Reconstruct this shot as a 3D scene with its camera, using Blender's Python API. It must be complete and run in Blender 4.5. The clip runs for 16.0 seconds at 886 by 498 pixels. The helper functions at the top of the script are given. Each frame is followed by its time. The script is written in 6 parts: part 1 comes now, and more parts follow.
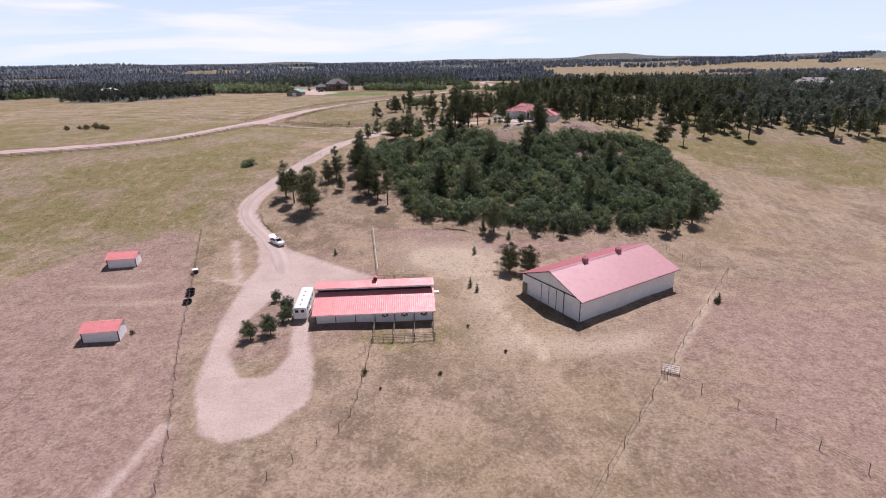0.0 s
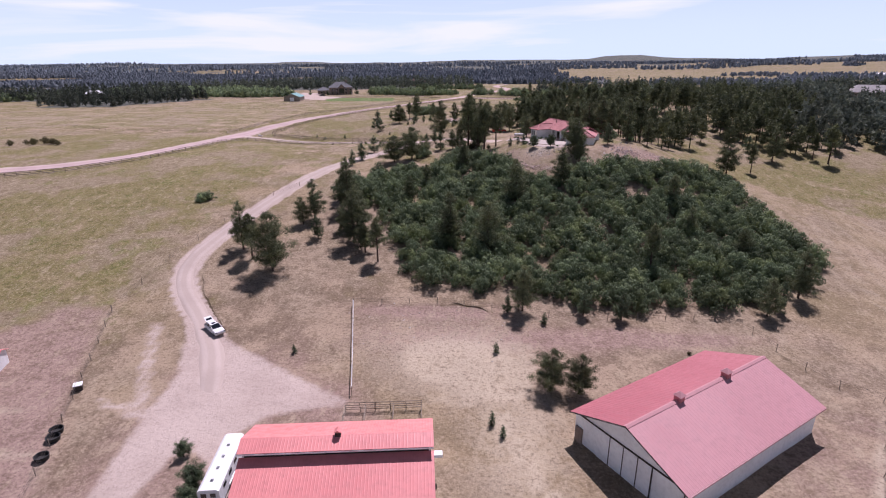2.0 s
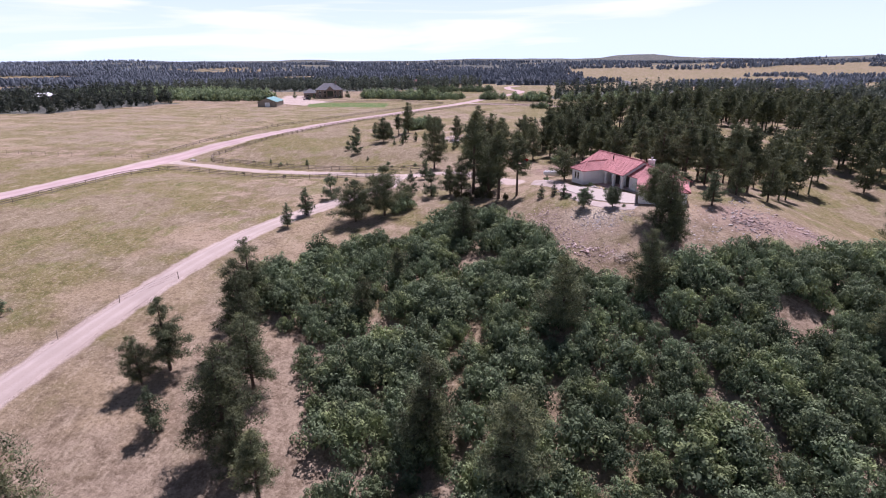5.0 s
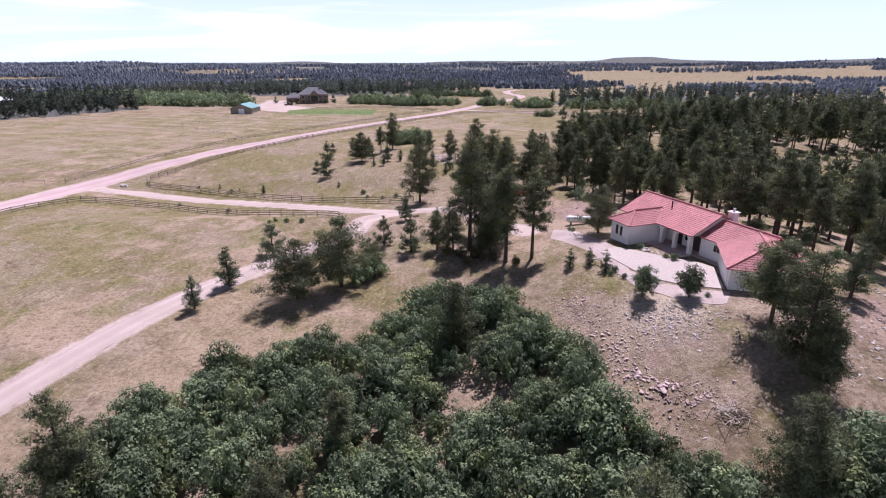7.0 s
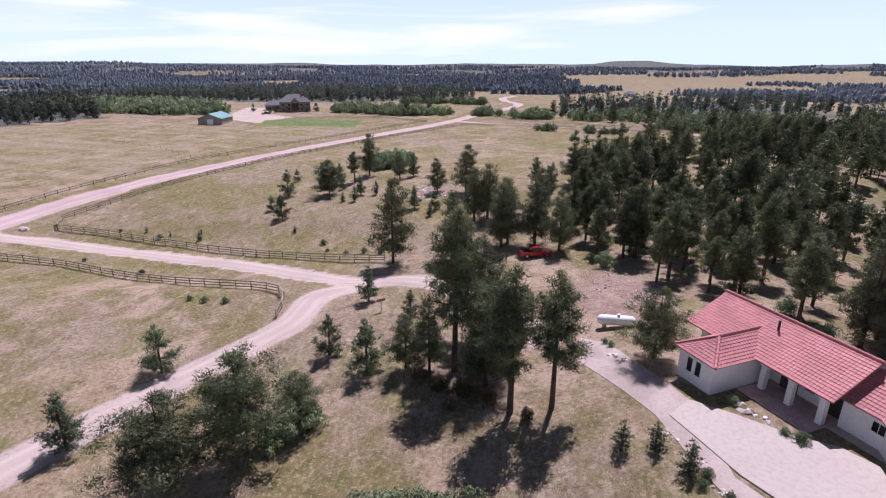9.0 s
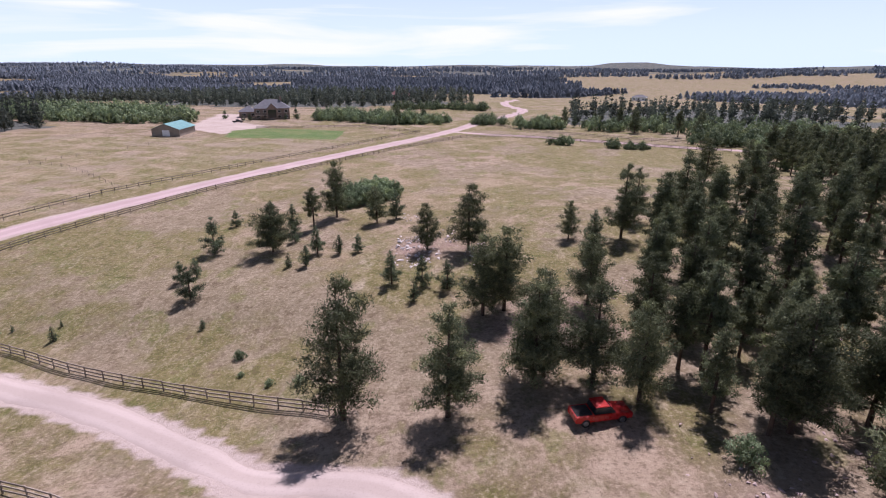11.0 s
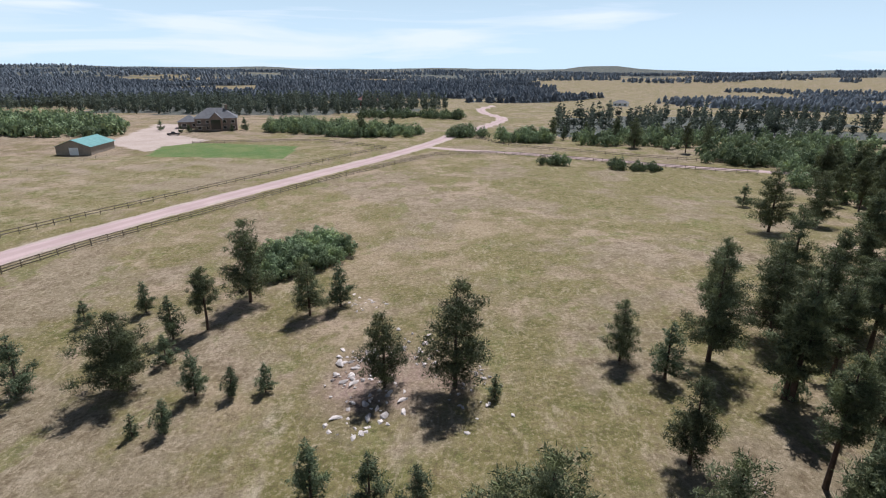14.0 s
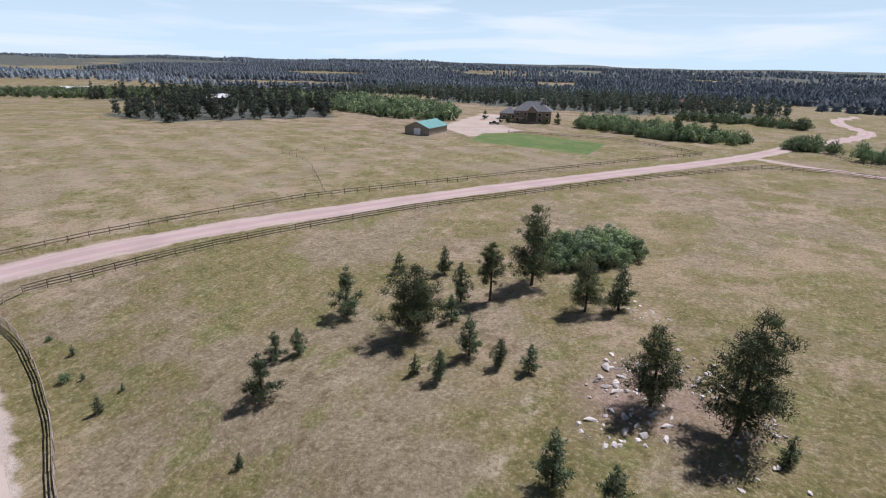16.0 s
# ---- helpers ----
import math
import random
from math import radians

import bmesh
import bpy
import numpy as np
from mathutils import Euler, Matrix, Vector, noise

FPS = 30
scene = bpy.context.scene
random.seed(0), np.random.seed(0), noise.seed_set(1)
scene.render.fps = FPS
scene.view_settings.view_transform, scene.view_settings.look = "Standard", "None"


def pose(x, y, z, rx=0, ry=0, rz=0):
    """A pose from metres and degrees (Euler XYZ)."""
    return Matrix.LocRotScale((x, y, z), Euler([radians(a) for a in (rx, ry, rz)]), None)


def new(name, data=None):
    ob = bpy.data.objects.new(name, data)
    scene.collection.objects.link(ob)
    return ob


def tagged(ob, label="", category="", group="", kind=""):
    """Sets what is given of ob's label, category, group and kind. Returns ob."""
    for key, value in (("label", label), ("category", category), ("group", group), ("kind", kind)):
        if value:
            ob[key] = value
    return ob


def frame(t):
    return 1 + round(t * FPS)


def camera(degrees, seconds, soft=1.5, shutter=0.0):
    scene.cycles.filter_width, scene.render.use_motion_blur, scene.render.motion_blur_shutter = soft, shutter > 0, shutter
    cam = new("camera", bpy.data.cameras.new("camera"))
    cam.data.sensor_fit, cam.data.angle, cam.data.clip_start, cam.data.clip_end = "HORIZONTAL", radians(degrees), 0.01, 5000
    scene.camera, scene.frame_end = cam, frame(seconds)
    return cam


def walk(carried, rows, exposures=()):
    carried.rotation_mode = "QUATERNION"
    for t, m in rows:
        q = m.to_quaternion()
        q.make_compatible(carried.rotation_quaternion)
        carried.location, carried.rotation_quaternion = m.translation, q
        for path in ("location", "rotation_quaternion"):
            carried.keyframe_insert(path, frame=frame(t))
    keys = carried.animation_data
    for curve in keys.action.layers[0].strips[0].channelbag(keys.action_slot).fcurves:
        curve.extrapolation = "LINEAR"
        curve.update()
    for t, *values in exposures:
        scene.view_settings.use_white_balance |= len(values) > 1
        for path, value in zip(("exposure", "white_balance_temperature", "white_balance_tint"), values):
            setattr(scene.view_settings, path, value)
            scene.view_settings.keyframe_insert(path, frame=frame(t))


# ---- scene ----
cam = camera(79.6, 16.0, soft=1.1)
PATH = [
    (0.0, 0.0, 0.0, 42.5, 70.48, 0.88, 0.24),
    (0.5, -0.08, 8.55, 42.93, 70.51, 0.78, 0.39),
    (1.0, -0.18, 18.33, 43.33, 70.57, 0.68, 0.41),
    (1.5, -0.17, 28.86, 43.71, 70.59, 0.62, 0.94),
    (2.0, -0.05, 39.74, 44.02, 70.55, 0.57, 1.43),
    (2.5, 0.11, 50.86, 44.29, 70.46, 0.64, 1.78),
    (3.0, 0.22, 61.49, 44.35, 70.44, 0.52, 2.03),
    (3.5, 0.46, 72.8, 44.37, 70.42, 0.39, 2.22),
    (4.0, 0.94, 84.1, 44.38, 70.4, 0.33, 2.38),
    (6.5, 2.27, 130.79, 44.04, 70.53, 0.34, 2.14),
    (7.0, 2.33, 139.04, 44.38, 70.61, 0.19, 2.04),
    (7.5, 2.47, 146.79, 45.16, 70.74, 0.02, 1.91),
    (8.0, 2.77, 154.09, 46.55, 70.92, -0.23, 1.76),
    (8.5, 3.12, 161.66, 46.77, 70.9, -0.3, 1.62),
    (9.0, 3.62, 169.35, 46.78, 70.8, -0.2, 1.58),
    (11.5, 3.34, 220.79, 46.95, 71.03, -0.35, 1.14),
    (12.0, 3.48, 230.77, 47.62, 71.13, -0.36, 0.51),
    (12.5, 3.57, 239.7, 47.93, 71.17, -0.4, -0.31),
    (13.0, 3.48, 245.31, 47.74, 71.18, -0.42, -0.58),
    (13.5, 3.27, 247.79, 47.43, 71.23, -0.42, -1.38),
    (14.0, 3.19, 248.31, 47.26, 71.25, -0.44, -1.53),
    (14.5, 3.11, 248.56, 47.02, 71.18, -0.62, 3.23),
    (15.0, 2.89, 248.63, 46.83, 71.07, -1.0, 11.02),
    (15.5, 2.74, 248.75, 46.6, 70.87, -1.35, 20.13),
    (16.0, 2.74, 248.74, 46.45, 70.61, -1.39, 30.43),
]
walk(cam, [(t, pose(x, y, z, rx, ry, rz)) for t, x, y, z, rx, ry, rz in PATH], [(0.0, 0.0, 6200, 28), (1.5, -0.06, 6020, 32), (3.5, 0.08, 5870, 35), (7.0, 0.28, 5820, 34), (9.0, 0.14, 5800, 32), (12.5, 0.05, 5880, 32), (14.0, -0.06, 5850, 13), (16.0, -0.12, 5850, 15)])

# ---- sky, sun, exposure ----
SUN_AZIMUTH, SUN_HEIGHT = 20.0, 58.0  # degrees clockwise from +y, degrees up
world = bpy.data.worlds.new("world")
scene.world = world
world.use_nodes = True
wn, wl = world.node_tree.nodes, world.node_tree.links
wn.clear()
sky = wn.new("ShaderNodeTexSky")
sky.sky_type, sky.sun_disc = "NISHITA", False
sky.sun_elevation, sky.sun_rotation = radians(SUN_HEIGHT), radians(SUN_AZIMUTH)
sky.altitude, sky.dust_density, sky.air_density, sky.ozone_density = 1900, 0.3, 1.0, 1.8
tc, mp = wn.new("ShaderNodeTexCoord"), wn.new("ShaderNodeMapping")
mp.inputs["Scale"].default_value = (1.3, 0.8, 13.0)
mp.inputs["Location"].default_value = (0.35, 0.1, 0.0)
cirrus = wn.new("ShaderNodeTexNoise")
cirrus.inputs["Scale"].default_value, cirrus.inputs["Detail"].default_value = 1.7, 7
cirrus.inputs["Distortion"].default_value = 0.5
thin = wn.new("ShaderNodeMapRange")
thin.inputs["From Min"].default_value, thin.inputs["From Max"].default_value, thin.inputs["To Max"].default_value = 0.51, 0.65, 0.9
cloud, haze = wn.new("ShaderNodeMixRGB"), wn.new("ShaderNodeMixRGB")
cloud.inputs["Color2"].default_value = (23.0, 24.4, 25.4, 1)
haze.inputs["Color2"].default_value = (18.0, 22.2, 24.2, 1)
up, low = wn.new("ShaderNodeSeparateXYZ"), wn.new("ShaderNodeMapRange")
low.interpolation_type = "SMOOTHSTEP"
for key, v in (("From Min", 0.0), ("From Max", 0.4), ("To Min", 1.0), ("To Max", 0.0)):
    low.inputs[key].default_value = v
back, wout = wn.new("ShaderNodeBackground"), wn.new("ShaderNodeOutputWorld")
back.inputs["Strength"].default_value = 0.04
wl.new(tc.outputs["Generated"], mp.inputs["Vector"])
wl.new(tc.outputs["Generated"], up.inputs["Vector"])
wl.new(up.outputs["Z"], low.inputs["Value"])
wl.new(mp.outputs["Vector"], cirrus.inputs["Vector"])
wl.new(cirrus.outputs["Fac"], thin.inputs["Value"])
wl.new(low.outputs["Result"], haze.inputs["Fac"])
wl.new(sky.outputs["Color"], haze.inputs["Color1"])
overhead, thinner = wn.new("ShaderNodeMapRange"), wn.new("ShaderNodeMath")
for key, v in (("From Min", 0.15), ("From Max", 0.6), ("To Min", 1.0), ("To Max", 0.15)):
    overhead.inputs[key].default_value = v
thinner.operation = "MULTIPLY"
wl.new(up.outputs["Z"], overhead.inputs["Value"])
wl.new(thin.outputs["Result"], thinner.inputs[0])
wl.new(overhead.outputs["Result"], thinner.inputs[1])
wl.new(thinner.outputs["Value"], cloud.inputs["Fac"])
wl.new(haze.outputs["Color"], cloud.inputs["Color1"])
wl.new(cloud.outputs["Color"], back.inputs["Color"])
wl.new(back.outputs["Background"], wout.inputs["Surface"])
sun_data = bpy.data.lights.new("sun", "SUN")
sun_data.energy, sun_data.angle, sun_data.color = 5.4, radians(0.53), (1.0, 0.955, 0.9)
sun = new("sun", sun_data)
sa, se = radians(SUN_AZIMUTH), radians(SUN_HEIGHT)
toward_sun = Vector((math.sin(sa) * math.cos(se), math.cos(sa) * math.cos(se), math.sin(se)))
sun.rotation_mode = "QUATERNION"
sun.rotation_quaternion = toward_sun.to_track_quat("Z", "Y")
sun.location = (0, 100, 300)


# ---- materials ----
def material(name):
    m = bpy.data.materials.new(name)
    m.use_nodes = True
    return m, m.node_tree.nodes, m.node_tree.links, m.node_tree.nodes["Principled BSDF"]


def noise_node(n, l, scale, detail=4, rough=0.55, coords="Object", stretch=None):
    c, t = n.new("ShaderNodeTexCoord"), n.new("ShaderNodeTexNoise")
    t.inputs["Scale"].default_value, t.inputs["Detail"].default_value, t.inputs["Roughness"].default_value = scale, detail, rough
    if stretch:
        p = n.new("ShaderNodeMapping")
        p.inputs["Scale"].default_value = stretch
        l.new(c.outputs[coords], p.inputs["Vector"])
        l.new(p.outputs["Vector"], t.inputs["Vector"])
    else:
        l.new(c.outputs[coords], t.inputs["Vector"])
    return t.outputs["Fac"]


def span(n, l, value, a, b, lo=0.0, hi=1.0):
    r = n.new("ShaderNodeMapRange")
    r.interpolation_type = "SMOOTHSTEP"
    for key, v in (("From Min", a), ("From Max", b), ("To Min", lo), ("To Max", hi)):
        r.inputs[key].default_value = v
    l.new(value, r.inputs["Value"])
    return r.outputs["Result"]


def blend(n, l, fac, a, b):
    """Mix of two colours; each is a tuple or a socket, fac a socket or a number."""
    m = n.new("ShaderNodeMixRGB")
    for key, v in (("Fac", fac), ("Color1", a), ("Color2", b)):
        if isinstance(v, tuple):
            m.inputs[key].default_value = (*v, 1)
        elif isinstance(v, float):
            m.inputs[key].default_value = v
        else:
            l.new(v, m.inputs[key])
    return m.outputs["Color"]


def maths(n, l, op, a, b):
    m = n.new("ShaderNodeMath")
    m.operation = op
    for i, v in enumerate((a, b)):
        if isinstance(v, (int, float)):
            m.inputs[i].default_value = v
        else:
            l.new(v, m.inputs[i])
    return m.outputs["Value"]


def relief(n, l, shader, height, strength, distance):
    b = n.new("ShaderNodeBump")
    b.inputs["Strength"].default_value, b.inputs["Distance"].default_value = strength, distance
    l.new(height, b.inputs["Height"])
    l.new(b.outputs["Normal"], shader.inputs["Normal"])


def surface(name, light, dark, grain=3.0, stain=0.25, rough=0.7, bump=0.3, metal=0.0, depth=0.01, spread=0.0):
    """A surface whose colour wanders at two scales, with fine relief."""
    m, n, l, s = material(name)
    fine, broad = noise_node(n, l, grain), noise_node(n, l, stain, 5)
    c = blend(n, l, span(n, l, broad, 0.35, 0.68), light, dark)
    c = blend(n, l, span(n, l, fine, 0.4, 0.8, 0.0, 0.45), c, tuple(v * 0.72 for v in dark))
    if spread:
        info = n.new("ShaderNodeObjectInfo")
        h = n.new("ShaderNodeHueSaturation")
        l.new(span(n, l, info.outputs["Random"], 0.0, 1.0, 1 - spread, 1 + spread), h.inputs["Value"])
        l.new(c, h.inputs["Color"])
        c = h.outputs["Color"]
    l.new(c, s.inputs["Base Color"])
    l.new(span(n, l, fine, 0.2, 0.8, max(0.05, rough - 0.12), min(1.0, rough + 0.12)), s.inputs["Roughness"])
    s.inputs["Metallic"].default_value = metal
    relief(n, l, s, fine, bump, depth)
    return m


def attribute(n, name):
    a = n.new("ShaderNodeAttribute")
    a.attribute_name = name
    return a.outputs["Fac"]


def foliage(name, light, dark, tip, tree_spread=0.25):
    """Leaves or needles: the tint wanders from clump to clump and tree to tree, inner leaves carry painted shade, and a
    little light shines through.
    """
    m, n, l, s = material(name)
    geo, info = n.new("ShaderNodeNewGeometry"), n.new("ShaderNodeObjectInfo")
    c = blend(n, l, geo.outputs["Random Per Island"], dark, light)
    c = blend(n, l, span(n, l, noise_node(n, l, 0.3, 3), 0.48, 0.66, 0.0, 0.7), c, tip)
    c = blend(n, l, span(n, l, noise_node(n, l, 0.55, 3), 0.52, 0.36, 0.0, 0.55), c, tuple(v * 0.8 for v in dark))
    h = n.new("ShaderNodeHueSaturation")
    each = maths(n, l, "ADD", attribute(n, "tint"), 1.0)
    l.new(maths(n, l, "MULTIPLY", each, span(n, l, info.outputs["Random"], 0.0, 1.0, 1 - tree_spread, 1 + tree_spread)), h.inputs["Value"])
    l.new(c, h.inputs["Color"])
    l.new(h.outputs["Color"], s.inputs["Base Color"])
    s.inputs["Roughness"].default_value = 0.75
    s.inputs["Specular IOR Level"].default_value = 0.15
    thru, mix, out = n.new("ShaderNodeBsdfTranslucent"), n.new("ShaderNodeMixShader"), n["Material Output"]
    l.new(h.outputs["Color"], thru.inputs["Color"])
    mix.inputs["Fac"].default_value = 0.22
    l.new(s.outputs["BSDF"], mix.inputs[1])
    l.new(thru.outputs["BSDF"], mix.inputs[2])
    l.new(mix.outputs["Shader"], out.inputs["Surface"])
    return m


def ground_material():
    m, n, l, s = material("dry_grassland")
    big, mid = noise_node(n, l, 0.018, 6, 0.6), noise_node(n, l, 0.10, 9, 0.7)
    small, grit = noise_node(n, l, 0.55, 9, 0.78), noise_node(n, l, 2.4, 6, 0.75)
    straw = noise_node(n, l, 0.6, 8, 0.75, stretch=(1.0, 0.35, 1.0))
    c = blend(n, l, span(n, l, mid, 0.42, 0.58), (0.355, 0.27, 0.19), (0.185, 0.137, 0.093))
    c = blend(n, l, span(n, l, big, 0.45, 0.58, 0.0, 0.6), c, (0.29, 0.225, 0.13))
    green = maths(n, l, "ADD", attribute(n, "green"), maths(n, l, "MULTIPLY", maths(n, l, "SUBTRACT", mid, 0.5), 3.4))
    c = blend(n, l, span(n, l, green, 0.15, 0.9, 0.0, 0.92), c, blend(n, l, span(n, l, small, 0.4, 0.6), (0.125, 0.116, 0.038), (0.235, 0.20, 0.085)))
    patch, tuft = noise_node(n, l, 0.045, 6, 0.62), noise_node(n, l, 0.16, 5, 0.6, stretch=(1.0, 0.7, 1.0))
    c = blend(n, l, span(n, l, patch, 0.49, 0.58, 0.0, 0.7), c, blend(n, l, span(n, l, small, 0.4, 0.6), (0.335, 0.265, 0.19), (0.205, 0.155, 0.108)))
    c = blend(n, l, maths(n, l, "MULTIPLY", span(n, l, tuft, 0.56, 0.63, 0.0, 0.75), span(n, l, attribute(n, "green"), 0.15, 0.5)), c, blend(n, l, span(n, l, small, 0.4, 0.6), (0.115, 0.12, 0.036), (0.235, 0.215, 0.085)))
    bare = maths(n, l, "ADD", attribute(n, "bare"), maths(n, l, "MULTIPLY", maths(n, l, "SUBTRACT", mid, 0.5), 1.2))
    c = blend(n, l, span(n, l, bare, 0.3, 0.8, 0.0, 0.95), c, blend(n, l, span(n, l, small, 0.42, 0.6), (0.335, 0.235, 0.195), (0.25, 0.17, 0.14)))
    pale = maths(n, l, "ADD", attribute(n, "pale"), maths(n, l, "MULTIPLY", maths(n, l, "SUBTRACT", small, 0.5), 1.8))
    c = blend(n, l, span(n, l, pale, 0.3, 1.0, 0.0, 0.8), c, (0.52, 0.435, 0.325))
    c = blend(n, l, span(n, l, straw, 0.53, 0.64, 0.0, 0.4), c, (0.46, 0.375, 0.265))
    trodden = maths(n, l, "SUBTRACT", 1.0, maths(n, l, "MULTIPLY", attribute(n, "bare"), 0.75))
    c = blend(n, l, maths(n, l, "MULTIPLY", trodden, span(n, l, small, 0.53, 0.62, 0.0, 0.62)), c, (0.14, 0.10, 0.062))
    rough_edge = maths(n, l, "ADD", attribute(n, "gravel"), maths(n, l, "MULTIPLY", maths(n, l, "SUBTRACT", small, 0.5), 0.9))
    c = blend(n, l, span(n, l, rough_edge, 0.3, 0.72), c, blend(n, l, span(n, l, mid, 0.35, 0.68), (0.52, 0.425, 0.37), (0.44, 0.35, 0.30)))
    lawn = attribute(n, "lawn")
    c = blend(n, l, span(n, l, lawn, 0.3, 0.7), c, blend(n, l, span(n, l, mid, 0.4, 0.62), (0.085, 0.155, 0.042), (0.15, 0.19, 0.065)))
    far_cover = maths(n, l, "ADD", attribute(n, "wood"), maths(n, l, "MULTIPLY", maths(n, l, "SUBTRACT", noise_node(n, l, 0.006, 6, 0.6, stretch=(0.45, 1.0, 1.0)), 0.5), 2.2))
    # Dark woodland cover, its bluish cast painted in for distance haze.
    c = blend(n, l, span(n, l, far_cover, 0.68, 0.85, 0.0, 0.93), c, blend(n, l, mid, (0.055, 0.072, 0.074), (0.10, 0.12, 0.11)))
    worn = maths(n, l, "SUBTRACT", 1.0, maths(n, l, "MULTIPLY", attribute(n, "gravel"), 0.7))
    c = blend(n, l, maths(n, l, "MULTIPLY", worn, span(n, l, grit, 0.52, 0.62, 0.0, 0.55)), c, (0.12, 0.086, 0.056))
    c = blend(n, l, maths(n, l, "MULTIPLY", worn, span(n, l, grit, 0.48, 0.38, 0.0, 0.4)), c, (0.5, 0.4, 0.29))
    l.new(c, s.inputs["Base Color"])
    s.inputs["Roughness"].default_value, s.inputs["Specular IOR Level"].default_value = 0.95, 0.1
    relief(n, l, s, maths(n, l, "ADD", small, maths(n, l, "MULTIPLY", grit, 0.5)), 0.8, 0.28)
    return m


def road_material(name, light, dark):
    m, n, l, s = material(name)
    uv = n.new("ShaderNodeUVMap")
    xyz = n.new("ShaderNodeSeparateXYZ")
    l.new(uv.outputs["UV"], xyz.inputs["Vector"])
    wave = n.new("ShaderNodeMath")
    wave.operation = "PINGPONG"
    wave.inputs[1].default_value = 0.25
    l.new(xyz.outputs["X"], wave.inputs[0])
    rut = span(n, l, maths(n, l, "ADD", wave.outputs["Value"], maths(n, l, "MULTIPLY", noise_node(n, l, 0.3, 4), 0.12)), 0.14, 0.28)
    c = blend(n, l, rut, dark, light)
    c = blend(n, l, span(n, l, noise_node(n, l, 0.12, 5), 0.4, 0.7, 0.0, 0.6), c, tuple(v * 0.85 for v in dark))
    grit = noise_node(n, l, 5.0, 4, 0.7)
    c = blend(n, l, span(n, l, grit, 0.5, 0.75, 0.0, 0.5), c, tuple(v * 0.7 for v in dark))
    l.new(c, s.inputs["Base Color"])
    s.inputs["Roughness"].default_value, s.inputs["Specular IOR Level"].default_value = 0.95, 0.1
    relief(n, l, s, grit, 0.4, 0.06)
    return m


def glass_material():
    m, n, l, s = material("window_glass")
    s.inputs["Base Color"].default_value = (0.015, 0.018, 0.022, 1)
    s.inputs["Roughness"].default_value, s.inputs["Specular IOR Level"].default_value = 0.06, 0.6
    return m


GROUND = ground_material()
GRAVEL = road_material("pale_gravel", (0.51, 0.42, 0.37), (0.455, 0.37, 0.32))
ROAD = road_material("pink_gravel_road", (0.53, 0.40, 0.38), (0.465, 0.345, 0.325))
CONCRETE = surface("pale_concrete", (0.445, 0.385, 0.335), (0.42, 0.36, 0.315), 2.5, 0.3, 0.85, 0.08)
APRON = surface("worn_gravel_apron", (0.44, 0.36, 0.32), (0.35, 0.28, 0.24), 4.0, 0.4, 0.95, 0.5, depth=0.03)
RED_METAL = surface("red_painted_metal", (0.76, 0.275, 0.26), (0.69, 0.235, 0.225), 1.2, 0.15, 0.42, 0.05)
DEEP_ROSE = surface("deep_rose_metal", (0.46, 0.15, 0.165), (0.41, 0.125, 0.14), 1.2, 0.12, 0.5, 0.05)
ROSE_METAL = surface("pale_rose_metal", (0.55, 0.285, 0.295), (0.52, 0.262, 0.272), 1.2, 0.12, 0.42, 0.05)
WHITE_METAL = surface("white_painted_siding", (0.84, 0.84, 0.84), (0.76, 0.76, 0.76), 2.0, 0.3, 0.55, 0.08)
DARK_TRIM = surface("dark_trim", (0.05, 0.035, 0.03), (0.035, 0.025, 0.022), 4, 0.5, 0.7, 0.1)
DARK_INSIDE = surface("dark_stall_opening", (0.025, 0.02, 0.018), (0.015, 0.012, 0.012), 4, 0.5, 0.9, 0.1)
STUCCO = surface("white_stucco", (0.84, 0.82, 0.80), (0.77, 0.75, 0.72), 9.0, 0.35, 0.9, 0.35)
TILE = surface("red_clay_tile", (0.50, 0.195, 0.19), (0.40, 0.15, 0.145), 3.0, 0.5, 0.75, 0.25, spread=0.16)
WOOD = surface("weathered_fence_wood", (0.33, 0.27, 0.215), (0.22, 0.175, 0.135), 6.0, 0.8, 0.9, 0.5, spread=0.3)
PALE_WOOD = surface("sunbleached_pole", (0.42, 0.36, 0.29), (0.3, 0.25, 0.2), 6.0, 0.8, 0.9, 0.5, spread=0.2)
BARK = surface("pine_bark", (0.115, 0.075, 0.055), (0.06, 0.04, 0.032), 7.0, 1.2, 0.95, 0.8, depth=0.05)
STONE = surface("pale_limestone", (0.64, 0.57, 0.53), (0.47, 0.41, 0.37), 3.0, 0.8, 0.9, 0.7, depth=0.06, spread=0.2)
RED_STONE = surface("reddish_stone", (0.56, 0.43, 0.39), (0.42, 0.31, 0.275), 3.0, 0.8, 0.95, 0.7, depth=0.06, spread=0.2)
CAR_PAINT = surface("white_car_paint", (0.8, 0.8, 0.8), (0.76, 0.76, 0.76), 1, 0.5, 0.22, 0.0)
TRUCK_PAINT = surface("red_truck_paint", (0.55, 0.03, 0.02), (0.45, 0.02, 0.02), 1, 0.5, 0.25, 0.0)
RUBBER = surface("black_rubber", (0.03, 0.03, 0.03), (0.02, 0.02, 0.02), 6, 1, 0.85, 0.3)
WIRE = surface("rusty_fence_wire", (0.12, 0.1, 0.085), (0.08, 0.065, 0.055), 5, 1, 0.8, 0.1)
CHROME = surface("dull_steel", (0.5, 0.5, 0.5), (0.4, 0.4, 0.4), 5, 1, 0.35, 0.05, metal=1.0)
GREEN_METAL = surface("green_metal_roof", (0.16, 0.36, 0.33), (0.13, 0.3, 0.28), 1, 0.3, 0.4, 0.05)
TAN_WALL = surface("tan_siding", (0.30, 0.25, 0.20), (0.24, 0.2, 0.16), 2, 0.4, 0.8, 0.1)
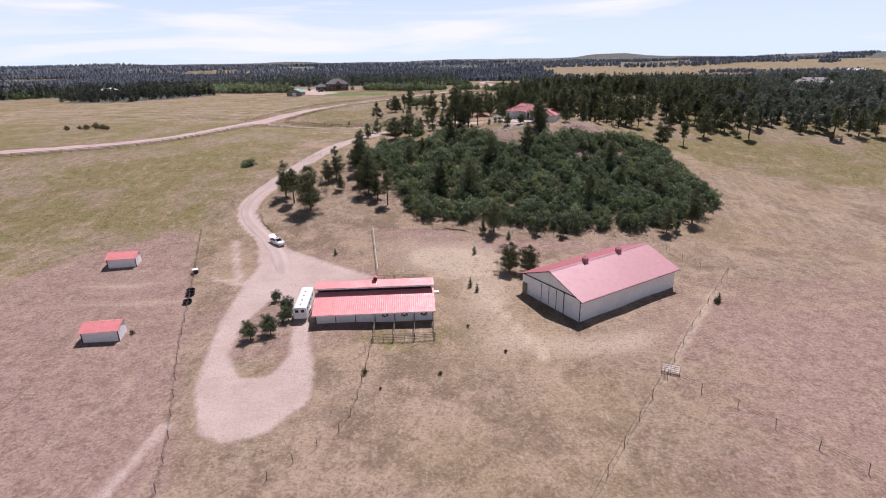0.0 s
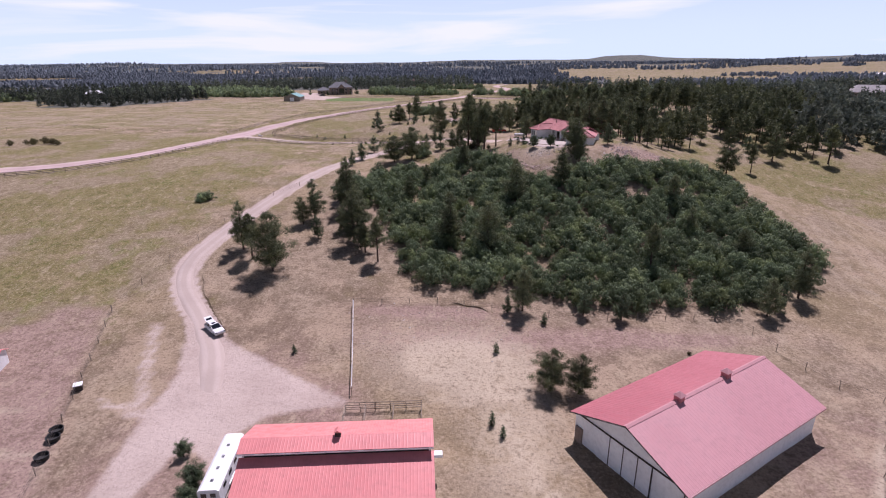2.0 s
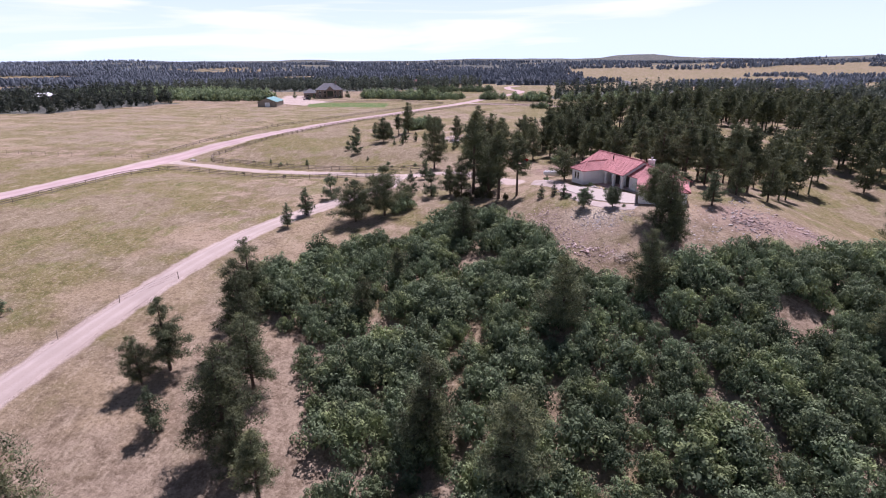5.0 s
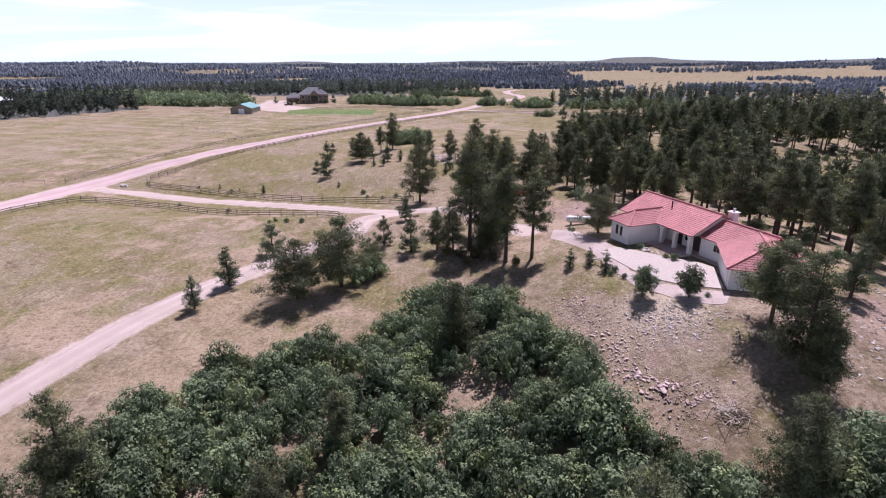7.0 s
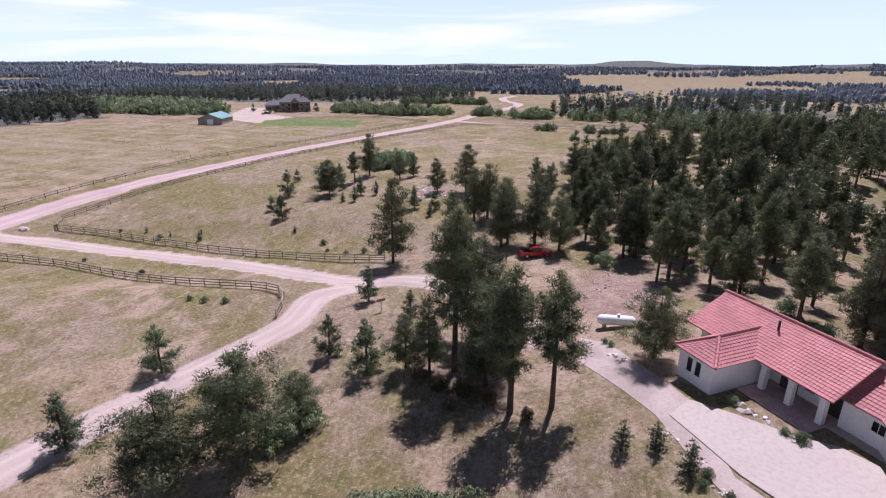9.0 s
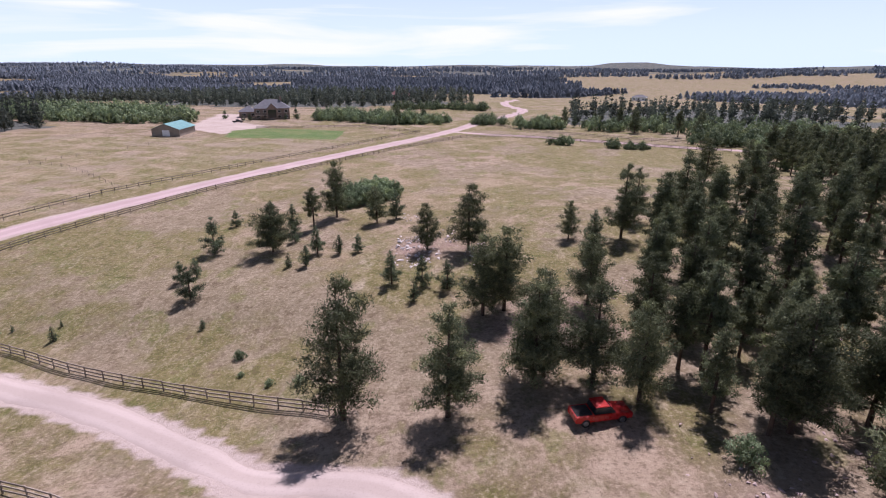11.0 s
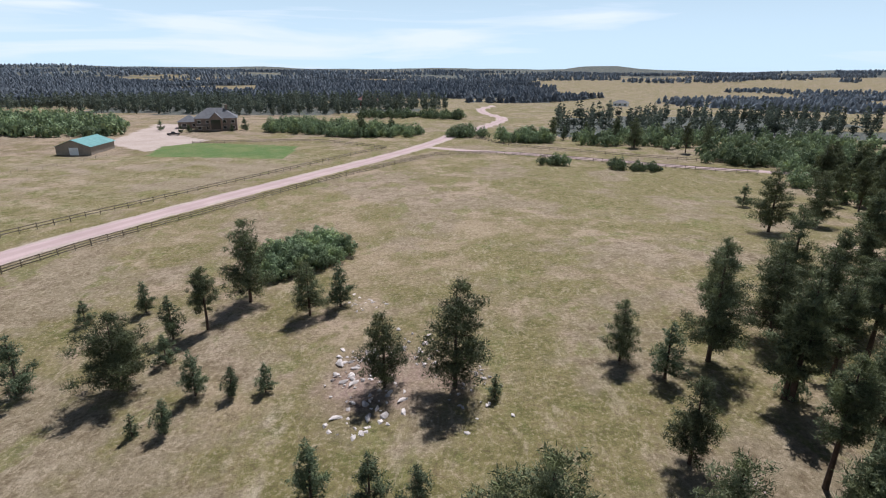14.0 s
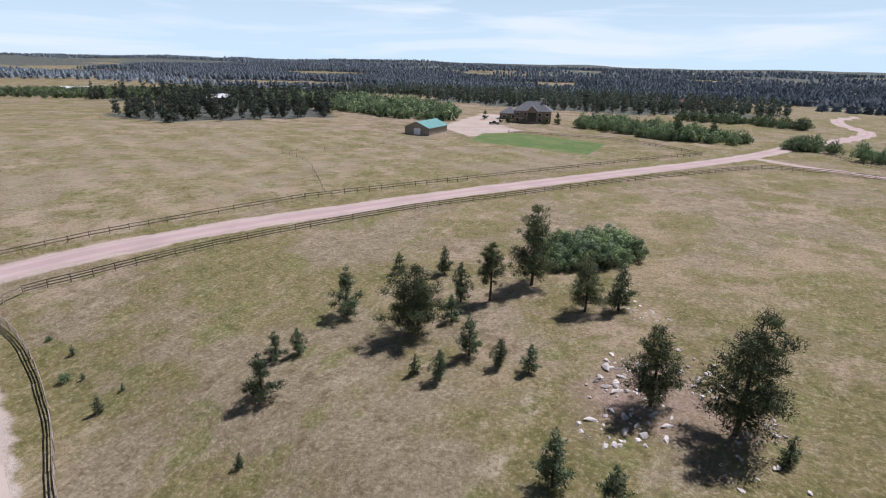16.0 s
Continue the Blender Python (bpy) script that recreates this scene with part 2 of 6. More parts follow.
GREY_ROOF = surface("grey_shingle", (0.16, 0.16, 0.17), (0.115, 0.115, 0.125), 4, 0.6, 0.85, 0.4)
PALE_ROOF = surface("pale_grey_shingle", (0.40, 0.37, 0.36), (0.32, 0.295, 0.29), 4, 0.6, 0.85, 0.4)
BROWN_WALL = surface("brown_stucco", (0.27, 0.2, 0.16), (0.2, 0.15, 0.12), 4, 0.6, 0.85, 0.3)
RED_WALL = surface("dark_red_siding", (0.17, 0.06, 0.05), (0.12, 0.045, 0.04), 4, 0.6, 0.85, 0.3)
GLASS = glass_material()
NEEDLE = foliage("pine_needles", (0.185, 0.205, 0.105), (0.095, 0.112, 0.064), (0.225, 0.24, 0.10))
YOUNG = foliage("young_pine_needles", (0.17, 0.21, 0.115), (0.095, 0.125, 0.075), (0.20, 0.24, 0.11))
OAK = foliage("scrub_oak_leaves", (0.245, 0.31, 0.162), (0.15, 0.196, 0.115), (0.32, 0.37, 0.148))
FAR_NEEDLE = foliage("far_pine_needles", (0.15, 0.17, 0.125), (0.085, 0.103, 0.085), (0.175, 0.19, 0.12))
# Lifted towards blue: distance haze is mixed into this needle colour.
HAZED_NEEDLE = foliage("hazed_pine_needles", (0.23, 0.26, 0.285), (0.165, 0.19, 0.22), (0.23, 0.255, 0.27))
DRY_BUSH = foliage("dry_shrub_leaves", (0.16, 0.15, 0.07), (0.10, 0.085, 0.045), (0.2, 0.16, 0.07))


# ---- mesh helpers ----
def mesh_from(name, verts, faces, mat, smooth=False):
    me = bpy.data.meshes.new(name)
    me.from_pydata([tuple(v) for v in verts], [], [tuple(f) for f in faces])
    me.materials.append(mat)
    if smooth:
        me.polygons.foreach_set("use_smooth", [True] * len(me.polygons))
    me.update()
    return me


def leaf_mesh(name, verts, mat, tint=None):
    """One mesh of loose three-cornered leaves; verts is an array (leaves, 3, 3)."""
    v = np.ascontiguousarray(verts.reshape(-1, 3), dtype=np.float32)
    k = len(v)
    me = bpy.data.meshes.new(name)
    me.vertices.add(k)
    me.vertices.foreach_set("co", v.ravel())
    me.loops.add(k)
    me.loops.foreach_set("vertex_index", np.arange(k, dtype=np.int32))
    me.polygons.add(k // 3)
    me.polygons.foreach_set("loop_start", np.arange(0, k, 3, dtype=np.int32))
    me.materials.append(mat)
    me.update(calc_edges=True)
    if tint is not None:
        me.attributes.new("tint", "FLOAT", "FACE").data.foreach_set("value", np.ascontiguousarray(tint, np.float32))
    return me


def part(name, bm, mat, parent, label=""):
    me = bpy.data.meshes.new(name)
    bm.to_mesh(me)
    bm.free()
    me.materials.append(mat)
    ob = new(name, me)
    ob.parent = parent
    if label:
        tagged(ob, label)
    return ob


def piece(name, me, parent, m=None, label=""):
    ob = new(name, me)
    ob.parent = parent
    if m is not None:
        ob.matrix_basis = m
    if label:
        tagged(ob, label)
    return ob


def thing(name, m, label, category, group="", kind=""):
    ob = new(name)
    ob.matrix_basis = m
    return tagged(ob, label, category, group, kind)


def box(bm, x0, y0, z0, x1, y1, z1, bevel=0.0):
    """A box between two corners, added to bm."""
    vs = [bm.verts.new(c) for c in ((x0, y0, z0), (x1, y0, z0), (x1, y1, z0), (x0, y1, z0), (x0, y0, z1), (x1, y0, z1), (x1, y1, z1), (x0, y1, z1))]
    fs = [bm.faces.new([vs[i] for i in f]) for f in ((3, 2, 1, 0), (4, 5, 6, 7), (0, 1, 5, 4), (1, 2, 6, 5), (2, 3, 7, 6), (3, 0, 4, 7))]
    if bevel:
        es = {e for f in fs for e in f.edges}
        bmesh.ops.bevel(bm, geom=list(es), offset=bevel, segments=1, affect="EDGES")
    return bm


def boxed(*args, **kw):
    return box(bmesh.new(), *args, **kw)


def prism(bm, outline, a, b, axis="y"):
    """Pushes an outline (x, z) along y from a to b, or (y, z) along x."""
    put = (lambda p, q: (p[0], q, p[1])) if axis == "y" else (lambda p, q: (q, p[0], p[1]))
    one, two = [bm.verts.new(put(p, a)) for p in outline], [bm.verts.new(put(p, b)) for p in outline]
    n = len(outline)
    bm.faces.new(one), bm.faces.new(two[::-1])
    for i in range(n):
        bm.faces.new((one[i], two[i], two[(i + 1) % n], one[(i + 1) % n]))
    bmesh.ops.recalc_face_normals(bm, faces=bm.faces)
    return bm


def tube(bm, a, b, r0, r1, sides=6):
    a, b = Vector(a), Vector(b)
    q = (b - a).to_track_quat("Z", "Y")
    one, two = [], []
    for i in range(sides):
        w = 2 * math.pi * i / sides
        d = q @ Vector((math.cos(w), math.sin(w), 0))
        one.append(bm.verts.new(a + d * r0)), two.append(bm.verts.new(b + d * r1))
    for i in range(sides):
        j = (i + 1) % sides
        bm.faces.new((one[i], one[j], two[j], two[i]))
    bm.faces.new(one[::-1]), bm.faces.new(two)
    return bm


def slab(bm, a, b, c, d, thick):
    """A sloping plate: corners a, b, c, d of its upper face, anticlockwise from above."""
    up = [Vector(p) for p in (a, b, c, d)]
    nrm = (up[1] - up[0]).cross(up[3] - up[0]).normalized()
    t, u = [bm.verts.new(p) for p in up], [bm.verts.new(p - nrm * thick) for p in up]
    bm.faces.new(t), bm.faces.new(u[::-1])
    for i in range(4):
        j = (i + 1) % 4
        bm.faces.new((t[i], u[i], u[j], t[j]))
    return bm


def ribbed(bm, a, b, c, d, pitch=0.36, thick=0.05, rib=0.009):
    """A ribbed metal roof sheet in one piece: a-b is the eave, d-c the ridge; ribs run from eave to ridge."""
    a, b, c, d = (Vector(p) for p in (a, b, c, d))
    nrm = (b - a).cross(d - a).normalized()
    n = max(2, int((b - a).length / pitch))
    steps = []
    for i in range(n):
        steps += [(i / n, 0), ((i + 0.12) / n, 1), ((i + 0.24) / n, 1), ((i + 0.36) / n, 0)]
    steps.append((1.0, 0))
    rows = [[], [], [], []]
    for f, up in steps:
        lo, hi = a.lerp(b, f), d.lerp(c, f)
        for row, p in zip(rows, (lo - nrm * thick, lo + nrm * rib * up, hi + nrm * rib * up, hi - nrm * thick)):
            row.append(bm.verts.new(p))
    for r in range(4):
        q = rows[(r + 1) % 4]
        for k in range(len(steps) - 1):
            bm.faces.new((rows[r][k], rows[r][k + 1], q[k + 1], q[k]))
    for k in (0, -1):
        bm.faces.new([r[k] for r in rows])
    bmesh.ops.recalc_face_normals(bm, faces=bm.faces)
    return bm


# ---- the lie of the land ----
def step(a, b, v):
    t = np.clip((v - a) / (b - a), 0, 1)
    return t * t * (3 - 2 * t)


def dome(x, y, cx, cy, sx, sy, h, rot=0.0):
    c, s = math.cos(rot), math.sin(rot)
    u, v = (x - cx) * c + (y - cy) * s, -(x - cx) * s + (y - cy) * c
    return h * np.exp(-((u / sx) ** 2) - (v / sy) ** 2)


def ground(x, y):
    """Height of the land; x and y may be arrays."""
    x, y = np.asarray(x, float), np.asarray(y, float)
    z = 18.06 / (1 + np.exp(-(y - 166.6 - 0.462 * x * np.exp(-((x / 160) ** 2))) / 27.6)) - 0.5
    z = z + dome(x, y, 40.4, 188, 33, 41.9, 12.8) + dome(x, y, 73.5, 302.4, 60, 50, 5.4) - dome(x, y, -60, 260, 50, 50, 2.1)
    z = z - 2.2 * np.exp(-(((x + 43) / 40) ** 4) - ((y - 258) / 16) ** 4) - dome(x, y, -72, 276, 34, 17, 1.7)
    pad = np.exp(-(((x - 30) / 13) ** 4) - ((y - 202) / 15) ** 4)
    z = z + (21.1 - z) * pad
    d = np.hypot(x, y - 250)
    roll = 5 * np.sin(x / 310 + 1.3) * np.cos(y / 260 + 0.4) + 4 * np.sin((x + y) / 170.0) * np.cos((x - 1.7 * y) / 230.0)
    far = 11 + roll * step(500, 1200, d) - 9 * step(500, 900, d) * step(2600, 1100, d) + 16 * step(1200, 3200, d)
    az = np.degrees(np.arctan2(x, y - 250))
    rim = 27 + 5 * np.sin(az / 7.3) + 4 * np.sin(az / 3.1 + 1) + 2.5 * np.sin(az / 1.3 + 2) + 0.9 * np.sin(az * 2.1)
    rim = rim + 19 * np.exp(-(((az - 17.5) / 3.0) ** 4)) + 16 * np.exp(-(((az - 36) / 4.0) ** 2)) + 9 * np.exp(-(((az - 47) / 5) ** 2)) - 6 * np.exp(-(((az + 42) / 9) ** 2)) - 15 * step(-32, -60, az)
    far = far + (rim - 11) * step(2700, 3900, d) * np.where(d < 4400, 1.0, 0.8)
    return z + (far - z) * step(330, 750, d)


def gz(x, y):
    return float(ground(x, y))


def at(x, y, turn=0.0, sink=0.0):
    return pose(x, y, gz(x, y) - sink, 0, 0, turn)


def smooth_line(points, gap=1.5):
    """Evenly spaced points of a smooth curve through the given ones."""
    p = np.array(points, float)
    out = []
    for i in range(len(p) - 1):
        a, b, c, d = p[max(i - 1, 0)], p[i], p[i + 1], p[min(i + 2, len(p) - 1)]
        n = max(2, int(np.linalg.norm(c - b) / gap))
        for k in range(n):
            t = k / n
            out.append(0.5 * (2 * b + (c - a) * t + (2 * a - 5 * b + 4 * c - d) * t * t + (3 * b - a - 3 * c + d) * t ** 3))
    out.append(p[-1])
    return np.array(out)


def distance_to(line, x, y):
    """Distance of each (x, y) from a polyline of many points."""
    best = np.full(x.shape, 1e9)
    for a, b in zip(line[:-1], line[1:]):
        ab = b - a
        t = np.clip(((x - a[0]) * ab[0] + (y - a[1]) * ab[1]) / (ab @ ab + 1e-9), 0, 1)
        best = np.minimum(best, np.hypot(x - a[0] - t * ab[0], y - a[1] - t * ab[1]))
    return best


def inside(poly, x, y):
    res = np.zeros(np.shape(x), bool)
    n = len(poly)
    for i in range(n):
        (x0, y0), (x1, y1) = poly[i], poly[(i + 1) % n]
        res ^= ((y0 > y) != (y1 > y)) & (x < (x1 - x0) * (y - y0) / (y1 - y0 + 1e-12) + x0)
    return res


MAIN_ROAD = [(-330, 150), (-240, 167), (-155, 184.5), (-137, 188.7), (-121, 194.5), (-110, 202.5), (-102.5, 214.5), (-96.8, 234), (-93.8, 250), (-93.2, 262), (-92.3, 273), (-88.5, 287), (-82.5, 300.3), (-76.2, 314), (-68, 330), (-49.5, 367.5), (-19, 424), (-3, 455), (9.5, 486), (17, 508), (33, 540), (50, 590), (44, 640), (46, 690), (62, 748)]
BRANCH_ROAD = [(4, 461), (18, 453), (33, 448), (60, 434), (84, 420.5), (103, 412), (135, 401), (170, 395)]
DRIVE = [(-91, 267.5), (-85, 266.3), (-74, 266.8), (-57, 263.2), (-42, 258), (-31, 254), (-19.5, 248), (-12.4, 243.8), (-3.1, 242.4), (3.0, 238.1), (8, 230), (13, 222)]
LANE = [(-9, 241.2), (-15.3, 237.5), (-17, 229), (-21, 222.5), (-28.6, 211.5), (-36, 199.8), (-42, 184), (-46.8, 166), (-50.8, 149), (-52.5, 137.5), (-50, 128), (-43, 118.5), (-37, 109), (-33, 98)]
YARD = [(-45, 119), (-31.6, 110), (-13.5, 99), (-24, 96.4), (-27.5, 92.3), (-24, 84), (-22.5, 76), (-19.5, 67), (-18.7, 60), (-22.5, 53.3), (-27, 51.6), (-31, 53.5), (-35.6, 62.7), (-39.2, 81), (-40, 92), (-40, 104)]
ISLAND = [(-32.5, 90.5), (-28.9, 88.5), (-26.4, 80), (-24.7, 71.6), (-25.8, 66), (-29.8, 65.3), (-33.5, 71), (-35, 80)]

LAWN = [(-95, 436), (-101, 462), (-90, 472), (-48, 463), (-46, 432)]
road_line, branch_line = smooth_line(MAIN_ROAD), smooth_line(BRANCH_ROAD)
drive_line, lane_line = smooth_line(DRIVE, 1.0), smooth_line(LANE, 1.0)


# far woods: outline, spacing, seed, lowest and highest tree, how open, whether near, label
FAR_WOODS = [
    ([(-280, 395), (-225, 398), (-205, 440), (-190, 470), (-260, 520), (-330, 480)], 8, 21, 7, 11, -2, True, "small dark pine grove at the field's far side"),
    ([(-400, 440), (-330, 478), (-262, 520), (-215, 520), (-300, 600), (-420, 560)], 10, 30, 7, 12, -0.9, True, "dark pines behind the field's far side"),
    ([(60, 500), (140, 480), (300, 500), (420, 560), (300, 640), (90, 610)], 12, 22, 7, 12, 0.0, True, "open pine wood beyond the side road"),
    ([(-90, 600), (-20, 640), (30, 700), (-60, 800), (-300, 820), (-420, 700), (-200, 620)], 10, 23, 8, 13, -0.7, True, "dark pine wood behind the far house"),
    ([(-1500, 900), (-900, 780), (-300, 800), (60, 860), (300, 1150), (300, 1900), (-1700, 1900)], 10.5, 24, 9, 14, -0.35, False, "wide dark pine forest on the far plain"),
    ([(350, 480), (900, 450), (1400, 900), (900, 1000), (420, 640)], 12, 25, 8, 13, -0.1, False, "scattered far pines on open range"),
    ([(-3600, 1500), (-1700, 1850), (1300, 1900), (2300, 3000), (-2400, 3100), (-3800, 2500)], 26, 26, 12, 17, -0.3, False, "dark forested belt below the horizon"),
    ([(-1800, 500), (-700, 560), (-520, 800), (-1400, 880)], 14, 27, 8, 12, -0.1, False, "far line of dark pines"),
    ([(1300, 1300), (2600, 1500), (3200, 2600), (2200, 2700)], 30, 28, 9, 13, 0.3, False, "far scattered pines on pale range"),
    ([(300, 680), (900, 720), (1500, 1300), (800, 1600), (320, 1150)], 15, 29, 8, 12, 0.35, False, "loose groves of pines on the open range"),
]


def wooded(x, y, seed, clearing):
    return (np.sin(x / 110.0 + seed) * np.cos(y / 150.0) + 0.6 * np.sin((x * 0.7 - y) / 75.0 + seed)) > clearing


def spaced(lo, hi, fine_lo, fine_hi, gap, growth=1.13):
    mid = list(np.arange(fine_lo, fine_hi + 0.01, gap))
    up, g = [], gap
    v = fine_hi
    while v < hi:
        g = min(g * growth, 260)
        v += g
        up.append(v)
    down, g, v = [], gap, fine_lo
    while v > lo:
        g = min(g * growth, 260)
        v -= g
        down.append(v)
    return np.array(down[::-1] + mid + up)


def build_ground():
    xs, ys = spaced(-4700, 4700, -130, 110, 1.4), spaced(-1500, 4700, 20, 470, 1.4)
    X, Y = np.meshgrid(xs, ys)
    Z = ground(X, Y)
    wob = 0.10 * np.sin(X / 2.3 + 2 * np.sin(Y / 5.1)) * np.cos(Y / 2.9 + np.sin(X / 4.0))
    Z = Z + wob * step(400, 250, np.hypot(X, Y - 250)) * step(15, 24, np.hypot(X - 25, Y - 203))
    nx, ny = len(xs), len(ys)
    me = bpy.data.meshes.new("ground")
    me.vertices.add(nx * ny)
    me.vertices.foreach_set("co", np.stack([X, Y, Z], -1).astype(np.float32).ravel())
    i = (np.arange(ny - 1)[:, None] * nx + np.arange(nx - 1)[None]).ravel()
    loops = np.stack([i, i + 1, i + nx + 1, i + nx], 1).astype(np.int32)
    me.loops.add(loops.size)
    me.loops.foreach_set("vertex_index", loops.ravel())
    me.polygons.add(len(loops))
    me.polygons.foreach_set("loop_start", np.arange(0, loops.size, 4, dtype=np.int32))
    me.polygons.foreach_set("use_smooth", np.ones(len(loops), bool))
    me.update(calc_edges=True)
    near = (np.abs(X) < 260) & (Y < 800) & (Y > -60)
    x, y = X[near], Y[near]

    def layer(name, values, everywhere=0.0):
        full = np.full(X.shape, everywhere, np.float32)
        full[near] = values
        a = me.attributes.new(name, "FLOAT", "POINT")
        a.data.foreach_set("value", full.ravel())

    d_road, d_lane, d_drive, d_branch = distance_to(road_line[::2], x, y), distance_to(lane_line[::2], x, y), distance_to(drive_line[::2], x, y), distance_to(branch_line[::2], x, y)
    gravel = np.maximum.reduce([step(4.6, 2.6, d_road), step(3.2, 1.6, d_lane), step(3.2, 1.6, d_drive), step(2.9, 1.6, d_branch)])
    far_court = inside([(-128, 470), (-146, 552), (-128, 552), (-112, 500), (-89, 480), (-100, 446)], x, y)
    gravel = np.maximum(gravel, far_court * 0.75)
    ring_out, ring_in = np.array(YARD + YARD[:1], float), np.array(ISLAND + ISLAND[:1], float)
    out_d = distance_to(ring_out, x, y) * np.where(inside(YARD, x, y), 1, -1)
    in_d = distance_to(ring_in, x, y) * np.where(inside(ISLAND, x, y), -1, 1)
    gravel = np.maximum(gravel, 0.9 * step(-1.6, 1.6, np.minimum(out_d, in_d)))
    track = smooth_line([(-41, 96), (-46, 108), (-49, 116)])
    gravel = np.maximum(gravel, 0.55 * step(2.6, 0.6, distance_to(track, x, y)))
    gravel = np.maximum(gravel, 0.62 * step(1.6, 0.3, distance_to(smooth_line([(-47, 98), (-42, 96), (-37, 94)]), x, y)))
    gravel = np.maximum(gravel, 0.6 * step(2.2, 0.5, distance_to(smooth_line([(-35.5, 55), (-36.5, 46), (-38, 30)]), x, y)))
    layer("gravel", gravel)
    verge = step(9, 4.5, d_road) * step(3.6, 5, d_road)
    field = step(-50, -62, x) * step(20, 120, y) * step(262, 248, y)
    meadow = dome(x, y, 62, 385, 32, 30, 0.95) + dome(x, y, 18, 330, 9, 7, 0.7) + dome(x, y, 12, 296, 24, 22, 0.45) + dome(x, y, -52, 268, 28, 18, 0.35)
    right_field = step(72, 84, x) * step(-4, 6, y - 192 + 0.77 * (x - 82)) * step(262, 235, y)
    pens = dome(x, y, -8, 76.5, 8, 3.6, 1.0) + 0.7 * step(1.8, 0.4, distance_to(smooth_line([(-17.8, 304.3), (-13.3, 300.6), (-9.3, 297.1), (-5, 292)]), x, y)) + dome(x, y, 14.8, 320, 5, 4, 0.8) + dome(x, y, 52, 345, 14, 22, 0.35) + dome(x, y, 19, 289.4, 7, 4, 0.75) + dome(x, y, 9.5, 286, 3.5, 4, 0.6) + dome(x, y, 14.5, 297, 2.5, 6, 0.5) + dome(x, y, 20, 313, 6, 3, 0.55) + dome(x, y, 1, 330, 4, 2, 0.5) - dome(x, y, 9, 306, 20, 26, 0.3) + dome(x, y, 23, 183.5, 4, 3, 0.5)
    drivefield = inside([(-80, 262), (-12, 248), (-5, 270), (-45, 330), (-72, 292)], x, y) * 0.42
    hayfield = inside([(-300, 270), (-98, 284), (-84, 318), (-56, 381), (-23, 444), (-60, 440), (-130, 436), (-300, 420)], x, y) * 0.3
    layer("green", np.clip(hayfield + verge * 0.9 + field * (0.75 + 0.2 * np.sin(x / 19.0) * np.cos(y / 23.0)) + meadow + right_field * 0.75 + pens + drivefield + 0.4 * step(246, 272, y) * step(-90, -70, x) + 0.42 * step(150, 200, y) - 0.1 * step(250, 300, y) - 0.2 * step(280, 305, y) * step(-60, -40, x) * step(420, 380, y), 0, 1), 0.65)
    yard_edge = [(-58.5, 122), (-66.7, 121), (-70.4, 115.6), (-77, 111), (-84, 101), (-92, 90), (-125, 60), (-110, 5), (-28, 5), (-31, 44.6), (-35, 54.5), (-40, 66.8), (-43.5, 76), (-48.5, 90), (-53.2, 104)]
    paddock = step(-3.5, 3.5, distance_to(np.array(yard_edge + yard_edge[:1], float), x, y) * np.where(inside(yard_edge, x, y), 1, -1))
    yardspill = step(9, 2, np.hypot(x + 30, y - 90) - 15) * 0.3
    layer("bare", np.clip(0.42 * step(18, 50, x) * step(112, 75, y) + 0.12 * step(60, 100, x) * step(170, 130, y) + 0.3 * step(150, 120, y) * step(-46, -38, x) + paddock * 0.8 + yardspill + dome(x, y, 20, 184, 8, 9, 0.5) + dome(x, y, 24, 232, 9, 12, 0.8) + dome(x, y, 2, 115, 22, 4, 0.45) + dome(x, y, 34, 116, 17, 2.2, 0.7) + dome(x, y, -4, 123, 14, 2.5, 0.5) + dome(x, y, 10, 210, 12, 8, 0.3) + dome(x, y, -4, 294, 6, 9, 0.7) + dome(x, y, 6, 293, 6, 7, 0.5) + dome(x, y, 10, 306, 12, 9, 0.3) + dome(x, y, 22, 340, 14, 10, 0.25) + dome(x, y, 16, 268, 14, 14, 0.6) + dome(x, y, 48, 185, 14, 7, 0.9), 0, 1))
    ring = step(2.2, 0.6, np.abs(np.hypot((x + 1.2) / 1.25, (y - 109.5)) - 3.6)) * 0.5 + dome(x, y, -1.2, 109.5, 6, 4.5, 0.75)
    hay = inside([(-300, 270), (-96, 282), (-84, 318), (-56, 381), (-23, 444), (-60, 440), (-130, 436), (-300, 420)], x, y) * (0.40 + 0.10 * np.sin((x * 0.35 + y) / 1.9))
    traffic = dome(x, y, 7, 96, 9, 14, 0.75) + dome(x, y, 8, 78, 8, 12, 0.4) + dome(x, y, -2, 112, 17, 8, 0.25) + dome(x, y, 20, 74, 13, 5, 0.6) + dome(x, y, 33, 78, 12, 5, 0.5, 0.58) + dome(x, y, 36, 112, 14, 4, 0.45) + dome(x, y, 47, 92, 5, 12, 0.35) + dome(x, y, -4, 60, 16, 10, 0.2)
    wheel = step(0.9, 0.2, distance_to(smooth_line([(5, 98), (9, 86), (14, 72), (16, 62)]), x, y)) * 0.5
    hoof = sum(step(w, 0.3, distance_to(smooth_line(p), x, y)) * k for p, w, k in (
        ([(-95, 83), (-79.4, 84.6), (-70.4, 86.2), (-60.9, 87.3), (-48.2, 88.7)], 1.6, 0.42), ([(-72.7, 76), (-57.5, 69.6), (-42.8, 62.8), (-37, 59)], 1.2, 0.3), ([(-49, 44), (-46, 56.7), (-45, 66.9), (-42.7, 74.4), (-47, 88)], 1.3, 0.35),
        ([(-63, 60), (-54, 66), (-47, 75), (-48, 88)], 1.0, 0.25), ([(-78, 96), (-66, 94), (-54, 97), (-50, 104)], 1.2, 0.3), ([(-56, 40), (-50, 52), (-44, 60), (-40, 66)], 1.0, 0.28)))
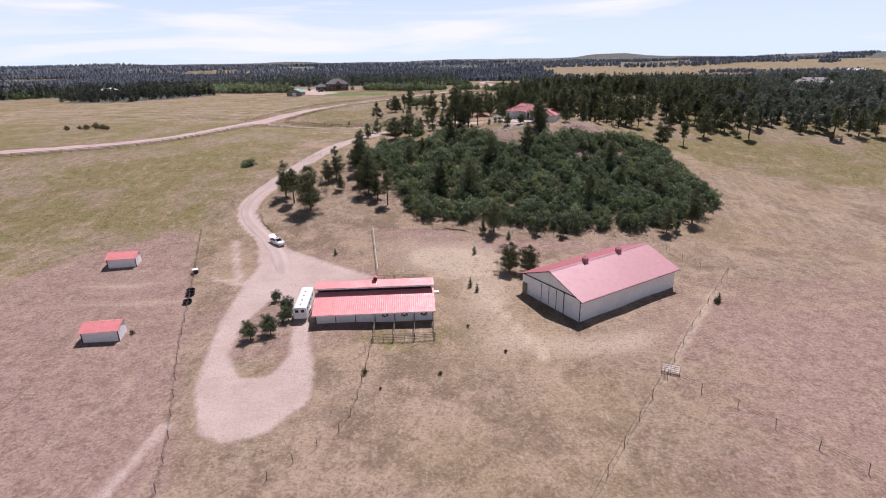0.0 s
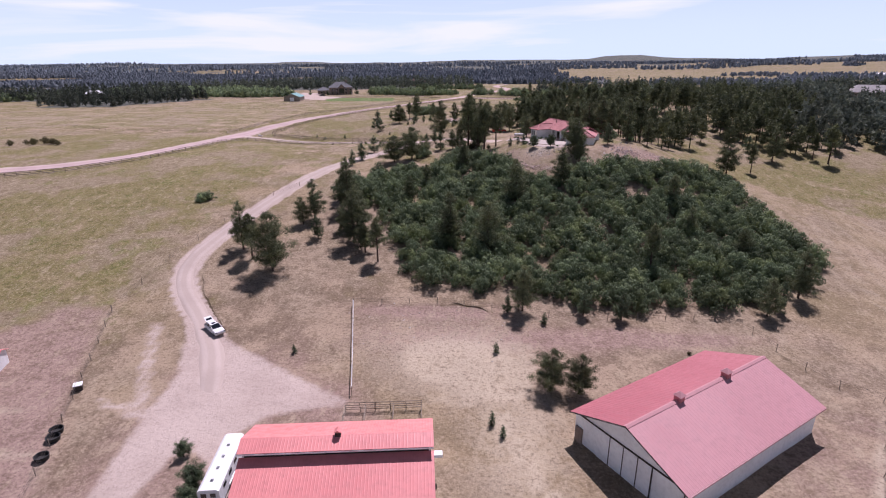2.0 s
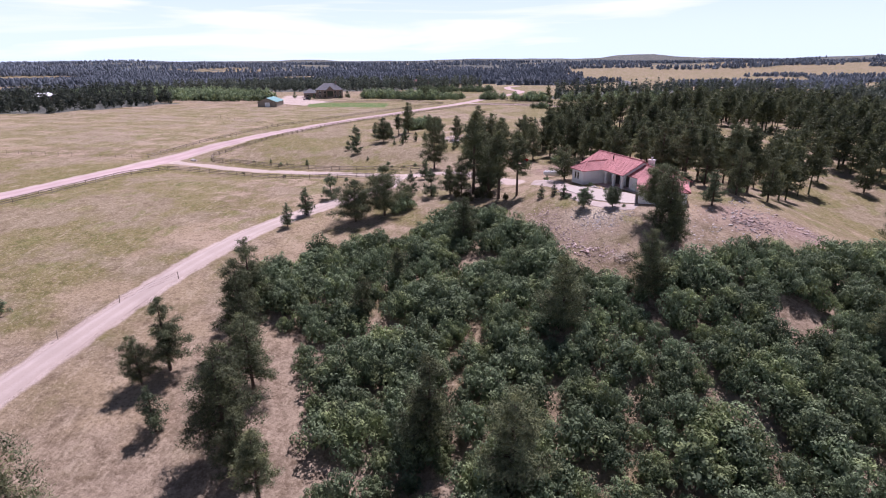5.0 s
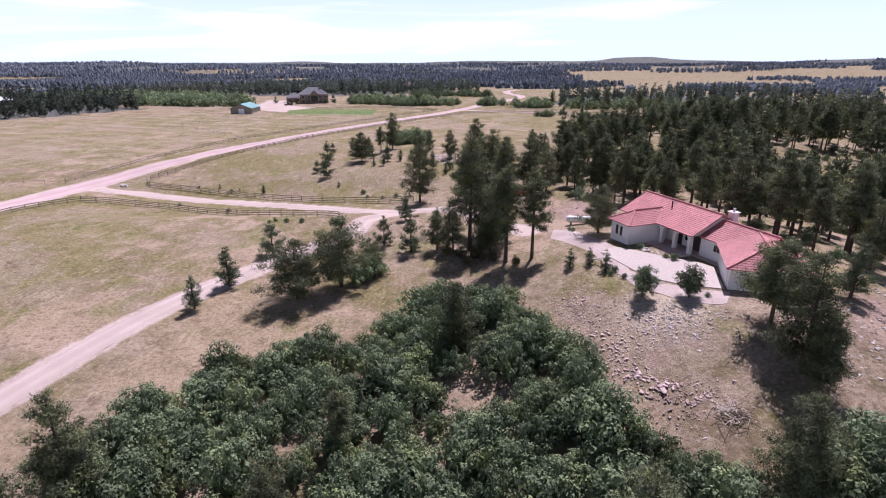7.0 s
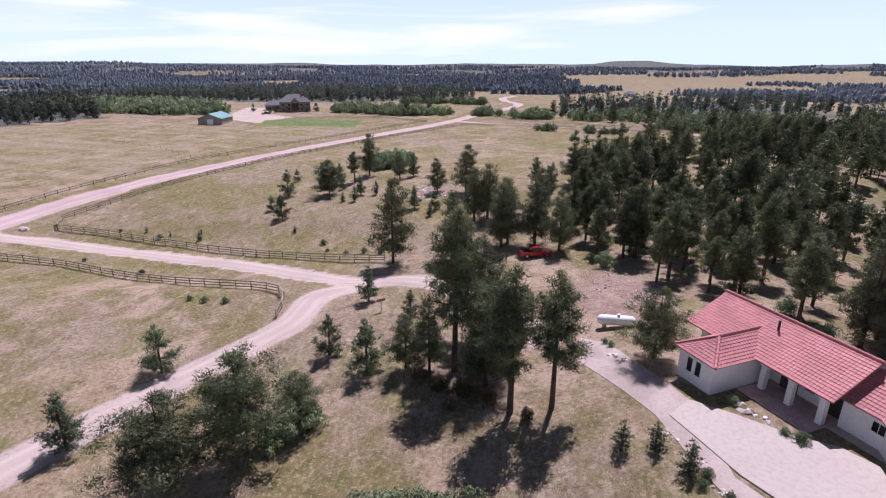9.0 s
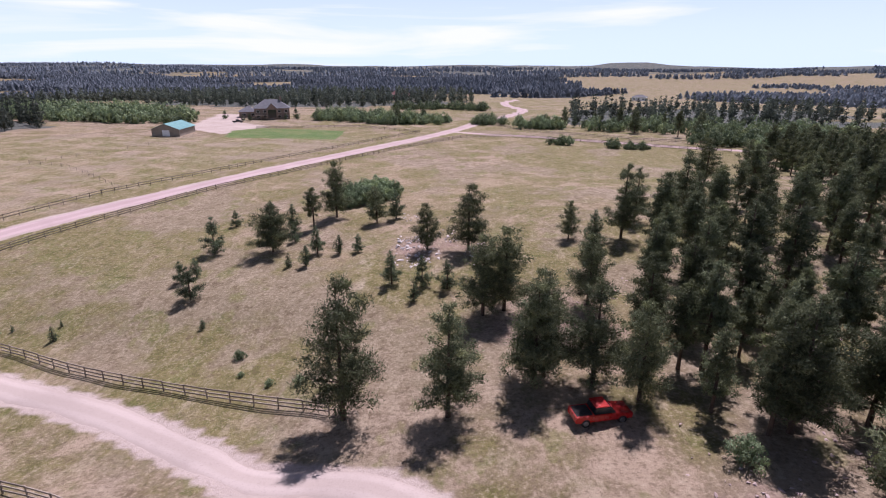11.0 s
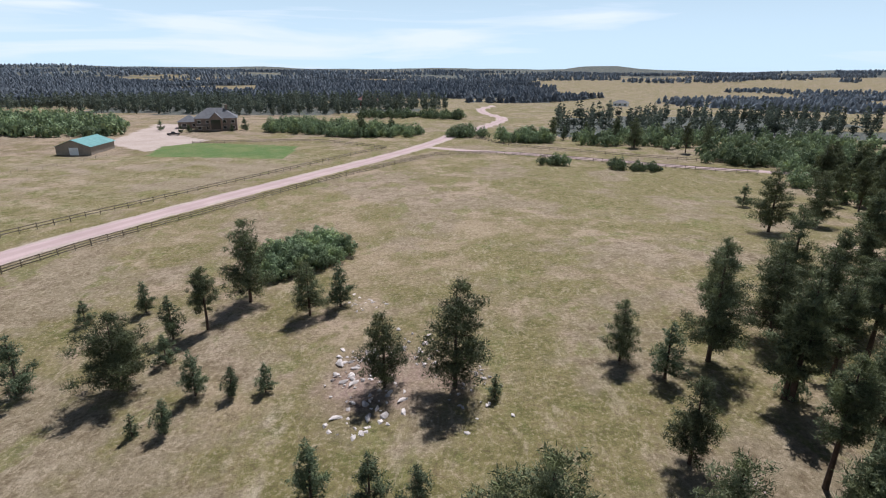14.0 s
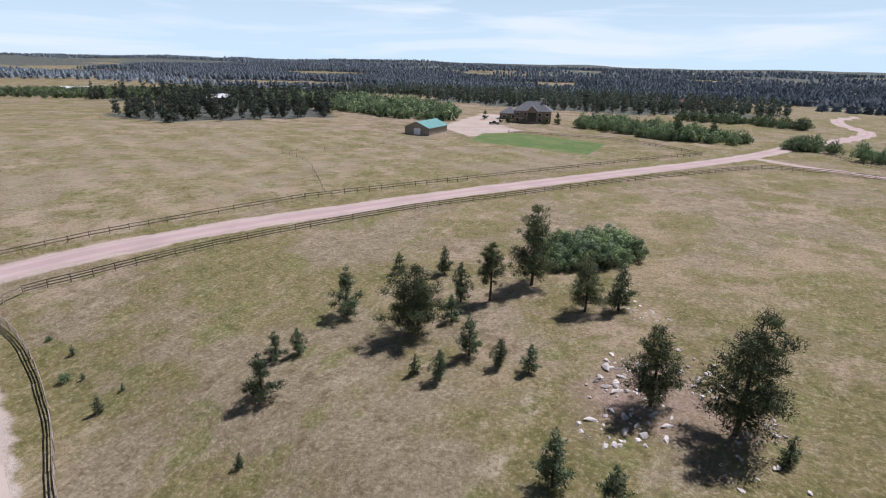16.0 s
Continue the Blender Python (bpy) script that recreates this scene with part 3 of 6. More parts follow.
    arena = inside([(-17, 121), (-9, 124), (1, 125.6), (7, 122.5), (13, 112), (9, 101), (-3, 99), (-14.5, 103)], x, y) * 0.34
    paths = sum(step(0.9, 0.2, distance_to(smooth_line(p), x, y)) * 0.4 for p in ([(-26.6, 283), (-20.6, 281.5), (-16.3, 277.9), (-11.3, 273)], [(-26.6, 280.9), (-21.1, 278.4), (-13.7, 274.8)], [(-12.5, 291), (-8.8, 285.6), (-9.5, 279)], [(-57, 112), (-50, 106), (-45, 99)]))
    meadow_track = step(0.8, 0.2, np.abs(distance_to(smooth_line([(-12, 300), (-10, 285), (-13, 268), (-20, 258)]), x, y) - 0.8)) * 0.4
    mow_d = distance_to(smooth_line([(66, 104), (75, 122), (80, 142), (84, 154), (87, 168)]), x, y)
    right_mow = step(68, 76, x) * step(4, -4, y - 192 + 0.77 * (x - 82)) * step(112, 126, y) * step(60, 30, mow_d) * (0.34 + 0.26 * np.sin(mow_d * 2.1))
    strip = 0.55 * step(1.1, 0.3, distance_to(smooth_line([(56.6, 100.7), (44.5, 84.3), (32.3, 67.3), (20.8, 51.2), (14, 42)]), x, y)) + 0.3 * step(0.9, 0.3, distance_to(smooth_line([(31, 64), (36, 56.5), (40, 51.4), (50, 40)]), x, y))
    layer("pale", np.clip(ring + hay + traffic + wheel + meadow_track + right_mow + strip + hoof + arena + paths + dome(x, y, 28, 241, 7, 9, 0.5) + dome(x, y, 24, 189.5, 5, 3.5, 0.85) + dome(x, y, 19, 184, 6, 9, 0.4) + dome(x, y, 26, 180, 6, 6, 0.3) + dome(x, y, 46, 186, 10, 5, 0.45) + dome(x, y, 2, 295, 6, 9, 0.35) + dome(x, y, -35, 229, 14, 9, 0.3) + dome(x, y, -63, 95, 9, 7, 0.45) + dome(x, y, -52, 84, 7, 9, 0.3), 0, 1), 0.12)
    d_all = np.hypot(X, Y - 250)
    pale_range = 0.6 * np.exp(-(((np.degrees(np.arctan2(X, Y - 250)) - 32) / 16) ** 2)) * step(900, 1300, d_all) * step(3400, 2700, d_all)
    cover = step(1500, 2200, d_all) * (1 - pale_range) + 0.45 * step(2900, 3500, d_all)
    for poly, gap, seed, lo, hi, clearing, far_off, label in FAR_WOODS:
        cover = np.maximum(cover, 0.95 * inside(poly, X, Y) * wooded(X, Y, seed, clearing) * (gap < 12.5))
    woods = me.attributes.new("wood", "FLOAT", "POINT")
    woods.data.foreach_set("value", cover.astype(np.float32).ravel())
    layer("lawn", inside(LAWN, x, y).astype(np.float32))
    me.materials.append(GROUND)
    return tagged(new("ground", me), "dry tan grassland with bare and greener patches, rolling to the horizon", "ground", kind="structure")


def ribbon(name, line, width, mat, label, lift=0.09, wobble=0.35):
    """A gravel way laid over the land along a line."""
    n = len(line)
    d = np.gradient(line, axis=0)
    d = d / np.linalg.norm(d, axis=1, keepdims=True)
    side = np.stack([-d[:, 1], d[:, 0]], 1)
    rng = np.random.default_rng(len(name) + n)
    cross = np.array([-0.5, -0.3, -0.1, 0.1, 0.3, 0.5])
    wide = width * (1 + 0.06 * np.sin(np.arange(n) / 7.0)) + rng.normal(0, wobble * 0.3, n)
    pts = line[:, None] + side[:, None] * (cross[None, :, None] * wide[:, None, None])
    z = ground(pts[..., 0], pts[..., 1]) + lift + 0.05 * (1 - (2 * cross[None]) ** 2)
    z[:, 0] -= 0.16
    z[:, -1] -= 0.16
    ends = np.minimum(np.arange(n), n - 1 - np.arange(n)) * 1.2
    z -= (0.3 * step(7, 0, ends))[:, None]
    k = len(cross)
    verts = np.concatenate([pts, z[..., None]], -1).reshape(-1, 3)
    faces = [(i * k + j, i * k + j + 1, (i + 1) * k + j + 1, (i + 1) * k + j) for i in range(n - 1) for j in range(k - 1)]
    me = mesh_from(name, verts, [f[::-1] for f in faces], mat, True)
    uv = me.uv_layers.new(name="UVMap")
    along = np.r_[0, np.cumsum(np.linalg.norm(np.diff(line, axis=0), axis=1))]
    vi = np.empty(len(me.loops), np.int32)
    me.loops.foreach_get("vertex_index", vi)
    uv.data.foreach_set("uv", np.stack([cross[vi % k] + 0.5, along[vi // k]], 1).astype(np.float32).ravel())
    return tagged(new(name, me), label, "road", kind="structure")


build_ground()
ribbon("road", road_line, 6.4, ROAD, "wide pinkish gravel county road with worn wheel tracks")
ribbon("road_branch", branch_line, 4.0, ROAD, "narrower gravel side road leaving the county road", 0.11)
ribbon("driveway", drive_line, 3.6, GRAVEL, "pale gravel driveway between two rail fences", 0.10)
ribbon("lane", lane_line, 3.4, GRAVEL, "pale gravel farm lane curving down to the barns", 0.12)


def bank(line, label, height=0.38):
    """A low cut bank: a steep worn face that runs along a line, its top sloping back to the land on the left-hand side."""
    p = smooth_line(line, 0.45)
    rng = np.random.default_rng(len(p))
    d = np.gradient(p, axis=0)
    d = d / np.linalg.norm(d, axis=1, keepdims=True)
    side = np.stack([-d[:, 1], d[:, 0]], 1)
    n = len(p)
    rough = np.convolve(rng.normal(0, 1, n + 6), np.ones(5) / 5, "same")[3:-3]
    fade = np.minimum(1, np.minimum(np.arange(n), n - 1 - np.arange(n)) / 6)
    verts = []
    for off, up in ((-0.15, -0.3), (0.0, 0.0), (0.12, 0.85), (0.5, 1.0), (1.2, 0.55), (2.4, -0.25)):
        q = p + side * (off + 0.35 * rough)[:, None] if off < 1 else p + side * off
        verts.append(np.column_stack([q, ground(q[:, 0], q[:, 1]) + up * height * fade * (1 + 0.4 * rough) + 0.02]))
    k = len(verts)
    v = np.stack(verts, 1).reshape(-1, 3)
    faces = [(i * k + j, (i + 1) * k + j, (i + 1) * k + j + 1, i * k + j + 1) for i in range(n - 1) for j in range(k - 1)]
    ob = new("earth_bank", mesh_from("earth_bank", v, faces, GROUND))
    return tagged(ob, label, "bank", kind="structure")


def paved(name, outline, mat, label, lift):
    """A paved area with a real edge, laid on the land."""
    bm = bmesh.new()
    bm.faces.new([bm.verts.new((x, y, 0)) for x, y in outline])
    bmesh.ops.triangulate(bm, faces=bm.faces[:])
    bmesh.ops.subdivide_edges(bm, edges=bm.edges[:], cuts=5, use_grid_fill=True)
    for v in bm.verts:
        v.co.z = gz(v.co.x, v.co.y) + lift
    rim = [e for e in bm.edges if len(e.link_faces) == 1]
    grown = bmesh.ops.extrude_edge_only(bm, edges=rim)
    for v in grown["geom"]:
        if isinstance(v, bmesh.types.BMVert):
            v.co.z -= 0.5
    bmesh.ops.recalc_face_normals(bm, faces=bm.faces)
    ob = part(name, bm, mat, None)
    return tagged(ob, label, "pavement", kind="structure")


paved("pavement_court", [(20.4, 204.7), (22.6, 206.6), (25.6, 204.6), (28.6, 202.2), (31.0, 201.2), (32.4, 199.2), (30.6, 192.4), (26.7, 193.7), (24.3, 195.4), (22.6, 198.2)], CONCRETE, "pale concrete forecourt before the white house", 0.10)
paved("pavement_apron", [(15.6, 215.5), (17.0, 220.5), (19.2, 218.4), (20.4, 213.2), (22.7, 206.7), (22.2, 198.0), (24.2, 194.6), (27, 192.8), (30.8, 191.6), (29, 188.6), (25.5, 189.5), (21.5, 194.0), (20.3, 199.0), (19.4, 205.0)], APRON, "worn grey-brown gravel apron round the forecourt", 0.03)

lane_side = [(-47.9, 148.5), (-49.6, 139.5), (-48.6, 133), (-45.5, 126), (-41, 119.8), (-36.8, 114.6)]
bank(lane_side, "low worn earth bank along the lane's edge", 0.17)
bank([(-3.0, 125.0), (-0.5, 125.8), (2.2, 124.8), (4.2, 123.9), (6.4, 122.4)], "low worn earth bank below the oak thicket", 0.22)


# ---- plants ----
def unit(rng, n):
    v = rng.normal(size=(n, 3))
    return v / np.linalg.norm(v, axis=1, keepdims=True)


def blades(base, way, length, width, rng, face=None):
    """Narrow three-cornered leaves from base points along given ways."""
    way = way / np.linalg.norm(way, axis=1, keepdims=True)
    side = np.cross(way, unit(rng, len(way)) if face is None else face + 0.55 * unit(rng, len(way)))
    side = side / (np.linalg.norm(side, axis=1, keepdims=True) + 1e-9) * width[:, None] * 0.5
    foot = base + way * length[:, None] * 0.25
    return np.stack([base - side * 0.6 + (foot - base) * rng.random((len(way), 1)), foot + side, base + way * length[:, None]], 1)


def plates(base, normal, length, width, rng, jitter):
    """Three-cornered leaves that lie across the given normals."""
    n = normal + jitter * unit(rng, len(base))
    way = np.cross(n, unit(rng, len(base)))
    way = way / (np.linalg.norm(way, axis=1, keepdims=True) + 1e-9)
    side = np.cross(n, way)
    side = side / (np.linalg.norm(side, axis=1, keepdims=True) + 1e-9) * width[:, None] * 0.5
    along = way * length[:, None] * 0.5
    return np.stack([base - along - side * 0.7, base - along * 0.4 + side, base + along], 1)


def pine_shape(seed, height, spread, low, leaves, length, width, open_crown=0.5, whorls=0, round_top=0.62):
    """A pine's limbs and the needle tufts clustered at their ends: (limbs, leaves)."""
    rng = np.random.default_rng(seed)
    limbs, centres, sizes, outs = [], [], [], []
    lean = rng.normal(0, 0.012, 2)
    whorls = whorls or max(6, int(height * 1.35))
    gaps = rng.random(whorls) > 0.12 * open_crown
    for w in range(whorls):
        u = min(max((w + rng.uniform(-0.3, 0.3)) / (whorls - 1), 0), 1)
        if not gaps[w] and u < 0.85:
            continue
        zc = height * (low + (0.975 - low) * u)
        reach = spread * (1 - u) ** round_top * (0.55 + 0.45 * min(1, u * 4 + 0.35)) + 0.05 * spread
        k = 5 if u < 0.8 else 3
        turn = rng.uniform(0, 6.28)
        for b in range(k):
            if rng.random() < 0.2 * open_crown:
                continue
            a = turn + b * 6.283 / k + rng.normal(0, 0.3)
            r = reach * rng.uniform(0.55, 1.15)
            rise = rng.uniform(0.02, 0.3) + 0.5 * u
            p0 = np.array([lean[0] * zc, lean[1] * zc, zc])
            p1 = p0 + np.array([math.cos(a) * r, math.sin(a) * r, r * rise])
            limbs.append((p0, p1, 0.018 * height * (1 - u) * 0.35 + 0.02))
            far_out = (p1 - p0) / (np.linalg.norm(p1 - p0) + 1e-9)
            for f in ((0.95, 0.62, 0.4) if r > 0.45 * spread else (0.9, 0.5)) if whorls > 7 else (0.7,):
                f = f + rng.normal(0, 0.06)
                centres.append(p0 + (p1 - p0) * f + rng.normal(0, 0.05 * spread, 3))
                sizes.append((0.11 * spread + 0.16 * r) * rng.uniform(0.75, 1.3) * (1.0 if whorls > 7 else 1.7))
                outs.append(far_out)
    c, s, o = np.array(centres), np.array(sizes), np.array(outs)
    which = rng.choice(len(c), leaves, p=s ** 2 / (s ** 2).sum())
    d = unit(rng, leaves)
    d[:, 2] = d[:, 2] * 0.85 + 0.3
    d = d / np.linalg.norm(d, axis=1, keepdims=True)
    c0 = c[which] + d * (s[which] * rng.uniform(0.5, 1.0, leaves) ** 0.5)[:, None] * np.array([1, 1, 0.72])
    size = rng.uniform(0.7, 1.3, leaves)
    k = leaves * 3 // 5
    flat = plates(c0[:k], d[:k] + o[which[:k]] * 0.2, length * size[:k], width * size[:k] * 1.25, rng, 0.4)
    way = d * 0.7 + o[which] * 0.35 + unit(rng, leaves) * 0.55 + np.array([0, 0, 0.3])
    spiky = blades(c0[k:], way[k:], length * size[k:] * 1.15, width * size[k:] * 0.75, rng, d[k:] + np.array([0, 0, 0.3]))
    deep = rng.choice(len(c), leaves // 3, p=s ** 2 / (s ** 2).sum())
    k = len(deep)
    core = blades(c[deep] + unit(rng, k) * s[deep][:, None] * 0.35, unit(rng, k), length * rng.uniform(1.0, 1.5, k), width * rng.uniform(1.8, 2.6, k), rng)
    tuft = rng.uniform(-0.24, 0.24, len(c))
    # Core blades get a darker tint, painting shade inside the crown.
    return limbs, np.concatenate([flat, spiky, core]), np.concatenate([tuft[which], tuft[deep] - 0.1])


def pine_trunk(name, limbs, height, size):
    bm = bmesh.new()
    r = 0.017 * height + 0.05
    cuts = [(0, -0.4, 1.35), (0, 0.25, 1.0), (1, 0.5, 0.62), (1, 0.98, 0.08)]
    rng = np.random.default_rng(int(height * 10))
    last = None
    for flag, f, w in cuts:
        z = f if not flag else f * height
        ring = [bm.verts.new((math.cos(k) * r * w + 0.006 * z * flag, math.sin(k) * r * w, z)) for k in np.linspace(0, 6.283, 8)[:-1]]
        if last:
            for i in range(7):
                j = (i + 1) % 7
                bm.faces.new((last[i], last[j], ring[j], ring[i]))
        last = ring
    bm.faces.new(last)
    for p0, p1, w in limbs:
        if rng.random() < 0.75:
            tube(bm, p0, p0 + (p1 - p0) * 0.85, w, w * 0.35, 3)
    me = bpy.data.meshes.new(name)
    bm.to_mesh(me)
    bm.free()
    me.materials.append(BARK)
    return me


PINE_KINDS = []  # (trunk mesh, crown mesh, height)
for seed, h, spread, low, count, length, width, openness, mat, whorls, top in (
    (11, 12.0, 2.7, 0.34, 8800, 0.32, 0.075, 0.9, NEEDLE, 0, 0.62), (12, 11.0, 3.0, 0.18, 9800, 0.32, 0.078, 0.6, NEEDLE, 0, 0.68), (13, 11.0, 3.5, 0.15, 10600, 0.33, 0.08, 0.5, NEEDLE, 0, 0.62),
    (14, 10.0, 4.2, 0.16, 15000, 0.32, 0.08, 0.7, NEEDLE, 13, 0.45), (15, 5.0, 1.6, 0.1, 3000, 0.25, 0.065, 0.25, YOUNG, 9, 0.85), (16, 5.0, 1.85, 0.09, 3200, 0.25, 0.065, 0.25, YOUNG, 9, 0.8), (17, 2.2, 0.75, 0.06, 650, 0.2, 0.06, 0.1, YOUNG, 8, 0.75),
    (18, 11.0, 2.5, 0.33, 4800, 0.38, 0.1, 0.9, NEEDLE, 13, 0.7), (19, 11.0, 2.4, 0.25, 4800, 0.38, 0.1, 0.8, NEEDLE, 13, 0.8),
    (20, 3.2, 1.7, 0.27, 4600, 0.22, 0.065, 0.1, YOUNG, 9, 0.42), (21, 8.6, 3.1, 0.26, 12500, 0.32, 0.08, 0.2, NEEDLE, 14, 0.45)):
    limbs, leaves, tint = pine_shape(seed, h, spread, low, count, length, width, openness, whorls, top)
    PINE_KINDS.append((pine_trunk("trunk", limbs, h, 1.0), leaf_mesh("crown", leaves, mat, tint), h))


def pine(kind, x, y, h, label, group, wide=1.0):
    trunk, crown, full = PINE_KINDS[kind]
    k = h / full
    rng = random.Random(round(x * 31 + y * 17))
    e = thing("pine_tree", at(x, y, rng.uniform(0, 360), 0.05) @ Matrix.Diagonal((wide * k * rng.uniform(0.9, 1.12), wide * k * rng.uniform(0.9, 1.12), k, 1)), label, "pine tree", group)
    piece("trunk", trunk, e)
    piece("crown", crown, e)
    return e


TALL, YOUNGER, SMALL = "tall dark-green ponderosa pine with an open crown on dry grass", "young bushy green pine on dry grass", "tiny pine sapling in dry grass"


def plant_pines(rows, group):
    for i, (x, y, h) in enumerate(rows):
        if h > 14 and x < 0:
            pine(2, x, y, h, TALL, group, 0.85)
        elif h > 12.2:
            pine(0, x, y, h, "tall slender ponderosa pine with a bare lower trunk", group)
        elif h > 6.2:
            pine((0, 1, 2, 2)[int(abs(x * 7 + y * 3)) % 4], x, y, h, TALL, group)
        elif h > 2.6:
            pine(4 + int(abs(x * 5 + y)) % 2, x, y, h, YOUNGER, group)
        else:
            pine(6, x, y, h, SMALL, group)


LANE_PINES = [(-44.3, 142.6, 10.2), (-41.2, 139.0, 9.4), (-33.2, 158.0, 9.6), (-30.4, 149.2, 5.3), (-35.2, 155.4, 6.4), (-22.3, 147.8, 11.6), (-16.2, 140.5, 9.4), (-27.9, 170.8, 10.6), (-25.5, 153.2, 6.3), (-19.3, 144.2, 8.0), (-26.2, 163.5, 11.5), (-22.5, 156, 9.5)]
FRONT_PINES = [(11.3, 124.1, 8.6), (21.6, 122.8, 4.8), (27.7, 121.5, 5.0), (53.2, 123.5, 7.0), (62.2, 130.0, 9.5), (14.5, 120.0, 2.1), (8.6, 123.3, 3.4), (5.9, 111.8, 1.8), (4.3, 95.8, 1.9), (5.5, 93.6, 1.7), (-24.8, 110.1, 1.5), (56.5, 125.5, 5.5), (49.5, 89.0, 1.8)]
THICKET_PINES = [(-1.5, 148.0, 11.5), (6.2, 144.0, 11.6), (14.0, 164.5, 10.2), (25.3, 168.5, 8.8), (31.0, 179.0, 10.4), (49.0, 159.0, 7.8), (49.5, 149.0, 6.8), (1.6, 189.0, 8.0), (37.4, 137.0, 9.4), (-12.0, 169.0, 6.8), (89.6, 203.2, 9.0), (103.3, 216.7, 11.0), (120.3, 214.8, 12.6), (118.0, 219.5, 8.5), (143.6, 220.0, 5.2), (149.5, 209.7, 2.4), (152.7, 208.7, 2.2), (152.5, 213.0, 12.4), (162.5, 213.2, 11.5), (170.0, 214.2, 12.0), (114.4, 226.0, 7.0), (100.0, 226.5, 5.5), (95.0, 230.0, 8.0), (58.0, 143.0, 6.5), (-8.0, 176.0, 7.0)]
HOUSE_PINES = [(-31.8, 199.7, 4.7), (-30.0, 206.4, 5.7), (-10.3, 221.2, 5.0), (-5.6, 217.7, 6.0), (-6.8, 251.7, 14.2), (-8.2, 235.0, 5.0), (-1.5, 218.0, 6.4), (3.6, 216.8, 17.0), (8.5, 209.0, 13.6), (12.1, 208.8, 12.6), (31.3, 177.1, 7.2), (41.7, 189.6, 5.8), (-2.1, 230.3, 3.4), (-27.8, 218.1, 5.6), (5.8, 223.4, 12.0), (1.0, 217.1, 7.8), (6.6, 213.4, 10.0), (30.7, 236.5, 9.0), (12.4, 256.3, 11.4), (16.0, 202.0, 2.5), (18.2, 201.4, 2.2), (19.5, 198.8, 2.6), (7.2, 217.5, 11.0)]
MEADOW_PINES = [(-37.4, 294.8, 6.2), (5.7, 291.9, 10.9), (-39, 308.5, 3.2), (-33, 311.4, 4.4), (-26.5, 304.5, 5.4), (-23.2, 306.3, 8), (-20.5, 314, 11.5), (-19.3, 293.1, 4.8), (-15.6, 292.6, 3.3), (-12.5, 292.9, 3.2), (-19.8, 287.7, 3.5), (-22.5, 287.5, 2.3), (-11.6, 309.1, 7.2), (-8.1, 311.2, 5.9), (-1, 292.6, 8), (9.3, 290.1, 2.3), (22.3, 294.6, 6.4), (-5.4, 279.6, 5), (-1, 278.4, 4.5), (2.5, 277.4, 4.2), (-1.9, 274.7, 2.6), (-37.6, 283.3, 3.4), (-33.6, 277.8, 4.9), (-36.2, 285.3, 3.1), (-48.2, 270, 2), (-61.3, 274.2, 1.2), (-55.3, 272.2, 1), (-49.1, 273, 0.9), (-29, 271.2, 1.4), (-29.6, 299.5, 4.4), (-24.8, 299, 3.4)]
FOREST_EDGE = [(30.5, 293.3, 12.2), (25.4, 291.2, 5.7), (22.8, 280.5, 7.5), (62.3, 335.3, 10.6), (72.8, 361.1, 5.0), (74.0, 340.0, 10.0), (38.4, 296.5, 9.5), (42.8, 295.8, 9.7), (47.7, 297.5, 8.0), (7.0, 269.8, 10.6), (9.7, 270.7, 11.0), (3.0, 250.8, 11.2), (11.2, 255.0, 11.0), (20.1, 271.1, 9.4), (30.9, 277.4, 10.6), (20.4, 252.0, 10.0), (16.8, 254.5, 11.0)]
ACROSS_PINES = [(83.8, 479.4, 10.4), (86.2, 462.6, 11.8), (103.0, 472.1, 9.0), (100.8, 448.8, 11.2), (76.9, 498.6, 7.0), (58.5, 487.1, 10.0), (63.7, 487.5, 6.0), (112, 455, 9), (120, 470, 10), (-27, 497, 9), (-14, 500, 8)]
plant_pines(LANE_PINES, "pines beside the lane")
plant_pines(FRONT_PINES, "pines below the hill")
plant_pines(THICKET_PINES, "pines rising from the oak thicket")
plant_pines(HOUSE_PINES, "pines round the house")
plant_pines(MEADOW_PINES, "pines in the meadow")
plant_pines(FOREST_EDGE, "pines at the forest edge")
plant_pines(ACROSS_PINES, "pines across the side road")
for x, y, h, wide in ((-35.8, 134.8, 11.6, 1.0), (-19.4, 203.0, 7.9, 1.3), (-14.2, 206.2, 9.8, 1.0), (-27.2, 294.4, 8.2, 1.0), (16.6, 102.4, 5.8, 1.0), (12.8, 103.0, 6.2, 1.0), (-10.6, 210.1, 5.2, 1.0), (22.2, 213.6, 7.0, 1.0), (78.7, 196.0, 8.6, 1.0)):
    pine(3, x, y, h, "broad full-crowned pine with dense dark-green foliage", "broad pines", wide)
for x, y, h in ((21.6, 191.5, 3.2), (26.1, 190.6, 3.1), (-32.0, 75.9, 3.0), (-29.2, 77.4, 3.3), (-28.4, 84.6, 2.8), (-27.6, 82.0, 2.6), (-31.7, 89.0, 2.0)):
    pine(9, x, y, h, "round young pine with a dense green crown on a short stem", "round young pines")
pine(10, 31.2, 184.6, 8.2, "broad round-crowned pine with a bare lower trunk", "broad pines", 1.18)


FOREST = [(24, 243), (22, 258), (29, 284), (42, 296), (52, 302), (70, 311), (84, 334), (94, 368), (113, 398), (150, 392), (260, 470), (420, 520), (430, 250), (300, 196), (215, 204), (170, 217), (156, 214), (146, 225), (138, 233), (124, 220), (108, 222), (101, 240), (94, 246), (88, 236), (78, 218), (67, 212), (54, 199), (48.5, 200), (42.5, 213), (38, 223), (33, 234)]


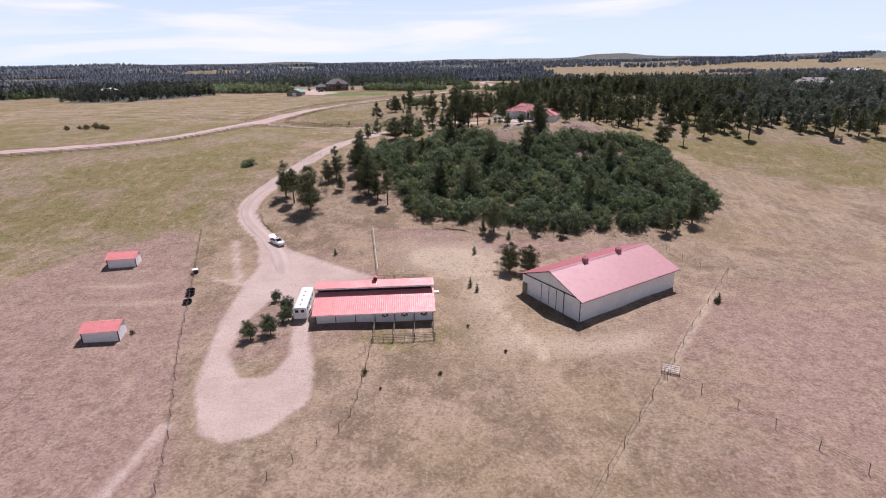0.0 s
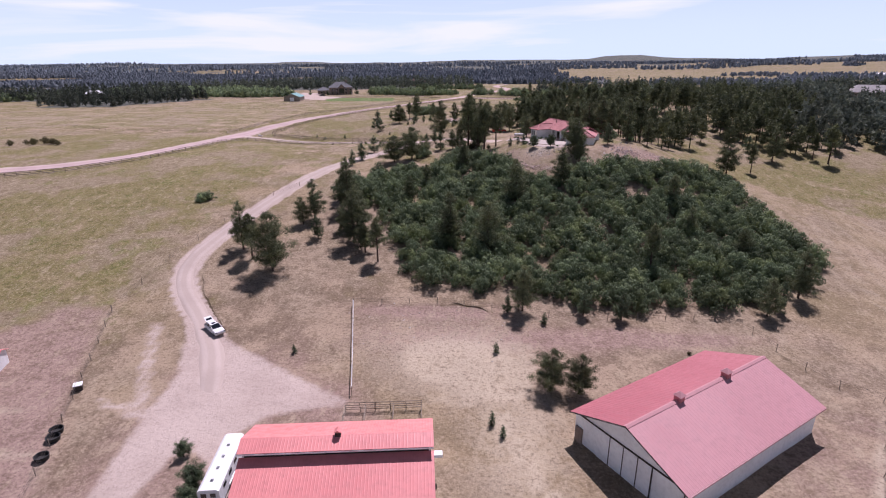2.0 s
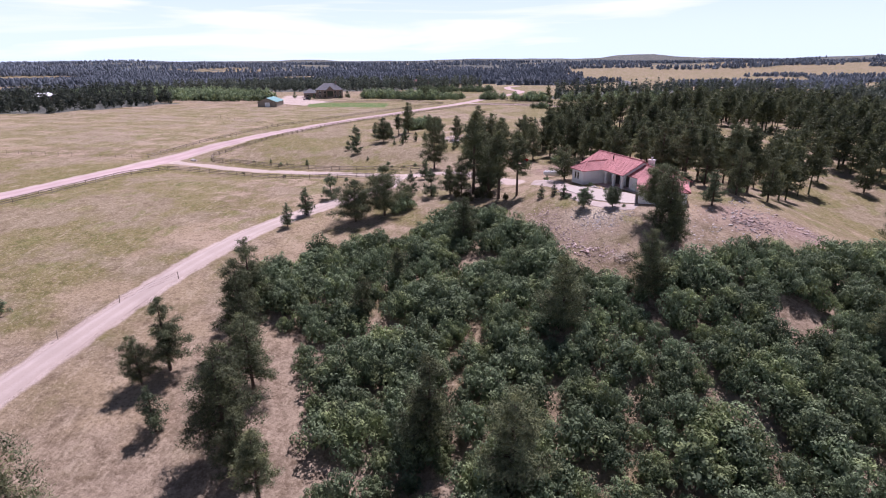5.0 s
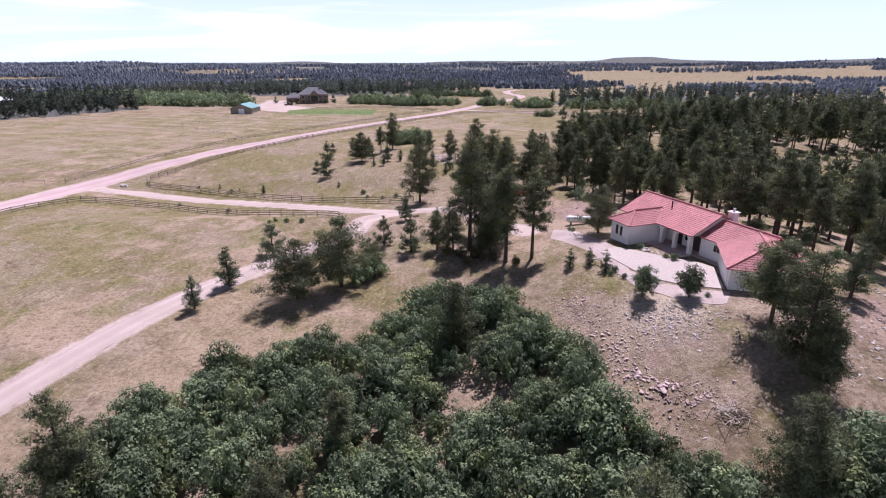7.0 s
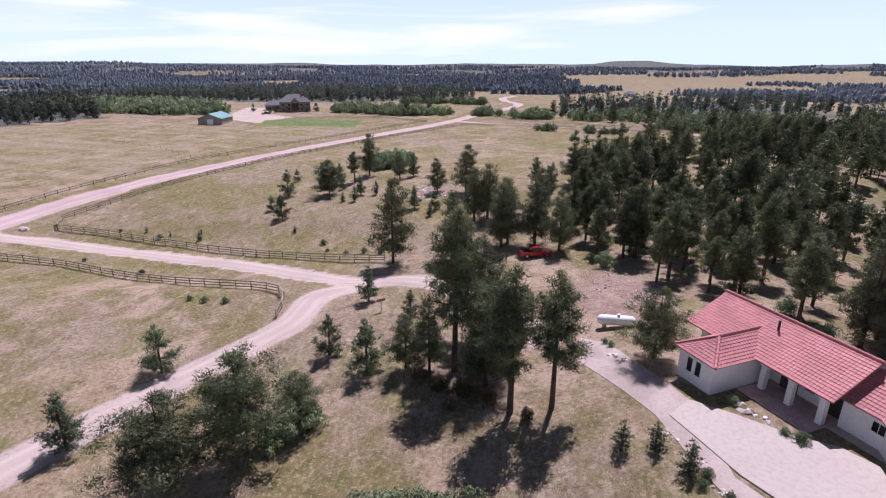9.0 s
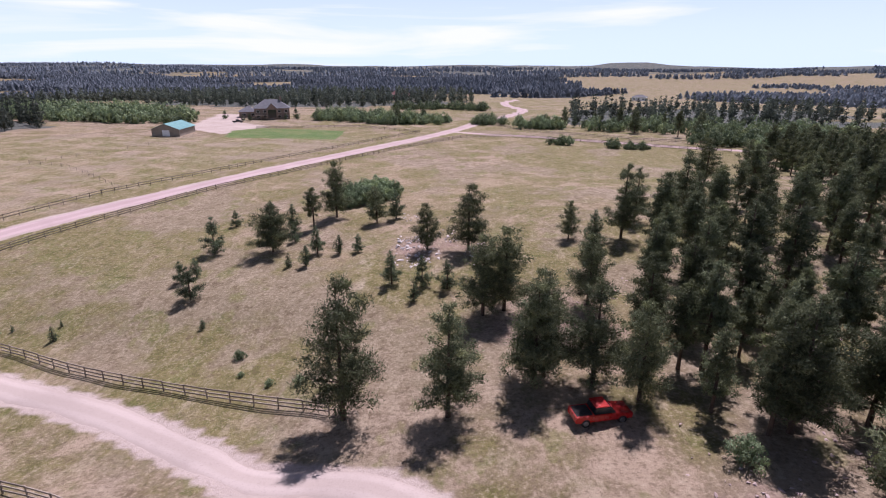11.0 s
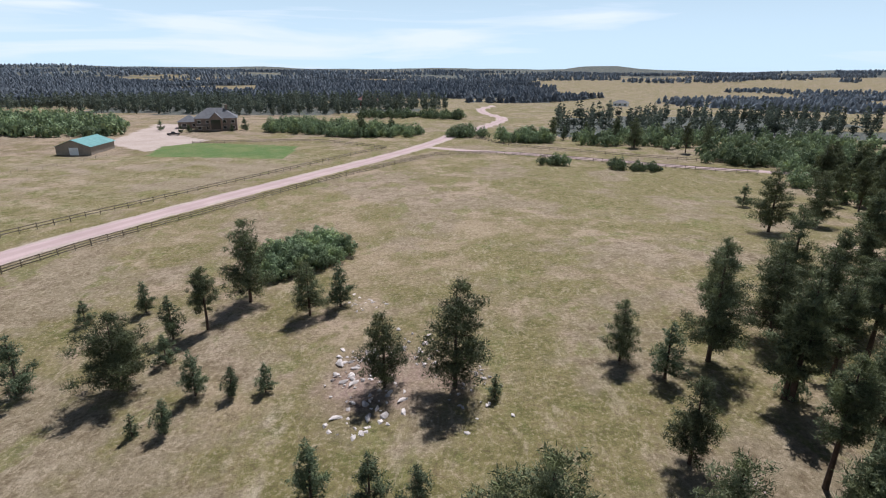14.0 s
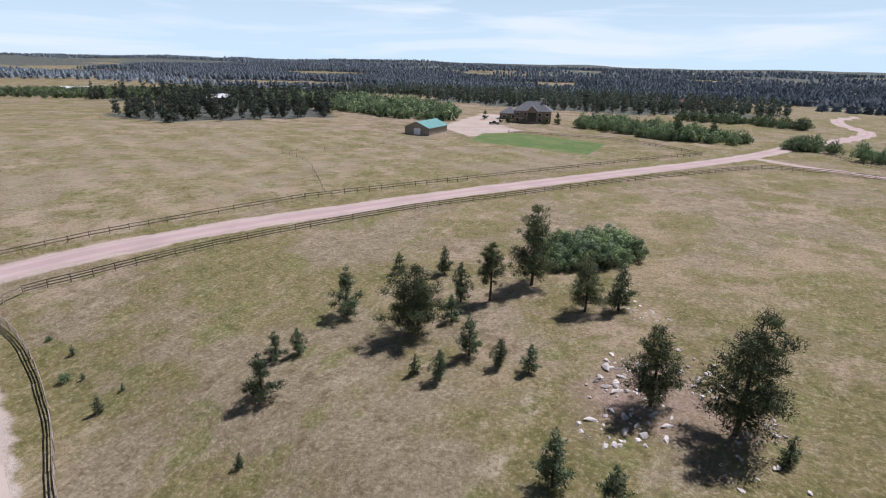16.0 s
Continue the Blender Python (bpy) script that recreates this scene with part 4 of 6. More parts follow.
def scatter(poly, gap, seed, keep=None, holes=()):
    """Loosely spaced points inside an outline."""
    rng = np.random.default_rng(seed)
    xs, ys = [p[0] for p in poly], [p[1] for p in poly]
    gx, gy = np.meshgrid(np.arange(min(xs), max(xs), gap), np.arange(min(ys), max(ys), gap))
    x, y = gx.ravel() + rng.uniform(-0.45, 0.45, gx.size) * gap, gy.ravel() + rng.uniform(-0.45, 0.45, gx.size) * gap
    ok = inside(poly, x, y)
    for cx, cy, r in holes:
        ok &= np.hypot(x - cx, y - cy) > r
    if keep is not None:
        ok &= keep(x, y)
    return x[ok], y[ok], rng


def wood_gaps(x, y):
    return (np.sin(x / 13.0 + 1) * np.cos(y / 17.0) + 0.6 * np.sin((x - y) / 9.0)) > -0.68


fx, fy, frng = scatter(FOREST, 5.9, 5, wood_gaps, ((24, 228, 9), (20, 240, 8), (262, 400, 26), (236, 366, 16), (300, 330, 14), (330, 345, 16)))
wood_side = distance_to(np.array([(42.0, 215), (34, 250), (46, 295), (74, 312), (96, 340), (106, 375)]), fx, fy)
rank = np.argsort(wood_side)
chosen, second = list(rank[:150]), rank[150:430]
for i in chosen:
    h = float(frng.uniform(7.0, 13.0))
    pine((7, 8, 7, 8, 0)[i % 5], float(fx[i]), float(fy[i]), h, "dark-green ponderosa pine standing in the wood", "pines of the near wood")


HOUSE_BACK = [(46, 203), (44.5, 208.5), (42, 215), (39.5, 220.5), (36, 226), (49.5, 198), (51.5, 205), (48, 211), (45.5, 217.5), (42, 224), (38, 231), (56, 199.5), (55, 209), (52, 215.5), (49, 221), (46, 228), (26, 250), (31, 247), (28, 256.5), (34, 254), (24.5, 263), (30, 263), (36, 261), (38, 248), (33, 270), (27, 270), (35, 301), (50, 304), (55.5, 307), (44, 303), (61, 313), (34, 287), (67, 319), (52, 297)]
for i, (x, y) in enumerate(HOUSE_BACK):
    pine((7, 8, 1)[i % 3], x, y, 8.0 + (i * 37 % 45) / 10.0, "dark-green ponderosa pine standing in the wood", "pines of the near wood")


def forest_stuff(name, x, y, heights, shapes, mat, label, category="wood"):
    """Many far trees as one object; shapes are leaf arrays for a tree 1 m high."""
    rng = np.random.default_rng(len(x))
    z = ground(x, y)
    out, tints = [], []
    for i in range(len(x)):
        s, own = shapes[i % len(shapes)]
        tints.append(own + rng.uniform(-0.3, 0.26))
        a, h = rng.uniform(0, 6.28), heights[i]
        c, d = math.cos(a) * h * rng.uniform(0.85, 1.2), math.sin(a) * h
        q = np.empty_like(s)
        w = h * rng.uniform(0.85, 1.25)
        q[..., 0], q[..., 1] = x[i] + (s[..., 0] * math.cos(a) - s[..., 1] * math.sin(a)) * w, y[i] + (s[..., 0] * math.sin(a) + s[..., 1] * math.cos(a)) * w
        q[..., 2] = z[i] - 0.1 + s[..., 2] * h
        out.append(q)
    me = leaf_mesh(name, np.concatenate(out), mat, np.concatenate(tints))
    ob = new(name, me)
    return tagged(ob, label, category, kind="stuff")


def stems(h, r, rng):
    """A plain three-sided trunk as leaves, so that it joins the crowns."""
    a = rng.uniform(0, 6.28)
    p = [(math.cos(a + k * 2.094) * r, math.sin(a + k * 2.094) * r, 0) for k in range(3)]
    return np.array([[p[k], p[(k + 1) % 3], (0, 0, h)] for k in range(3)])


def far_pine(seed, leaves, length, width, whorls, low=0.16):
    rng = np.random.default_rng(seed)
    _, shape, tint = pine_shape(seed, 10.0, 2.3, low, leaves, length, width, 0.7, whorls, 0.75)
    stem = stems(8.5, 0.2, rng)
    return np.concatenate([shape, stem]) / 10.0, np.concatenate([tint, np.full(len(stem), -0.3)])


def distant_pine(seed):
    """A pine a few hundred metres off: ragged skirts of boughs, one above another."""
    rng = np.random.default_rng(seed)
    out = []
    for k in range(3):
        z, r, n = 0.06 + 0.24 * k, (0.4, 0.4, 0.28)[k] * rng.uniform(0.85, 1.2), 5
        top = (rng.normal(0, 0.03), rng.normal(0, 0.03), z + 0.4)
        turn = rng.uniform(0, 6.28)
        ring = [(math.cos(turn + 6.283 * j / n) * r * rng.uniform(0.65, 1.2), math.sin(turn + 6.283 * j / n) * r * rng.uniform(0.65, 1.2), z + rng.uniform(-0.05, 0.12)) for j in range(n)]
        out += [(ring[j], ring[(j + 1) % n], top) for j in range(n)]
    return np.array(out), np.repeat(rng.uniform(-0.15, 0.15, 3), 5)


GOOD_SHAPES = [far_pine(s, 800, 0.62, 0.26, 12, 0.28) for s in (25, 26, 27, 28)]
MID_SHAPES = [far_pine(s, 190, 1.15, 0.55, 10, 0.22) for s in (31, 32, 33, 34)]
OPEN_SHAPES = [far_pine(s, 170, 1.15, 0.55, 9, 0.1) for s in (35, 36, 37)]
FAR_SHAPES = [distant_pine(s) for s in (41, 42, 43, 44, 45)]
rest = rank[430:]
forest_stuff("pine_stand", fx[second], fy[second], frng.uniform(7.0, 13.5, len(second)), GOOD_SHAPES, NEEDLE, "close stand of dark-green pines behind the wood's edge")
forest_stuff("pine_wood", fx[rest], fy[rest], frng.uniform(7.0, 13.5, len(rest)), MID_SHAPES, FAR_NEEDLE, "dense dark-green pine wood with sunlit gaps")


def oak_shape(seed, leaves, size, lumps=24):
    """A low oak scrub bush of radius about 1: leafy heads crowded on a mound, inner leaves tinted darker to shade the
    gaps.
    """
    rng = np.random.default_rng(seed)
    a = np.arange(lumps) * 2.39996 + rng.normal(0, 0.25, lumps)
    r0 = np.sqrt((np.arange(lumps) + 0.5) / lumps) * rng.uniform(0.8, 1.1, lumps)
    lump = np.stack([np.cos(a) * r0 * 0.95, np.sin(a) * r0 * 0.95, (1.0 - 0.62 * r0 ** 1.6) * rng.uniform(0.72, 1.1, lumps) - 0.12], 1)
    rad = rng.uniform(0.5, 0.95, lumps) * 1.3 / math.sqrt(lumps)
    which = rng.choice(lumps, leaves, p=rad ** 2 / (rad ** 2).sum())
    d = unit(rng, leaves)
    d[:, 2] = d[:, 2] * 0.8 + 0.38
    d = d / np.linalg.norm(d, axis=1, keepdims=True)
    base = lump[which] + d * (rad[which] * rng.uniform(0.72, 1.08, leaves))[:, None]
    length = rng.uniform(0.65, 1.35, leaves) * size
    outer = plates(base, d + np.array([0, 0, 0.15]), length, length * rng.uniform(0.7, 1.0, leaves), rng, 0.38)
    n = leaves // 4
    deep = unit(rng, n) * rng.uniform(0.2, 0.6, (n, 1)) * np.array([1.0, 1.0, 0.7]) + np.array([0, 0, 0.36])
    inner = blades(deep, unit(rng, n), np.full(n, size * 2.4), np.full(n, size * 2.0), rng)
    out = np.concatenate([outer, inner])
    out[..., 2] = np.maximum(out[..., 2] * 1.4, 0.02)
    head = rng.uniform(-0.24, 0.28, lumps)
    # The fixed negative tint paints shade onto the inner leaves.
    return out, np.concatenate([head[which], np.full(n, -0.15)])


OAK_SHAPES = [oak_shape(s, 1450, 0.078, n) for s, n in ((51, 22), (52, 26), (53, 18), (54, 30), (55, 24), (56, 20))]
FAR_OAK = [oak_shape(s, 340, 0.145, 14) for s in (61, 62, 63)]
DISTANT_OAK = [oak_shape(s, 110, 0.25, 8) for s in (64, 65)]
THICKET = [(-12, 129.5), (-6, 130), (-1, 131), (6, 128.5), (9, 132.5), (15, 129), (21, 125.5), (32, 123.5), (42, 124.5), (52, 126.5), (66, 135), (75, 142), (76, 156), (76, 170), (73, 184), (52, 179), (44, 176), (34, 175), (24, 169.5), (18.5, 172.5), (14.5, 180), (10.5, 193), (8, 198), (4.5, 199), (-2, 198.3), (-9.5, 192), (-22, 187), (-29.5, 178.5), (-31, 172), (-21, 166), (-18, 158), (-13, 148), (-11, 139)]
ox, oy, orng = scatter(THICKET, 2.75, 8, lambda x, y: (np.sin(x / 4.1 + 0.7) * np.cos(y / 5.3) + 0.5 * np.sin((x + 2 * y) / 6.0)) > -1.12)
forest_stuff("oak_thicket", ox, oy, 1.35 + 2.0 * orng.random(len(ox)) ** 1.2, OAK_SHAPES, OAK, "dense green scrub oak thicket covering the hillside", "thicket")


def oak_clump(poly, gap, lo, hi, seed, label, far=False):
    x, y, r = scatter(poly, gap, seed, lambda x, y: (np.sin(x / 5.3 + seed) * np.cos(y / 6.7) + 0.5 * np.sin((x - y) / 3.9)) > (-0.85 if gap > 2.8 else -2))
    forest_stuff("oak_scrub", x, y, lo * 0.75 + (hi * 1.25 - lo * 0.75) * r.random(len(x)) ** 1.3, DISTANT_OAK if min(p[1] for p in poly) > 415 and gap > 4 else FAR_OAK if far else OAK_SHAPES, OAK, label, "scrub")


oak_clump([(-21, 319.5), (-12, 327), (-9.5, 333), (-15, 337), (-22.5, 329.5)], 1.7, 1.8, 2.7, 3, "round clump of green scrub oak in the meadow")
oak_clump([(-64, 165), (-61.5, 165), (-61.5, 168), (-64, 168)], 1.2, 1.0, 1.4, 4, "low green bush in the field")
oak_clump([(-76, 512), (-31, 490), (-2, 496), (0, 512), (-30, 530), (-70, 540)], 3.6, 2.4, 3.6, 5, "long bank of green scrub oak beside the far house", True)
oak_clump([(12, 492), (30, 492), (28, 506), (16, 508)], 3.0, 2.2, 3.2, 6, "green scrub oak at the road fork", True)
oak_clump([(34, 474), (56, 474), (54, 490), (36, 498)], 3.0, 2.2, 3.4, 7, "green scrub oak beyond the side road", True)
oak_clump([(40, 421), (48, 420), (48, 426), (42, 427)], 2.4, 1.5, 2.2, 9, "low green scrub by the fence", True)
oak_clump([(60, 411), (76, 407), (77, 413), (63, 418)], 2.4, 1.5, 2.3, 10, "low green scrub by the fence", True)
oak_clump([(96, 425), (125, 415), (135, 440), (105, 446)], 3.2, 2.0, 3.4, 11, "green scrub oak at the wood's edge", True)
oak_clump([(-40, 585), (-4, 590), (24, 582), (26, 600), (-10, 612), (-40, 605)], 4.0, 2.2, 3.2, 12, "band of far scrub oak", True)
oak_clump([(-230, 500), (-160, 486), (-136, 494), (-150, 530), (-200, 570), (-300, 590), (-330, 520)], 4.5, 2.4, 4.0, 13, "far spread of green scrub oak", True)
oak_clump([(-500, 420), (-300, 480), (-320, 600), (-520, 640), (-640, 480)], 8.0, 2.0, 3.6, 14, "far rough of scattered green scrub", True)


oak_clump([(66, 470), (130, 450), (190, 460), (180, 490), (100, 505), (70, 500)], 5.5, 2.0, 3.4, 15, "scattered green scrub oak before the open wood", True)
oak_clump([(97, 360), (112, 358), (124, 385), (118, 396), (102, 388)], 3.4, 1.8, 3.0, 16, "green scrub oak at the wood's edge", True)


oak_clump([(112, 400), (150, 392), (180, 420), (150, 445), (118, 430)], 4.2, 1.8, 3.0, 17, "green scrub oak under the pines by the side road", True)


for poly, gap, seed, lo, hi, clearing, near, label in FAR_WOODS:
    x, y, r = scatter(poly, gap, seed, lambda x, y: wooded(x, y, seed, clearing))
    forest_stuff("far_pine_wood", x, y, r.uniform(lo, hi, len(x)), OPEN_SHAPES if near else FAR_SHAPES, FAR_NEEDLE if near else HAZED_NEEDLE, label)


# ---- the stable ----
def quad_door(parent, x0, x1, z0, z1, y, name="stall_door"):
    d = part(name, boxed(x0, y - 0.05, z0, x1, y, z1), WHITE_METAL, parent)
    bm = bmesh.new()
    w = 0.05
    zc, z1 = 0.72, 1.72
    x0, x1 = (x0 + x1) / 2 - 1.05, (x0 + x1) / 2 + 1.05
    box(bm, x0 + 0.5, y - 0.075, zc, x1 - 0.5, y - 0.052, z1 - 0.1)
    part("opening", bm, DARK_INSIDE, d, "black open upper half")
    bm = bmesh.new()
    for a, b in (((x0 + 0.5, zc), (x1 - 0.5, z1 - 0.1)), ((x0 + 0.5, z1 - 0.1), (x1 - 0.5, zc))):
        v = Vector((b[0] - a[0], 0, b[1] - a[1])).normalized()
        n = Vector((-v.z, 0, v.x)) * w
        p, q = Vector((a[0], y - 0.08, a[1])), Vector((b[0], y - 0.08, b[1]))
        f = [bm.verts.new(c) for c in (p - n, q - n, q + n, p + n)]
        g = [bm.verts.new(Vector(c.co) - Vector((0, 0.03, 0))) for c in f]
        bm.faces.new(g)
        for i in range(4):
            bm.faces.new((f[i], f[(i + 1) % 4], g[(i + 1) % 4], g[i]))
    part("cross_brace", bm, WHITE_METAL, d, "white crossed braces")
    return d


def stable():
    e = thing("stable", at(-22.6, 80.95, 4.0), "long white stable with a stepped red metal roof and stall doors", "stable")
    L = 20.0
    part("front_wall", boxed(0, 0, -0.4, L, 0.15, 2.45), WHITE_METAL, e)
    part("back_wall", boxed(0, 9.0, -0.4, L, 9.15, 3.6), WHITE_METAL, e)
    for x in (0.0, L - 0.15):
        bm = prism(bmesh.new(), [(0.15, -0.4), (9.0, -0.4), (9.0, 3.6), (4.9, 5.2), (4.0, 4.6), (4.0, 3.75), (0.15, 2.45)], x, x + 0.15, "x")
        part("side_wall", bm, WHITE_METAL, e)
    part("clerestory", boxed(0.2, 4.05, 3.3, L - 0.2, 4.2, 4.65), DARK_INSIDE, e, "dark open clerestory")
    low = part("lower_roof", ribbed(bmesh.new(), (-0.35, -1.35, 2.12), (L + 0.35, -1.35, 2.12), (L + 0.35, 4.0, 4.0), (-0.35, 4.0, 4.0)), RED_METAL, e, "bright red ribbed metal roof")
    up = bmesh.new()
    ribbed(up, (-0.35, 3.55, 4.85), (L + 0.35, 3.55, 4.85), (L + 0.35, 5.3, 5.45), (-0.35, 5.3, 5.45))
    ribbed(up, (L + 0.35, 10.0, 3.6), (-0.35, 10.0, 3.6), (-0.35, 5.3, 5.45), (L + 0.35, 5.3, 5.45))
    part("upper_roof", up, RED_METAL, e, "bright red ribbed metal roof")
    part("fascia", boxed(-0.35, 3.5, 4.62, L + 0.35, 3.55, 4.78), WHITE_METAL, e, "white fascia board")
    part("eave_board", boxed(-0.35, -1.39, 1.93, L + 0.35, -1.35, 2.07), WHITE_METAL, e)
    for i in range(7):
        x = min(i * L / 6, L - 0.1)
        part("post", boxed(x, -0.12, -0.4, x + 0.12, 0.0, 2.4), DARK_TRIM, e, "dark timber post")
    for i in (3, 4, 5):
        quad_door(e, i * L / 6 + 0.3, (i + 1) * L / 6 - 0.15, 0.05, 2.2, 0.0)
    bm = bmesh.new()
    box(bm, 9.75, 5.05, 5.3, 10.35, 5.6, 5.95)
    c = part("cupola", bm, DARK_TRIM, e, "small dark red roof vent")
    part("cap", prism(bmesh.new(), [(9.65, 5.95), (10.45, 5.95), (10.05, 6.25)], 4.95, 5.7), RED_METAL, c)
    part("trough", boxed(L + 0.3, 4.4, 2.6, L + 1.3, 5.2, 3.0, bevel=0.04), WHITE_METAL, e, "white box on the gable end")
    return e


stable()


def arena_hall():
    e = thing("riding_hall", pose(22.3, 81.4, gz(27, 92) - 0.1, 0, 0, 33.0), "large white metal riding hall with a rose-red gable roof", "hall")
    L, W, H, R = 25.6, 14.8, 4.0, 6.9
    part("side_wall", boxed(0, 0, -0.6, L, 0.15, H), WHITE_METAL, e)
    part("side_wall", boxed(0, W - 0.15, -0.6, L, W, H), WHITE_METAL, e)
    for x in (0, L - 0.15):
        part("gable_wall", prism(bmesh.new(), [(0.15, -0.6), (W - 0.15, -0.6), (W - 0.15, H), (W / 2, R - 0.12), (0.15, H)], x, x + 0.15, "x"), WHITE_METAL, e)
    bm = bmesh.new()
    ribbed(bm, (-0.5, -0.6, H - 0.12), (L + 0.5, -0.6, H - 0.12), (L + 0.5, W / 2, R), (-0.5, W / 2, R), 0.45, rib=0.012)
    part("roof_slope", bm, ROSE_METAL, e, "paler rose-red ribbed roof slope")
    # This slope gets a deeper, more saturated rose than the first.
    bm = bmesh.new()
    ribbed(bm, (L + 0.5, W + 0.6, H - 0.12), (-0.5, W + 0.6, H - 0.12), (-0.5, W / 2, R), (L + 0.5, W / 2, R), 0.45, rib=0.012)
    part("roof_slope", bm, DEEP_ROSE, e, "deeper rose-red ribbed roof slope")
    part("ridge_cap", prism(bmesh.new(), [(W / 2 - 0.3, R - 0.05), (W / 2, R + 0.1), (W / 2 + 0.3, R - 0.05)], -0.52, L + 0.52, "x"), ROSE_METAL, e)
    part("gutter", boxed(-0.5, -0.68, H - 0.36, L + 0.5, -0.6, H - 0.16), ROSE_METAL, e)
    # gable end: dark track over four sliding doors
    part("door_track", boxed(-0.1, 0.1, H - 0.08, -0.02, W - 0.1, H + 0.1), DARK_TRIM, e, "dark sliding-door track")
    for s in (0, 1):
        a, b = ((-0.5, -0.6, H - 0.2), (-0.5, W / 2, R - 0.08)) if s == 0 else ((-0.5, W + 0.6, H - 0.2), (-0.5, W / 2, R - 0.08))
        part("verge_board", tube(bmesh.new(), a, b, 0.09, 0.09, 4), DARK_TRIM, e, "dark verge board")
    for i, (a, b) in enumerate(((3.9, 5.6), (5.7, 7.5), (7.6, 9.4), (9.5, 11.2))):
        part("sliding_door", boxed(-0.12, a, 0.0, -0.03, b, H - 0.1), WHITE_METAL, e)
    for y in (0.02, 3.85, 5.65, 7.55, 9.45):
        part("door_edge", boxed(-0.16, y - 0.05, -0.2, -0.04, y + 0.05, H - 0.1), DARK_TRIM, e)
    part("side_door", boxed(-0.25, W - 1.3, -0.2, -0.02, W - 0.25, 2.3), BROWN_WALL, e, "rust-brown plank door")
    for x in (8.5, 17.6):
        c = part("cupola", boxed(x - 0.42, W / 2 - 0.42, R - 0.3, x + 0.42, W / 2 + 0.42, R + 0.62), DEEP_ROSE, e, "louvred dark red roof cupola")
        bm = bmesh.new()
        bmesh.ops.create_cone(bm, cap_ends=True, segments=4, radius1=0.78, radius2=0.02, depth=0.5, matrix=pose(x, W / 2, R + 0.87, 0, 0, 45))
        part("cap", bm, ROSE_METAL, c)
    return e


arena_hall()


def shed(x, y, turn):
    e = thing("shed", at(x, y, turn), "small white run-in shed with a bright red roof", "shed", "run-in sheds")
    part("front_wall", boxed(0, 0, -0.3, 5.5, 0.12, 2.0), WHITE_METAL, e)
    part("back_wall", boxed(0, 2.9, -0.3, 5.5, 3.0, 2.3), WHITE_METAL, e)
    for a in (0, 5.38):
        part("side_wall", prism(bmesh.new(), [(0.12, -0.3), (2.9, -0.3), (2.9, 2.3), (1.9, 2.75), (0.12, 2.0)], a, a + 0.12, "x"), WHITE_METAL, e)
    bm = bmesh.new()
    ribbed(bm, (-0.25, -0.35, 1.9), (5.75, -0.35, 1.9), (5.75, 1.9, 2.85), (-0.25, 1.9, 2.85), 0.5)
    ribbed(bm, (5.75, 3.3, 2.25), (-0.25, 3.3, 2.25), (-0.25, 1.9, 2.85), (5.75, 1.9, 2.85), 0.5)
    part("roof", bm, RED_METAL, e, "bright red metal roof")
    for a in (0.0, 5.4):
        part("corner_trim", boxed(a - 0.03, -0.05, -0.2, a + 0.13, 0.0, 1.95), DARK_TRIM, e)
    return e


shed(-58.3, 74.5, 9.5)
shed(-70.1, 101.7, 11.0)


# ---- the white house ----
def tiles(bm, a, b, c, d, course=0.31, pitch=0.3):
    """Courses of clay tiles on a roof plane: a-b the eave, d-c the ridge."""
    a, b, c, d = (Vector(p) for p in (a, b, c, d))
    nrm = (b - a).cross(d - a).normalized()
    n = max(2, int(((d + c) / 2 - (a + b) / 2).length / course))
    for k in range(n):
        lo0, lo1, hi0, hi1 = a.lerp(d, k / n), b.lerp(c, k / n), a.lerp(d, (k + 1.06) / n), b.lerp(c, (k + 1.06) / n)
        m = max(1, int((lo1 - lo0).length / pitch)) * 4
        rows = [[], [], []]
        for j in range(m + 1):
            f, wave = j / m, 0.028 * abs(math.sin(math.pi * j / 4))
            rows[0].append(bm.verts.new(lo0.lerp(lo1, f) + nrm * 0.0))
            rows[1].append(bm.verts.new(lo0.lerp(lo1, f) + nrm * (0.05 + wave)))
            rows[2].append(bm.verts.new(hi0.lerp(hi1, f) + nrm * (0.01 + wave * 0.8)))
        for r in (0, 1):
            for j in range(m):
                bm.faces.new((rows[r][j], rows[r][j + 1], rows[r + 1][j + 1], rows[r + 1][j]))
    return bm


def tiled_slope(parent, a, b, c, d):
    s = part("roof_slope", slab(bmesh.new(), a, b, c, d, 0.12), TILE, parent, "red clay tiled roof slope")
    tagged(part("tiling", tiles(bmesh.new(), a, b, c, d), TILE, s), kind="stuff")
    return s


def ridge_tiles(parent, a, b):
    a, b = Vector(a), Vector(b)
    n = max(2, int((b - a).length / 0.45))
    bm = bmesh.new()
    for i in range(n):
        tube(bm, a.lerp(b, i / n), a.lerp(b, (i + 1.1) / n), 0.15, 0.12, 6)
    tagged(part("ridge_capping", bm, TILE, parent, "rounded red ridge tiles"), kind="stuff")


